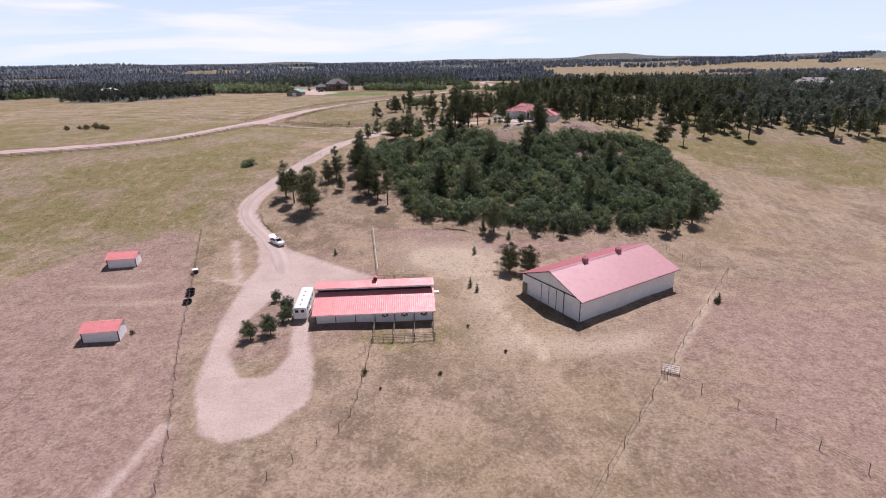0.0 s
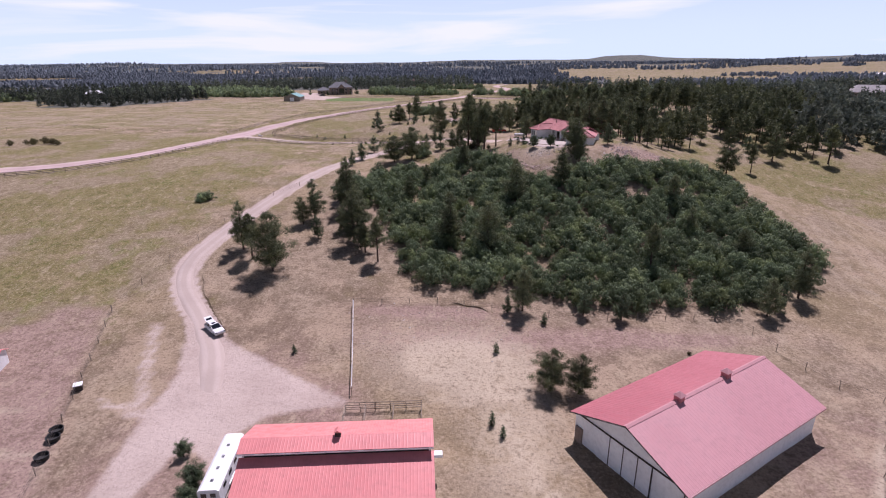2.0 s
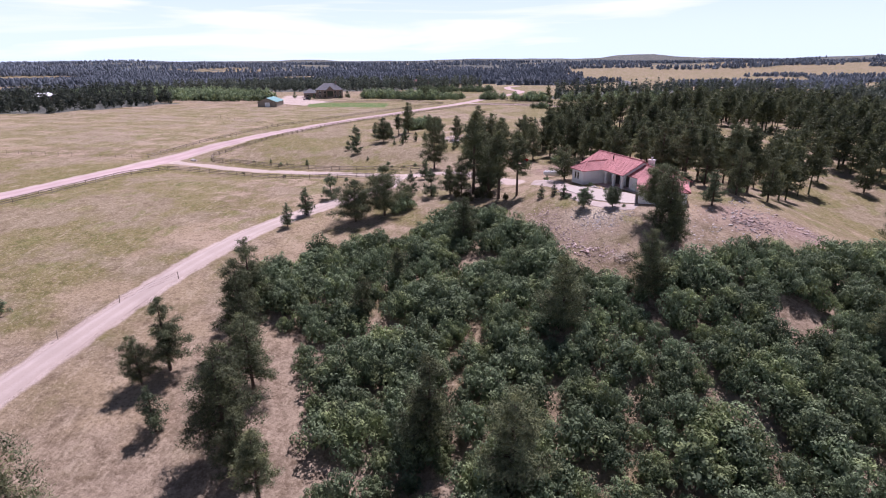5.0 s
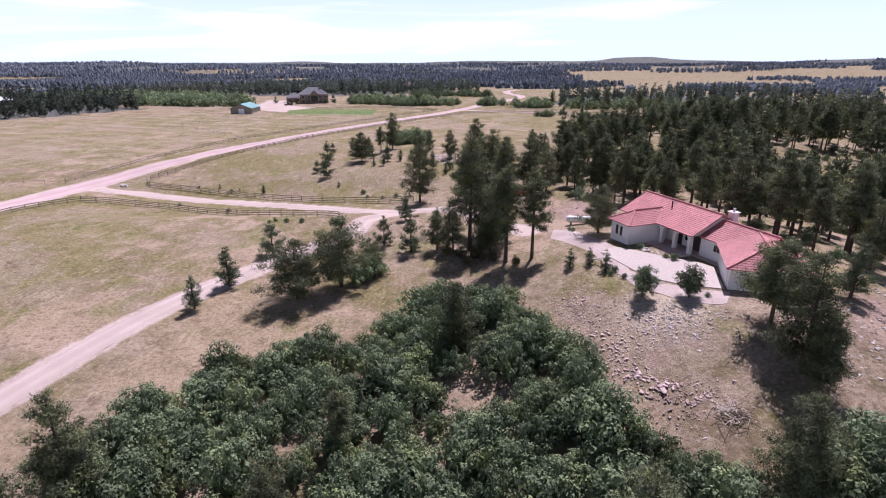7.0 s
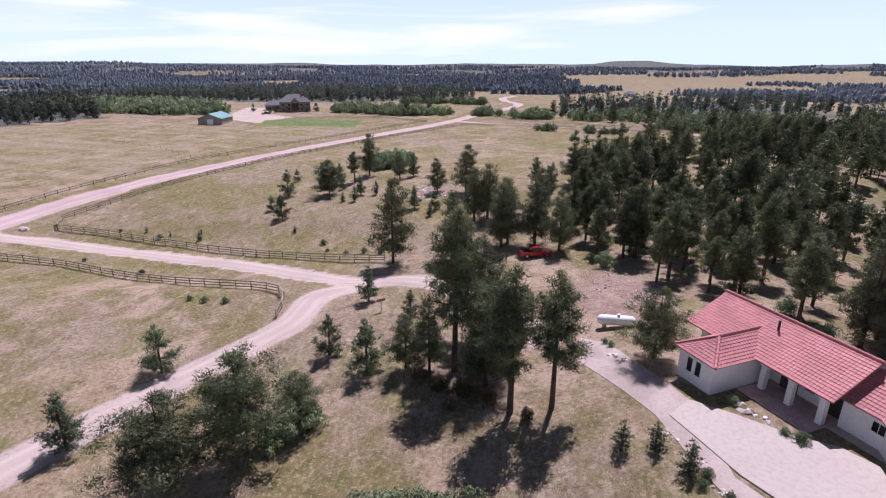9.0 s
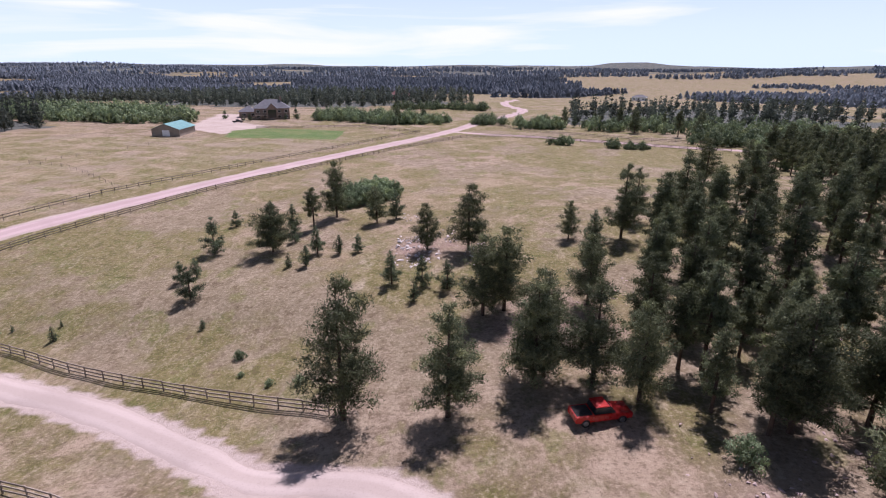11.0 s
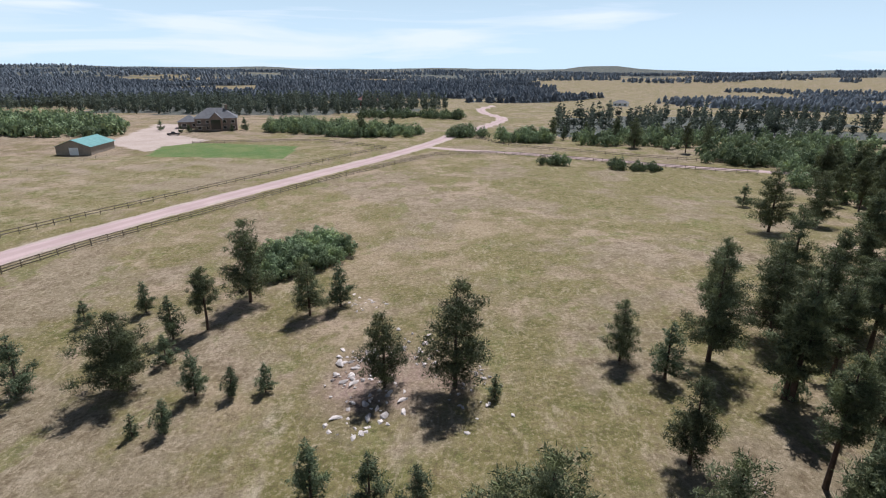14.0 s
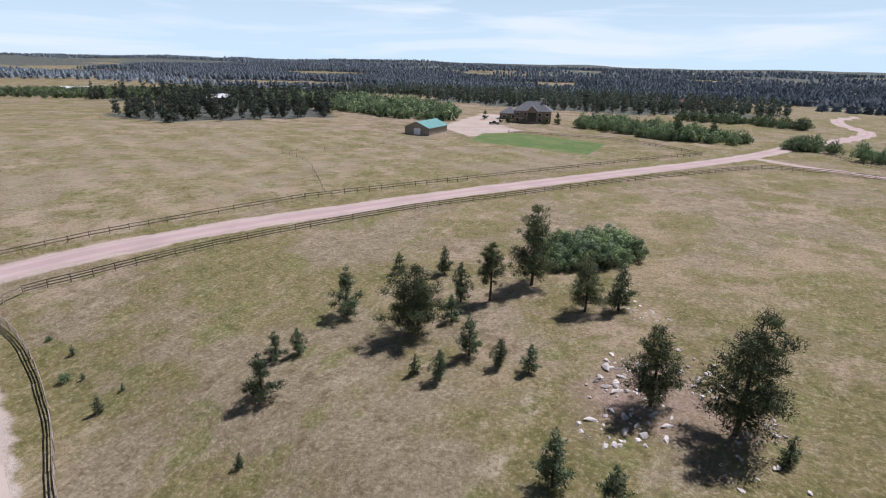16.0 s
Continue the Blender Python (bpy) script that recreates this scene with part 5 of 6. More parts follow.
def window(parent, x0, x1, z0, z1, y, panes=2):
    """A window in a wall facing -y: frame, panes, sill."""
    bm = bmesh.new()
    for b in ((x0 - 0.08, x1 + 0.08, z1, z1 + 0.08), (x0 - 0.08, x0, z0, z1), (x1, x1 + 0.08, z0, z1)):
        box(bm, b[0], y - 0.06, b[2], b[1], y + 0.02, b[3])
    w = part("window", bm, STUCCO, parent)
    part("sill", boxed(x0 - 0.14, y - 0.1, z0 - 0.07, x1 + 0.14, y + 0.02, z0), STUCCO, w)
    for i in range(panes):
        a, b = x0 + (x1 - x0) * i / panes + 0.03, x0 + (x1 - x0) * (i + 1) / panes - 0.03
        part("pane", boxed(a, y - 0.03, z0, b, y + 0.01, z1), GLASS, w, "dark reflecting pane")
    return w


def arcade_bay(x0, x1, y0, y1, spring, top):
    """The masonry over one arch: a flat head cut by a round arch."""
    n, cx, r = 10, (x0 + x1) / 2, (x1 - x0) / 2
    arch = [(cx - r * math.cos(math.pi * i / n), spring + 0.75 * r * math.sin(math.pi * i / n)) for i in range(n + 1)]
    bm = bmesh.new()
    for (ax, az), (bx, bz) in zip(arch[:-1], arch[1:]):
        vs = [bm.verts.new(p) for p in ((ax, y0, az), (bx, y0, bz), (bx, y0, top), (ax, y0, top), (ax, y1, az), (bx, y1, bz), (bx, y1, top), (ax, y1, top))]
        for f in ((0, 1, 2, 3), (7, 6, 5, 4), (0, 4, 5, 1), (3, 2, 6, 7)):
            bm.faces.new([vs[i] for i in f])
    return bm


def white_house():
    e = thing("white_house", pose(23.0, 210.0, 21.15, 0, 0, -67.8), "low white stucco house with red tile roof and arched porch", "house")
    E, R = 2.85, 5.05
    part("foundation", boxed(-3.5, 5.4, -1.5, 17.5, 13.2, 0.02), CONCRETE, e)
    # main block behind the porch
    main = part("wall", boxed(-3.5, 7.2, 0, 9.5, 13.2, E + 0.1), STUCCO, e)
    for x in (-3.5, 9.2):
        part("gable", prism(bmesh.new(), [(4.9 if x > 0 else 6.0, E - 0.25 if x > 0 else E), (13.2, E), (8.9, R - 0.15)], x, x + 0.3, "x"), STUCCO, e)
    part("return_wall", boxed(-3.5, 6.0, 0, -0.4, 7.2, E), STUCCO, e)
    for x in (4.1, 7.6):
        bm = boxed(x, 7.08, 0.02, x + 1.5, 7.19, 2.2)
        d = part("porch_door" if x < 5 else "arched_door", bm, DARK_TRIM, e, "dark timber door in the shade")
    window(main, 6.1, 7.0, 0.9, 2.0, 7.19)
    for i, x in enumerate((3.9, 6.3, 8.85)):
        part("column", boxed(x - 0.24, 5.05, -0.1, x + 0.24, 5.5, 2.75), STUCCO, e, "square white stucco column")
    for a, b in ((4.14, 6.06), (6.54, 8.61)):
        part("arch", arcade_bay(a, b, 5.1, 5.45, 1.85, 2.8), STUCCO, e, "white arched porch bay")
    part("arch", arcade_bay(2.5, 3.66, 5.1, 5.45, 1.85, 2.8), STUCCO, e, "white arched porch bay")
    part("porch_floor", boxed(3.2, 3.3, -0.4, 9.3, 7.2, 0.05), RED_STONE, e, "reddish porch paving")
    tiled_slope(e, (-4.0, 4.35, E - 0.1), (9.9, 4.35, E - 0.1), (9.9, 8.9, R), (-4.0, 8.9, R))
    tiled_slope(e, (9.9, 13.8, E - 0.2), (-4.0, 13.8, E - 0.2), (-4.0, 8.9, R), (9.9, 8.9, R))
    ridge_tiles(e, (-4.0, 8.9, R + 0.08), (9.9, 8.9, R + 0.08))
    # gabled wing
    part("wing_wall", boxed(-0.5, 0.4, -0.6, 3.1, 7.2, E), STUCCO, e)
    window(e, 0.45, 1.0, 0.9, 2.2, 0.4, 1)
    window(e, 1.35, 1.9, 0.9, 2.2, 0.4, 1)
    tiled_slope(e, (3.5, 0.05, E - 0.15), (3.5, 7.5, E - 0.15), (1.3, 7.5, 4.1), (1.3, 2.5, 4.1))
    tiled_slope(e, (-0.95, 7.5, E - 0.15), (-0.95, 0.05, E - 0.15), (1.3, 2.5, 4.1), (1.3, 7.5, 4.1))
    tiled_slope(e, (-0.95, 0.05, E - 0.15), (3.5, 0.05, E - 0.15), (1.32, 2.5, 4.1), (1.28, 2.5, 4.1))
    ridge_tiles(e, (1.3, 2.5, 4.15), (1.3, 7.4, 4.15))
    for x in (-0.9, 3.45):
        ridge_tiles(e, (x, 0.1, E - 0.1), (1.3, 2.5, 4.13))
    # lower east part
    east = part("wall", boxed(9.5, 6.3, 0, 17.3, 13.0, 2.75), STUCCO, e)
    window(east, 11.6, 12.5, 1.2, 2.0, 6.3)
    tiled_slope(e, (9.5, 5.85, 2.55), (17.6, 5.85, 2.55), (17.6, 9.4, 4.3), (9.5, 9.4, 4.3))
    tiled_slope(e, (17.6, 13.5, 2.4), (9.5, 13.5, 2.4), (9.5, 9.4, 4.3), (17.6, 9.4, 4.3))
    ridge_tiles(e, (9.9, 9.4, 4.38), (17.6, 9.4, 4.38))
    # garage turned towards the forecourt
    turn = pose(12.9, 5.9, 0, 0, 0, -40)
    gar = part("garage", boxed(-0.5, 0, -1.2, 8.2, 7.4, 2.75), STUCCO, e, "white garage wing")
    gar.matrix_basis = turn
    part("garage_door", boxed(2.6, -0.06, 0.0, 7.2, -0.003, 2.2), WHITE_METAL, gar, "wide white garage door")
    for a, b, c, d in (((-0.5, -0.45, 2.55), (8.65, -0.45, 2.55), (5.6, 3.7, 4.45), (0.5, 3.7, 4.45)), ((8.65, -0.45, 2.55), (8.65, 7.85, 2.55), (5.62, 3.75, 4.45), (5.6, 3.65, 4.45)), ((8.65, 7.85, 2.55), (-0.5, 7.85, 2.55), (0.5, 3.7, 4.45), (5.6, 3.7, 4.45))):
        tiled_slope(e, *(turn @ Vector(p) for p in (a, b, c, d)))
    ridge_tiles(e, turn @ Vector((0.3, 3.7, 4.5)), turn @ Vector((5.6, 3.7, 4.5)))
    for p, q in (((8.6, -0.4), (5.6, 3.7)), ((8.6, 7.8), (5.6, 3.7))):
        ridge_tiles(e, turn @ Vector((*p, 2.62)), turn @ Vector((*q, 4.5)))
    ch = part("chimney", boxed(9.3, 10.3, 2.0, 10.2, 11.15, 5.2, bevel=0.04), STUCCO, e, "stout white chimney")
    part("cap", boxed(9.2, 10.2, 5.2, 10.3, 11.25, 5.32), STUCCO, ch)
    part("flue", tube(bmesh.new(), (9.75, 10.72, 5.3), (9.75, 10.72, 5.75), 0.16, 0.2, 10), CHROME, ch, "steel flue")
    part("vent_pipe", tube(bmesh.new(), (2.6, 7.6, 4.3), (2.6, 7.6, 5.3), 0.1, 0.1, 8), DARK_TRIM, e, "dark vent pipe")
    return e


white_house()


# ---- vehicles ----
def wheel(parent, x, y, r=0.34, w=0.22, flip=1):
    bm = bmesh.new()
    bmesh.ops.create_cone(bm, cap_ends=True, segments=18, radius1=r, radius2=r, depth=w, matrix=pose(x, y, r, 90, 0, 0))
    bmesh.ops.bevel(bm, geom=[ed for ed in bm.edges if len(ed.link_faces) == 2 and any(len(f.verts) > 6 for f in ed.link_faces)], offset=0.04, segments=1, affect="EDGES")
    k = part("wheel", bm, RUBBER, parent, "black tyre on a grey rim")
    bm = bmesh.new()
    bmesh.ops.create_cone(bm, cap_ends=True, segments=14, radius1=r * 0.6, radius2=r * 0.55, depth=0.03, matrix=pose(x, y + flip * (w / 2 + 0.012), r, 90, 0, 0))
    part("rim", bm, CHROME, k)


def hull(outline, half, mat, name, parent, taper=0.0, top=1.0, label=""):
    """A body pushed sideways from an outline (x, z), narrower above the height top."""
    bm = prism(bmesh.new(), outline, -half, half)
    for v in bm.verts:
        if v.co.z > top:
            v.co.y *= 1 - taper * (v.co.z - top)
    bmesh.ops.bevel(bm, geom=list(bm.edges), offset=0.045, segments=2, affect="EDGES")
    return part(name, bm, mat, parent, label)


def hatchback():
    m = at(-38.85, 114.8, -42.0) @ Matrix.Diagonal((0.9, 0.92, 0.95, 1))
    e = thing("car", m, "white estate car with its tailgate raised, parked on the lane", "car")
    body = hull([(-2.2, 0.3), (2.15, 0.3), (2.25, 0.55), (2.2, 0.78), (1.15, 0.98), (-2.25, 1.02), (-2.3, 0.6)], 0.88, CAR_PAINT, "body", e, 0.0, 9)
    cabin = hull([(1.0, 0.97), (0.25, 1.48), (-1.55, 1.52), (-2.1, 1.0)], 0.82, GLASS, "windows", e, 0.28, 0.98, "dark car windows")
    roof = hull([(0.22, 1.45), (0.1, 1.53), (-1.6, 1.56), (-1.72, 1.46)], 0.66, CAR_PAINT, "roof", e, 0.1, 1.4)
    part("sunroof", boxed(-0.55, -0.32, 1.545, 0.0, 0.32, 1.575), GLASS, roof, "dark sunroof")
    for s in (-1, 1):
        bm = bmesh.new()
        for a, b in (((1.02, 0.99), (0.24, 1.5)), ((-0.25, 0.99), (-0.25, 1.5)), ((-1.2, 0.99), (-1.15, 1.52)), ((-2.08, 1.0), (-1.62, 1.52))):
            tube(bm, (a[0], s * 0.83, a[1]), (b[0], s * 0.69, b[1]), 0.05, 0.045, 5)
        part("pillars", bm, CAR_PAINT, e)
        part("headlight", boxed(2.1, s * 0.72 - 0.16, 0.6, 2.24, s * 0.72 + 0.16, 0.76, bevel=0.02), GLASS, body)
        part("tail_light", boxed(-2.33, s * 0.76 - 0.09, 0.6, -2.25, s * 0.76 + 0.09, 0.98), TRUCK_PAINT, body, "red tail light")
        part("mirror", boxed(0.72, s * 0.95 - 0.1, 0.98, 0.86, s * 0.95 + 0.1, 1.12, bevel=0.02), CAR_PAINT, e)
        for x in (-1.35, 1.35):
            wheel(e, x, s * 0.78, flip=s)
    gate = part("tailgate", slab(bmesh.new(), (-1.66, -0.66, 1.56), (-1.66, 0.66, 1.56), (-2.6, 0.62, 2.02), (-2.6, -0.62, 2.02), 0.07), CAR_PAINT, e, "raised white tailgate")
    part("rear_window", slab(bmesh.new(), (-1.8, -0.5, 1.66), (-1.8, 0.5, 1.66), (-2.2, 0.48, 1.86), (-2.2, -0.48, 1.86), 0.02), GLASS, gate)
    return e


hatchback()


def trailer():
    e = thing("horse_trailer", at(-25.4, 81.8, 5.0), "long white horse trailer parked beside the stable", "trailer")
    b = prism(bmesh.new(), [(-1.1, 0.5), (1.1, 0.5), (1.1, 2.35), (0.8, 2.55), (-0.8, 2.55), (-1.1, 2.35)], 0, 8.8)
    body = part("body", b, WHITE_METAL, e, "white ribbed trailer body")
    part("rear_door", boxed(-0.98, -0.05, 0.55, -0.03, -0.003, 2.3), WHITE_METAL, body)
    part("rear_door", boxed(0.03, -0.05, 0.55, 0.98, -0.003, 2.3), WHITE_METAL, body)
    for x in (-0.75, 0.2):
        part("rear_window", boxed(x, -0.08, 1.65, x + 0.55, -0.054, 2.15), GLASS, body, "dark rear window")
    for y in (1.2, 3.0, 4.8, 6.6):
        part("roof_vent", boxed(-0.16, y, 2.55, 0.16, y + 0.3, 2.66, bevel=0.02), CHROME, body, "grey roof vent")
        for s in (-1, 1):
            part("side_window", boxed(s * 1.105 - 0.01, y, 1.55, s * 1.105 + 0.01, y + 0.9, 2.0), GLASS, body)
    for s in (-1, 1):
        part("fender", boxed(s * 1.1 - 0.12, 2.6, 0.7, s * 1.1 + 0.12, 4.5, 0.85, bevel=0.04), WHITE_METAL, e)
        for y in (3.05, 4.0):
            bm = bmesh.new()
            bmesh.ops.create_cone(bm, cap_ends=True, segments=16, radius1=0.36, radius2=0.36, depth=0.22, matrix=pose(s * 1.02, y, 0.36, 0, 90, 0))
            part("wheel", bm, RUBBER, e, "black trailer tyre")
    part("hitch", tube(bmesh.new(), (0, 8.8, 0.6), (0, 10.2, 0.5), 0.08, 0.06, 6), DARK_TRIM, e)
    part("jack", tube(bmesh.new(), (0, 9.9, -0.1), (0, 9.9, 0.9), 0.05, 0.05, 6), DARK_TRIM, e)
    return e


trailer()


def pickup(x, y, turn, paint, label):
    e = thing("pickup_truck", at(x, y, turn), label, "pickup truck")
    b = hull([(-2.6, 0.45), (2.55, 0.45), (2.6, 0.95), (1.2, 1.1), (-2.6, 1.1)], 0.92, paint, "body", e, 0, 9)
    hull([(1.1, 1.08), (0.55, 1.7), (-0.8, 1.72), (-0.95, 1.08)], 0.84, GLASS, "windows", e, 0.2, 1.1, "dark cab windows")
    hull([(0.5, 1.68), (0.4, 1.78), (-0.75, 1.78), (-0.85, 1.68)], 0.74, paint, "cab_roof", e, 0.0, 9)
    part("bed", boxed(-2.5, -0.75, 1.101, -1.05, 0.75, 1.12), DARK_INSIDE, b, "dark load bed")
    for s in (-1, 1):
        for wx in (-1.7, 1.65):
            wheel(e, wx, s * 0.82, 0.4, 0.26, s)
    return e


pickup(16.2, 249.4, 12, TRUCK_PAINT, "red pickup truck parked in the pines' shade")
pickup(-112, 496, 30, DARK_TRIM, "dark pickup parked by the grey-roofed house")


def gas_tank():
    e = thing("gas_tank", at(21.2, 222.2, -6), "long white propane tank lying on two feet", "tank")
    bm = bmesh.new()
    n = 16
    prof = [(-2.05, 0.0), (-2.0, 0.28), (-1.85, 0.45), (-1.6, 0.55), (1.6, 0.55), (1.85, 0.45), (2.0, 0.28), (2.05, 0.0)]
    rings = [[bm.verts.new((x, math.cos(2 * math.pi * k / n) * max(r, 0.01), 0.85 + math.sin(2 * math.pi * k / n) * max(r, 0.01))) for k in range(n)] for x, r in prof]
    for p, q in zip(rings[:-1], rings[1:]):
        for k in range(n):
            f = bm.faces.new((p[k], p[(k + 1) % n], q[(k + 1) % n], q[k]))
            f.smooth = True
    bmesh.ops.recalc_face_normals(bm, faces=bm.faces)
    part("shell", bm, WHITE_METAL, e)
    for x in (-1.2, 1.2):
        part("foot", boxed(x - 0.15, -0.4, -0.2, x + 0.15, 0.4, 0.42), CONCRETE, e, "concrete foot")
    part("valve_dome", tube(bmesh.new(), (0.2, 0, 1.36), (0.2, 0, 1.58), 0.2, 0.16, 10), WHITE_METAL, e)
    return e


gas_tank()


# ---- fences ----
def post_mesh(r, h, mat, name="post"):
    bm = tube(bmesh.new(), (0, 0, -0.5), (0, 0, h), r, r * 0.85, 6)
    me = bpy.data.meshes.new(name)
    bm.to_mesh(me)
    bm.free()
    me.materials.append(mat)
    return me


def rail_mesh(r, mat, name="rail"):
    """A rail one metre long along x, to be stretched."""
    bm = bmesh.new()
    box(bm, 0, -r * 0.45, -r, 1, r * 0.45, r)
    me = bpy.data.meshes.new(name)
    bm.to_mesh(me)
    bm.free()
    me.materials.append(mat)
    return me


RAIL_POST, RAIL = post_mesh(0.085, 1.35, WOOD), rail_mesh(0.075, WOOD)
THIN_POST, POLE_POST = post_mesh(0.055, 1.3, WOOD), post_mesh(0.05, 1.25, PALE_WOOD)
PANEL_RAIL = rail_mesh(0.04, WOOD)
PALE_RAIL = rail_mesh(0.06, PALE_WOOD)


def posts_along(line, gap):
    p = smooth_line(line, 0.5) if len(line) > 2 else np.array([np.array(line[0]) + (np.array(line[1]) - np.array(line[0])) * t for t in np.linspace(0, 1, 50)])
    s = np.r_[0, np.cumsum(np.linalg.norm(np.diff(p, axis=0), axis=1))]
    n = max(1, round(s[-1] / gap))
    return [(float(np.interp(v, s, p[:, 0])), float(np.interp(v, s, p[:, 1]))) for v in np.linspace(0, s[-1], n + 1)]


def fence(line, label, gap=2.9, heights=(0.35, 0.78, 1.2), post=None, rail=None, group="rail fences", name="rail_fence"):
    pts = posts_along(line, gap)
    e = thing(name, pose(pts[0][0], pts[0][1], 0), label, "fence", group)
    rng = random.Random(int(line[0][0] * 7 + line[0][1]))
    ox, oy = pts[0]
    for x, y in pts:
        piece("post", post or RAIL_POST, e, pose(x - ox, y - oy, gz(x, y), rng.uniform(-3, 3), rng.uniform(-3, 3), rng.uniform(0, 90)))
    for (x0, y0), (x1, y1) in zip(pts[:-1], pts[1:]):
        for h in heights:
            a, b = Vector((x0 - ox, y0 - oy, gz(x0, y0) + h + rng.uniform(-0.04, 0.04))), Vector((x1 - ox, y1 - oy, gz(x1, y1) + h + rng.uniform(-0.04, 0.04)))
            q = (b - a).to_track_quat("X", "Z").to_matrix().to_4x4()
            piece("rail", rail or RAIL, e, Matrix.Translation(a) @ q @ Matrix.Diagonal(((b - a).length, 1, 1, 1)))
    return e


def wire_fence(line, label, gap=4.2, heights=(0.5, 0.85, 1.15), top=None, post=None):
    pts = posts_along(line, gap)
    ox, oy = pts[0]
    e = thing("wire_fence", pose(ox, oy, 0), label, "fence", "wire fences")
    rng = random.Random(int(line[0][0] * 3 + line[0][1] * 5))
    for x, y in pts:
        piece("post", post or THIN_POST, e, pose(x - ox, y - oy, gz(x, y), rng.uniform(-5, 5), rng.uniform(-5, 5), 0))
    for k, h in enumerate(heights):
        bm = bmesh.new()
        r = 0.07 if (top and k == len(heights) - 1) else 0.012
        rings = []
        for x, y in pts:
            rings.append([bm.verts.new((x - ox + r * dx, y - oy + r * dx, gz(x, y) + h + r * dz)) for dx, dz in ((-0.8, -0.5), (0.8, -0.5), (0.0, 1.0))])
        for one, two in zip(rings[:-1], rings[1:]):
            for q in range(3):
                bm.faces.new((one[q], one[(q + 1) % 3], two[(q + 1) % 3], two[q]))
        part("wire", bm, top if (top and k == len(heights) - 1) else WIRE, e, "pale poly-tape strand" if (top and k == len(heights) - 1) else "")
    return e


RAILS = "weathered brown three-rail timber fence beside the gravel road"
fence([(-8.3, 252.6), (-12.9, 254), (-25.8, 257.8), (-39, 262), (-51, 267), (-62.5, 270.8), (-72, 272.8), (-79.5, 273.3)], "weathered brown three-rail timber fence along the driveway")
fence([(-79.5, 273.3), (-81.3, 275.5), (-81.8, 278.8), (-78, 288.5), (-68.7, 309.5), (-55.8, 338.4)], RAILS)
fence([(-55.8, 338.4), (-40.7, 365.1), (-26.3, 391.5), (-6, 423), (5.5, 439.5)], RAILS)
fence([(5.5, 439.5), (14, 442), (33, 441.5), (60, 428), (84, 414), (103, 405.5)], "weathered brown rail fence along the side road")
fence([(-19.4, 230.5), (-19.8, 234.6), (-21.5, 238.4), (-26.8, 241.2), (-40, 245.2), (-53.5, 250.3), (-66, 254.8), (-78, 255.4), (-84, 253.5)], "weathered brown three-rail timber fence along the driveway")
fence([(-84, 253.5), (-87.6, 244), (-91, 226), (-96.5, 207), (-104, 196.5), (-116, 186.5), (-149, 177), (-200, 166)], RAILS)
TWO = "weathered two-rail fence with round posts beside the gravel road"
fence([(-98.6, 269), (-97, 281), (-93.5, 293.8), (-89.2, 305.6), (-80.5, 332)], TWO, 3.1, (0.55, 1.1))
fence([(-80.5, 332), (-62.3, 366), (-44.3, 400), (-23.5, 439), (-13, 456)], TWO, 3.1, (0.55, 1.1))
fence([(-13, 456), (-30, 468), (-47, 476), (-82, 470), (-92, 468)], "brown rail fence beside the far house's drive", 3.1, (0.55, 1.1))
fence([(22, 500), (36, 466), (60, 449), (84, 434), (110, 424)], "brown rail fence beyond the side road", 3.1, (0.55, 1.1))
wire_fence([(-98.6, 269), (-109, 265), (-126, 265), (-150, 268), (-178, 282), (-196, 274), (-212, 252), (-230, 236)], "weathered post and wire fence round the grass field", 4.5)
wire_fence([(-79.7, 337.4), (-109, 362.4), (-127.5, 370.3)], "thin wire fence dividing the hay field", 5)
wire_fence([(-127.5, 370.3), (-118.4, 392.9), (-112, 415), (-107, 434.5)], "thin wire fence running to the green-roofed barn", 5)
wire_fence([(-58, 119), (-48.6, 91.6), (-42, 72.5), (-33.8, 52.2), (-30, 40)], "thin wire fence on weathered posts along the bare paddock", 4.5)
wire_fence([(57.4, 101.6), (42.3, 81.6), (32.2, 67.6), (21.2, 52.4), (14, 42)], "wire fence with a pale top strand across dry grass", 5.5, top=PALE_WOOD)
wire_fence([(30.8, 65), (36, 59.5), (44, 48), (55, 36)], "wire fence on short posts across dry grass", 5)
wire_fence([(-18.3, 124.5), (-3, 125.8), (15.7, 122.2), (29, 121.4), (45.4, 121.5), (49.5, 113), (53, 104.5), (57, 101.5)], "thin wire fence below the oak hill", 5)
wire_fence([(-18.3, 124.2), (-16.4, 113), (-14.4, 101)], "pale rope fence on thin posts", 5.5, (1.1,), WHITE_METAL)
wire_fence([(-20, 46), (-15.4, 51.6), (-13.6, 54), (-12.4, 60), (-12.2, 74)], "short wire fence on leaning posts near the turning place", 3.5)
wire_fence([(-42, 178), (-47, 170), (-53, 152), (-57, 135), (-58, 119)], "thin wire fence beside the lane", 9)


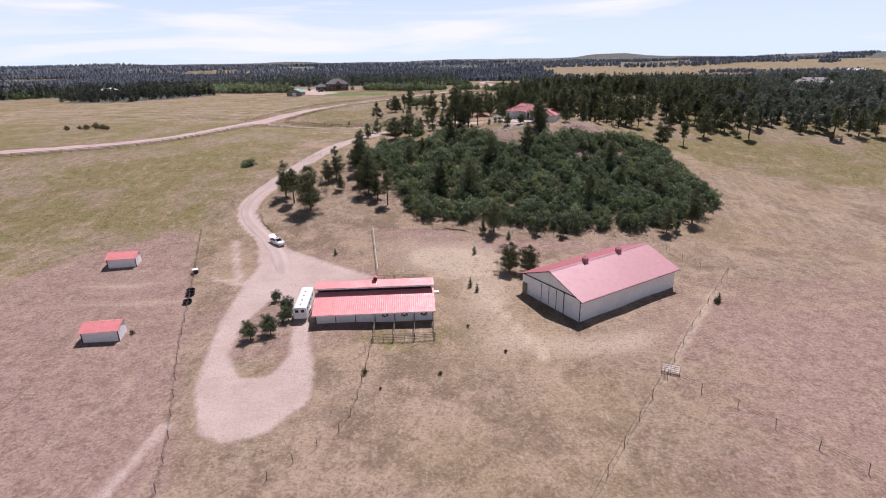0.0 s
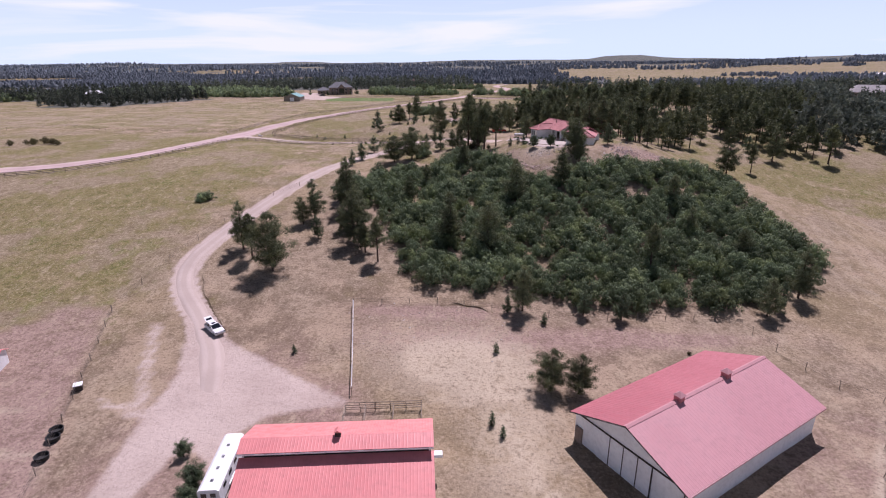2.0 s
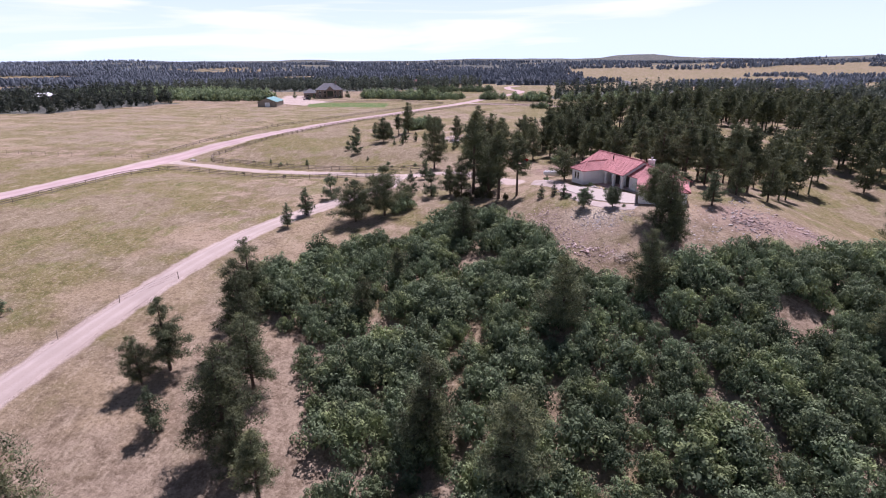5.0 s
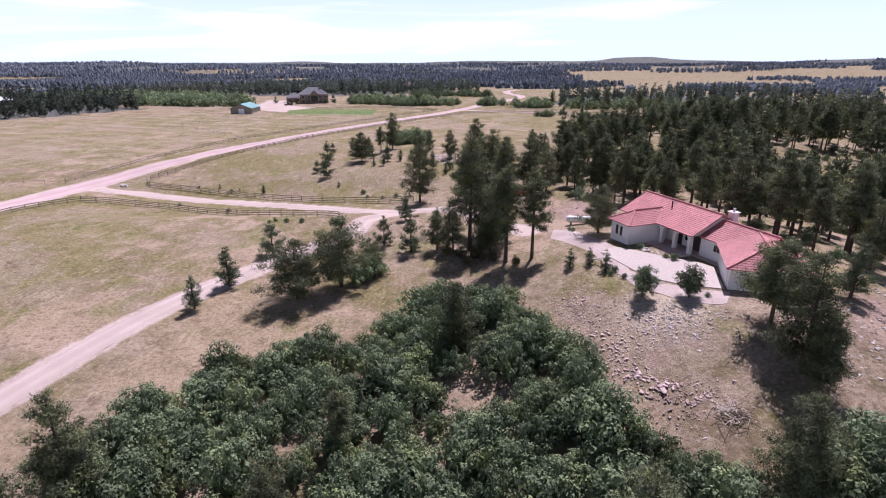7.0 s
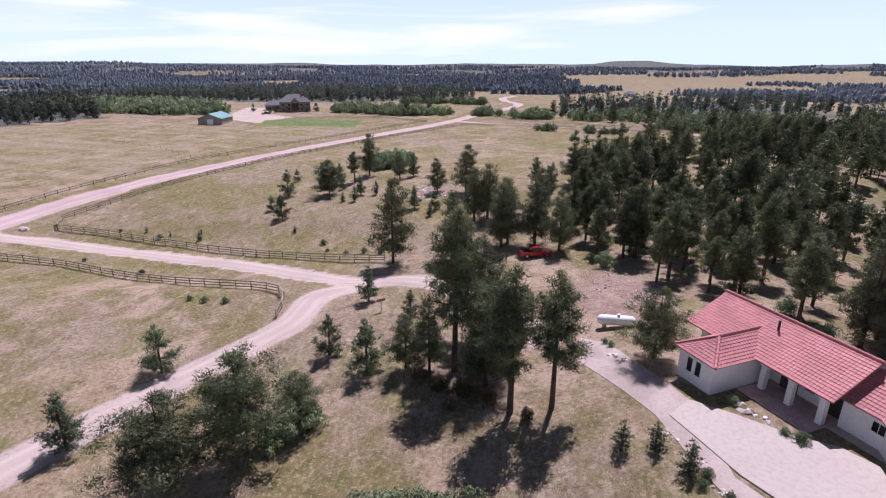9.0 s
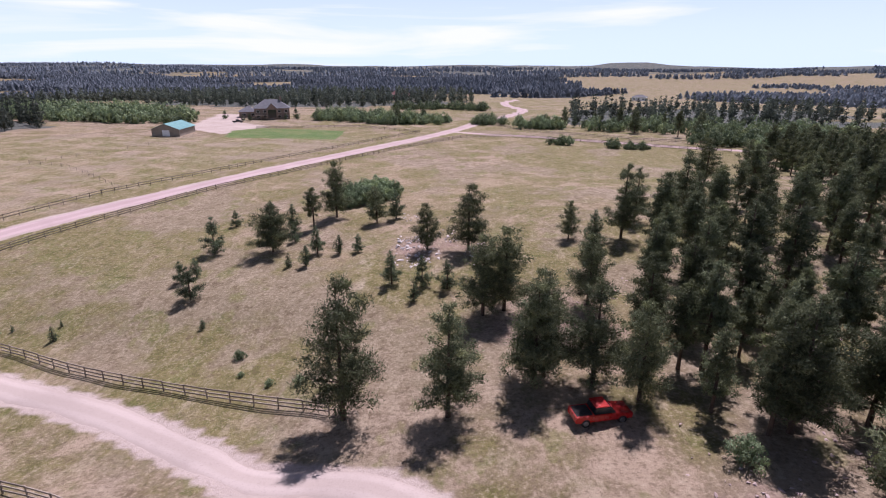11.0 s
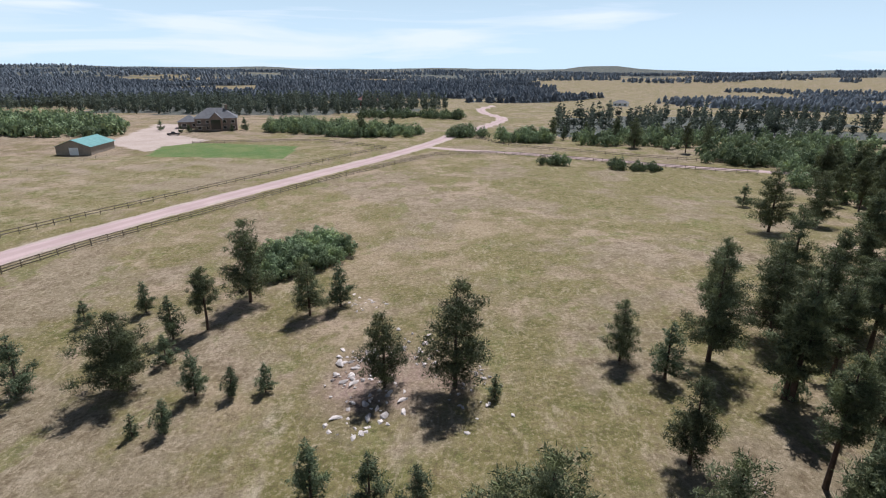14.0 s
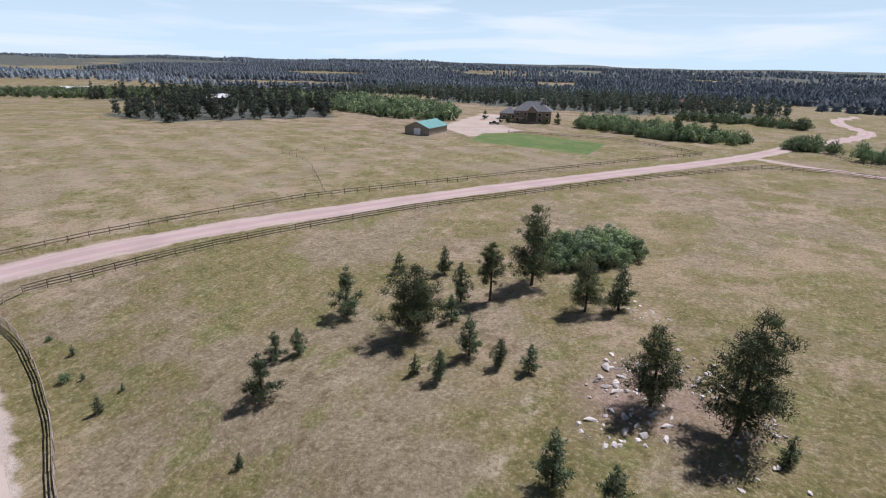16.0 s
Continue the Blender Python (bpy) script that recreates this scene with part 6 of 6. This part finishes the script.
def pens():
    turned = radians(4.0)
    ux, uy = math.cos(turned), math.sin(turned)
    def p(a, b):
        return (-22.6 + a * ux - b * uy, 80.95 + a * uy + b * ux)
    for a in (10.05, 13.35, 16.7, 19.95):
        fence([p(a, -0.3), p(a, -6.5)], "dark rail divider of the stall pens", 2.3, (0.4, 0.8, 1.2), THIN_POST, PANEL_RAIL, "stall pens", "divider_fence")
    for a, b in ((10.05, 13.35), (13.35, 16.7), (16.7, 19.95)):
        fence([p(a, -6.5), p(b, -6.5)], "front rail panel of a stall pen", 1.65, (0.35, 0.65, 0.95, 1.25), THIN_POST, PANEL_RAIL, "stall pens", "pen_fence")
    fence([p(9.2, 16), p(13.0, 16)], "rail corral panel behind the stable", 1.9, (0.35, 0.65, 0.95, 1.3), THIN_POST, PANEL_RAIL, "corral panels", "corral_fence")
    fence([p(13.0, 16), p(19.0, 16.2)], "rail corral panel behind the stable", 2.0, (0.35, 0.65, 0.95, 1.3), THIN_POST, PANEL_RAIL, "corral panels", "corral_fence")
    for a in (9.2, 11.8, 15.4, 19.0):
        fence([p(a, 16), p(a, 11)], "rail corral divider behind the stable", 2.5, (0.4, 0.8, 1.25), THIN_POST, PANEL_RAIL, "corral panels", "corral_fence")
    fence([p(9.9, -6.6), p(9.0, -9.3)], "loose pale pole leaning at the pen corner", 3, (0.9,), POLE_POST, PALE_RAIL, "stall pens", "pole_fence")


pens()


def gate(x, y, turn):
    e = thing("gate", at(x, y, turn), "pale pipe gate leaning on the wire fence", "gate")
    for h in (0.25, 0.55, 0.85, 1.15):
        part("bar", tube(bmesh.new(), (0, 0, h), (2.4, 0, h), 0.05, 0.05, 5), WHITE_METAL, e)
    for a in (0, 1.2, 2.4):
        part("upright", tube(bmesh.new(), (a, 0, -0.2), (a, 0, 1.25), 0.06, 0.06, 5), WHITE_METAL, e)
    return e


gate(30.6, 66.6, -24)


def feeder(x, y, kind):
    if kind == "tub":
        e = thing("water_tub", at(x, y), "round black rubber water tub on bare earth", "tub", "paddock tubs")
        bm = bmesh.new()
        n = 16
        rings = [[bm.verts.new((math.cos(6.283 * k / n) * r, math.sin(6.283 * k / n) * r, z)) for k in range(n)] for r, z in ((0.68, 0), (0.8, 0.6), (0.72, 0.6), (0.62, 0.15))]
        for p, q in zip(rings[:-1], rings[1:]):
            for k in range(n):
                bm.faces.new((p[k], p[(k + 1) % n], q[(k + 1) % n], q[k]))
        bm.faces.new(rings[-1])
        part("shell", bm, RUBBER, e)
    else:
        e = thing("hay_feeder", at(x, y, 30), "dark hay feeder with a pale top beside the paddock fence", "feeder")
        part("box", boxed(-0.5, -0.5, 0, 0.5, 0.5, 0.8, bevel=0.05), DARK_TRIM, e)
        part("lid", boxed(-0.55, -0.55, 0.8, 0.55, 0.55, 0.9), WHITE_METAL, e, "pale lid")


feeder(-51.4, 100.2, "box")
feeder(-48.4, 91.0, "tub")
feeder(-48.9, 92.3, "tub")
feeder(-47.6, 88.0, "tub")


def sign(x, y):
    e = thing("sign_post", at(x, y, 30), "small wooden sign post where the drive forks", "sign")
    part("post", tube(bmesh.new(), (0, 0, -0.3), (0, 0, 1.9), 0.06, 0.05, 6), PALE_WOOD, e)
    part("board", boxed(-0.6, -0.03, 1.4, 0.6, 0.03, 1.8, bevel=0.01), WOOD, e)


sign(-6.0, 231.7)


# ---- rocks ----
ROCKS = []
for s in range(6):
    bm = bmesh.new()
    rr = random.Random(70 + s)
    for _ in range(13):
        v = Vector((rr.gauss(0, 1), rr.gauss(0, 1), rr.gauss(0, 1))).normalized() * rr.uniform(0.38, 0.58)
        bm.verts.new((v.x, v.y * 0.8, max(-0.15, v.z * 0.6)))
    hull_out = bmesh.ops.convex_hull(bm, input=bm.verts[:])
    bmesh.ops.delete(bm, geom=[g for g in hull_out["geom_interior"] if isinstance(g, bmesh.types.BMVert)], context="VERTS")
    me = bpy.data.meshes.new("rock")
    bm.to_mesh(me)
    bm.free()
    ROCKS.append(me)
RED_ROCKS = [m.copy() for m in ROCKS]
for m in ROCKS:
    m.materials.append(STONE)
for m in RED_ROCKS:
    m.materials.append(RED_STONE)


def rock_rows(centres, count, spread, lo, hi, seed):
    rng = random.Random(seed)
    for i in range(count):
        cx, cy = centres[i % len(centres)]
        x, y = cx + rng.gauss(0, spread), cy + rng.gauss(0, spread)
        s = rng.uniform(lo, hi) * (1.6 if rng.random() < 0.12 else 1)
        yield i, at(x, y, rng.uniform(0, 360), -0.02) @ Matrix.Diagonal((s * rng.uniform(0.8, 1.5), s, s * rng.uniform(0.6, 1.0), 1))


def rocks(centres, count, spread, lo, hi, group, label, seed, kinds=None):
    for i, m in rock_rows(centres, count, spread, lo, hi, seed):
        ob = new("rock", (kinds or ROCKS)[i % 6])
        ob.matrix_basis = m
        tagged(ob, label, "rock", group)


def rubble(centres, count, spread, lo, hi, label, seed, kinds=None):
    """Too many small stones to count: one object."""
    bm = bmesh.new()
    for i, m in rock_rows(centres, count, spread, lo, hi, seed):
        k = len(bm.verts)
        bm.from_mesh((kinds or ROCKS)[i % 6])
        bm.verts.ensure_lookup_table()
        bmesh.ops.transform(bm, matrix=m, verts=bm.verts[k:])
    tagged(part("rubble", bm, STONE if kinds is None else RED_STONE, None), label, "rubble", kind="stuff")


rocks([(-5, 297.5), (-5.2, 293.5), (-2.6, 287.7), (-1.4, 291.5), (-3.6, 299)], 110, 1.3, 0.25, 0.85, "meadow outcrop", "pale limestone rock lying in dry grass", 1)
rocks([(2.1, 301), (8.1, 292.5), (7.2, 289.8), (-6.3, 313.6), (-5.5, 311), (3, 296)], 90, 1.4, 0.2, 0.7, "meadow outcrop", "pale limestone rock lying in dry grass", 2)
rocks([(20.2, 199.5), (21.0, 196.8), (22.6, 194.6), (19.4, 202.6), (21.6, 195.6)], 60, 0.35, 0.2, 0.42, "forecourt border stones", "pale border stone along the forecourt edge", 3)
rubble([(23.5, 187), (22, 185.5), (25, 188), (26.8, 187.2), (21.5, 189.5), (21, 187), (24, 185)], 700, 1.3, 0.08, 0.32, "pale broken rubble spread on bare earth", 4)
rocks([(19, 180.2), (18, 181.4), (20, 179.4)], 48, 0.7, 0.2, 0.6, "rubble heap below the house", "grey-red broken rock on bare earth", 5, RED_ROCKS)
rubble([(14.5, 193), (15.4, 190), (17, 186), (18, 183), (21, 178), (22.5, 177)], 800, 1.7, 0.1, 0.36, "reddish stony rubble on bare earth", 15, RED_ROCKS)
rubble([(42, 186), (46, 189), (38, 182), (50, 192), (44, 181), (36, 180)], 320, 2.4, 0.12, 0.45, "pale rubble scattered beside the garage", 6)
rubble([(46, 183.5), (50, 185), (54, 186), (57, 187), (43, 184), (48, 182)], 500, 1.5, 0.12, 0.5, "pinkish broken stone along the bare ridge", 18, RED_ROCKS)
rocks([(26.3, 206.0), (26.8, 205.2), (27.4, 204.2), (18.6, 215), (19.6, 213.6)], 22, 0.35, 0.3, 0.7, "bed stones", "pale stone edging the planting bed", 7)
rubble([(26, 240), (29, 236), (24, 233), (33, 243), (40, 262), (46, 276), (25, 275)], 320, 3.2, 0.15, 0.5, "pinkish stones on needle-strewn ground", 8, RED_ROCKS)
rubble([(-12, 118), (0, 119), (10, 117), (4, 121)], 110, 3.0, 0.12, 0.3, "small pale stones on the trampled bank", 16)
rocks([(-85.4, 271.6)], 1, 0.05, 2.2, 2.3, "roadside stones", "big pale flat stone where the drive meets the road", 9)


def brush_pile(x, y):
    rng = random.Random(4)
    bm = bmesh.new()
    for i in range(110):
        a, r = rng.uniform(0, 6.28), rng.uniform(0, 1.5) 
        px, py = math.cos(a) * r, math.sin(a) * r
        d, l = rng.uniform(0, 6.28), rng.uniform(0.5, 1.3)
        z = 0.75 * (1 - r / 1.7) * rng.random() + 0.05
        tube(bm, (px, py, z), (px + math.cos(d) * l, py + math.sin(d) * l, z + rng.uniform(-0.1, 0.2)), 0.035, 0.02, 3)
    ob = part("brush_pile", bm, PALE_WOOD, None)
    ob.matrix_basis = at(x, y)
    tagged(ob, "heap of dry grey branches on bare earth", "brush pile", kind="stuff")


brush_pile(24.2, 175.9)

# ---- bushes ----
BUSH = [leaf_mesh("bush", s, OAK, t) for s, t in OAK_SHAPES[:3]]
DRY = [leaf_mesh("bush", s, DRY_BUSH, t) for s, t in OAK_SHAPES[:3]]


def bush(x, y, s, label, dry=False, group="garden bushes"):
    ob = new("bush", (DRY if dry else BUSH)[int(abs(x * 3 + y)) % 3])
    ob.matrix_basis = at(x, y, x * 57 % 360, 0.02) @ Matrix.Diagonal((s, s, s, 1))
    return tagged(ob, label, "bush", group)


for x, y, s in ((19.8, 197.4, 0.5), (21.0, 196.2, 0.45), (25.9, 206.2, 0.6), (28.6, 201.6, 0.7), (27.9, 202.4, 0.5), (19.3, 217.2, 0.5), (19.0, 218.2, 0.45), (28.0, 190.6, 0.4), (20.4, 198.2, 0.6)):
    bush(x, y, s, "clipped green shrub beside the forecourt")
for x, y, s in ((-12.2, 66.3, 0.6), (-1.3, 66.0, 0.4), (-9.5, 62.5, 0.3), (49.0, 88.4, 0.8), (-52, 77.5, 0.5), (-30.6, 81.3, 0.7), (8.7, 72, 0.35), (3.2, 80, 0.35), (35.4, 112, 0.4)):
    bush(x, y, s, "dry olive-brown weed clump in the grass", True, "dry weeds")
for x, y, s in ((-161, 229, 1.5), (-157, 231.5, 1.2), (-153.5, 230.5, 1.7), (-150.5, 232.6, 1.9), (-147, 231.4, 1.6), (-144.2, 229.8, 1.3), (-155.5, 233.5, 1.1)):
    bush(x, y, s, "low brown heap of weeds and brush in the field", True, "field weeds")
for x, y, s in ((-64.0, 258.3, 0.5), (-49.5, 251.6, 0.7), (-67.0, 274.3, 0.5), (-57.0, 271.2, 0.8), (-28.0, 235.1, 0.7), (-31.1, 235.5, 0.7), (-33.5, 236.2, 0.6), (-12.8, 258.3, 0.8), (-16.1, 258.4, 0.6), (-19.9, 260.4, 0.5), (-9.5, 256.6, 0.6), (-21.5, 264.2, 0.9)):
    bush(x, y, s, "small green sapling beside the rail fence", False, "fence saplings")
for x, y, s in ((-10.6, 208.4, 2.3), (-12.2, 207.2, 1.8), (-9.4, 209.8, 1.6)):
    bush(x, y, s, "bright green scrub oak bush beside the broad pines", False, "oak bushes by the pines")
for x, y, s in ((43.6, 205.5, 1.3), (41.8, 211.5, 1.1), (40.0, 216.8, 1.4), (36.4, 222.6, 1.2), (46.5, 199.5, 1.2), (47.5, 206.5, 1.6), (44.5, 213.5, 1.4), (40.5, 224, 1.5), (51, 200.6, 1.4)):
    bush(x, y, s, "green scrub oak bush under the pines", False, "underwood")
for x, y, s in ((2.0, 213.5, 1.2), (4.4, 212.2, 1.4), (6.8, 210.6, 1.1), (0.0, 215.5, 1.3), (5.4, 215.4, 1.3), (9.8, 207.6, 0.9), (3.0, 210.4, 0.9)):
    bush(x, y, s, "dim olive shrub in the shade of the tall pines", True, "shrubs under the pines")
urng = random.Random(12)
for i in range(95):
    x, y = urng.uniform(24, 110), urng.uniform(238, 330)
    if inside(FOREST, x, y):
        bush(x, y, urng.uniform(0.7, 1.8), "green scrub oak bush under the pines", False, "underwood")


# ---- far buildings ----
def far_house(name, x, y, turn, w, d, h, roof_h, walls, roof_mat, label, windows=6, hip=True):
    e = thing(name, at(x, y, turn), label, "house")
    part("wall", boxed(0, 0, -1.5, w, d, h), walls, e)
    o = 0.6
    r0, r1 = (d / 2, w - d / 2) if hip and w > d else (0 - o, w + o)
    q = [(-o, -o, h), (w + o, -o, h), (w + o, d + o, h), (-o, d + o, h)]
    a, b = (r0, d / 2, h + roof_h), (r1, d / 2, h + roof_h)
    bm = bmesh.new()
    vs = [bm.verts.new(p) for p in q + [a, b]]
    for f in ((0, 1, 5, 4), (1, 2, 5), (2, 3, 4, 5), (3, 0, 4), (3, 2, 1, 0)):
        bm.faces.new([vs[i] for i in f])
    part("roof", bm, roof_mat, e)
    for i in range(windows):
        x0 = w * (i + 0.3) / windows
        for z in ((0.9,) if h < 4 else (0.8, 3.6)):
            win = part("window", boxed(x0, -0.06, z, x0 + w / windows * 0.45, 0.0, z + 1.5), STUCCO, e)
            part("pane", boxed(x0 + 0.1, -0.09, z + 0.1, x0 + w / windows * 0.45 - 0.1, -0.063, z + 1.4), GLASS, win)
    return e


def green_barn():
    e = thing("green_roofed_barn", at(-126, 437.5, 4), "low tan barn with a green metal roof and white door", "barn")
    w, d, h, r = 11.5, 17, 3.0, 5.2
    part("wall", prism(bmesh.new(), [(0, -1), (w, -1), (w, h), (w / 2, r), (0, h)], 0, d), TAN_WALL, e)
    for a, b, c, f in (((-0.5, d + 0.5, h - 0.1), (-0.5, -0.6, h - 0.1), (w / 2, -0.6, r + 0.15), (w / 2, d + 0.5, r + 0.15)), ((w + 0.5, -0.6, h - 0.1), (w + 0.5, d + 0.5, h - 0.1), (w / 2, d + 0.5, r + 0.15), (w / 2, -0.6, r + 0.15))):
        part("roof_slope", ribbed(bmesh.new(), a, b, c, f, 0.9), GREEN_METAL, e, "green metal roof slope")
    part("door", boxed(4.4, -0.08, 0, 7.4, -0.003, 2.6), WHITE_METAL, e, "white sliding door")
    return e


green_barn()


def grey_house():
    e = far_house("grey_roofed_house", -109, 513, 18, 19, 12, 6.0, 4.6, BROWN_WALL, GREY_ROOF, "large two-storey house with a grey hipped roof", 5)
    gab = prism(bmesh.new(), [(6.5, 0), (12.5, 0), (12.5, 5.6), (9.5, 8.6), (6.5, 5.6)], -2.5, 2.0)
    g = part("front_gable", gab, BROWN_WALL, e)
    part("gable_window", boxed(7.3, -2.58, 1.0, 11.7, -2.503, 5.4), GLASS, g, "tall dark gable windows")
    for s in (-1, 1):
        a = (9.5 + s * 3.5, -2.9, 5.4)
        if s > 0:
            part("gable_roof", slab(bmesh.new(), a, (a[0], 4, 5.4), (9.5, 4, 8.9), (9.5, -2.9, 8.9), 0.15), GREY_ROOF, g)
        else:
            part("gable_roof", slab(bmesh.new(), (a[0], 4, 5.4), a, (9.5, -2.9, 8.9), (9.5, 4, 8.9), 0.15), GREY_ROOF, g)
    part("deck", boxed(0.5, -3.2, 2.4, 6.3, 0, 2.6), WOOD, e, "timber deck")
    for x in (0.7, 3.4, 6.1):
        part("deck_post", boxed(x, -3.1, -1, x + 0.2, -2.9, 2.4), WOOD, e)
    part("chimney", boxed(14, 5, 6, 15.2, 6.2, 12), BROWN_WALL, e)
    far_house("grey_roofed_garage", -122, 524, 18, 10, 9, 3.2, 3.0, BROWN_WALL, GREY_ROOF, "garage with a grey hipped roof beside the large house", 2)


grey_house()
far_house("red_house", -60, 735, 4, 20, 11, 4.5, 3.6, RED_WALL, RED_WALL, "dark red far house among trees", 5)
far_house("pale_roofed_house", -292, 466, 40, 15, 9, 5.0, 2.4, BROWN_WALL, WHITE_METAL, "brown house with a pale roof behind a pine grove", 4)
far_house("long_far_barn", -600, 530, 40, 24, 10, 3.4, 2.4, WHITE_METAL, WHITE_METAL, "long pale barn far off on the plain", 4, False)
far_house("far_farmhouse", -560, 735, 30, 22, 12, 4.0, 3.0, BROWN_WALL, GREY_ROOF, "dark far farmhouse beside the forest", 4)
far_house("far_white_house", -345, 980, 10, 18, 10, 4, 2.6, WHITE_METAL, WHITE_METAL, "white far house before the forest", 4)
far_house("wood_house", 246, 398, -32, 27, 13, 5.4, 4.4, TAN_WALL, PALE_ROOF, "tan house among pines with a pale grey roof", 5)
far_house("far_white_barn", 925, 1296, -30, 34, 18, 5, 3.5, WHITE_METAL, WHITE_METAL, "white far barn on the open range", 4, False)
far_house("far_hut", 190, 800, -30, 14, 9, 3.6, 2.4, WHITE_METAL, GREY_ROOF, "small far house by the road", 3)
plant_pines([(-88, 521, 6.0), (-86, 517, 3.5), (-110, 508, 4.2), (-113, 506, 3.6), (-92, 514, 3.8), (-127, 516, 5)], "garden trees of the far house")
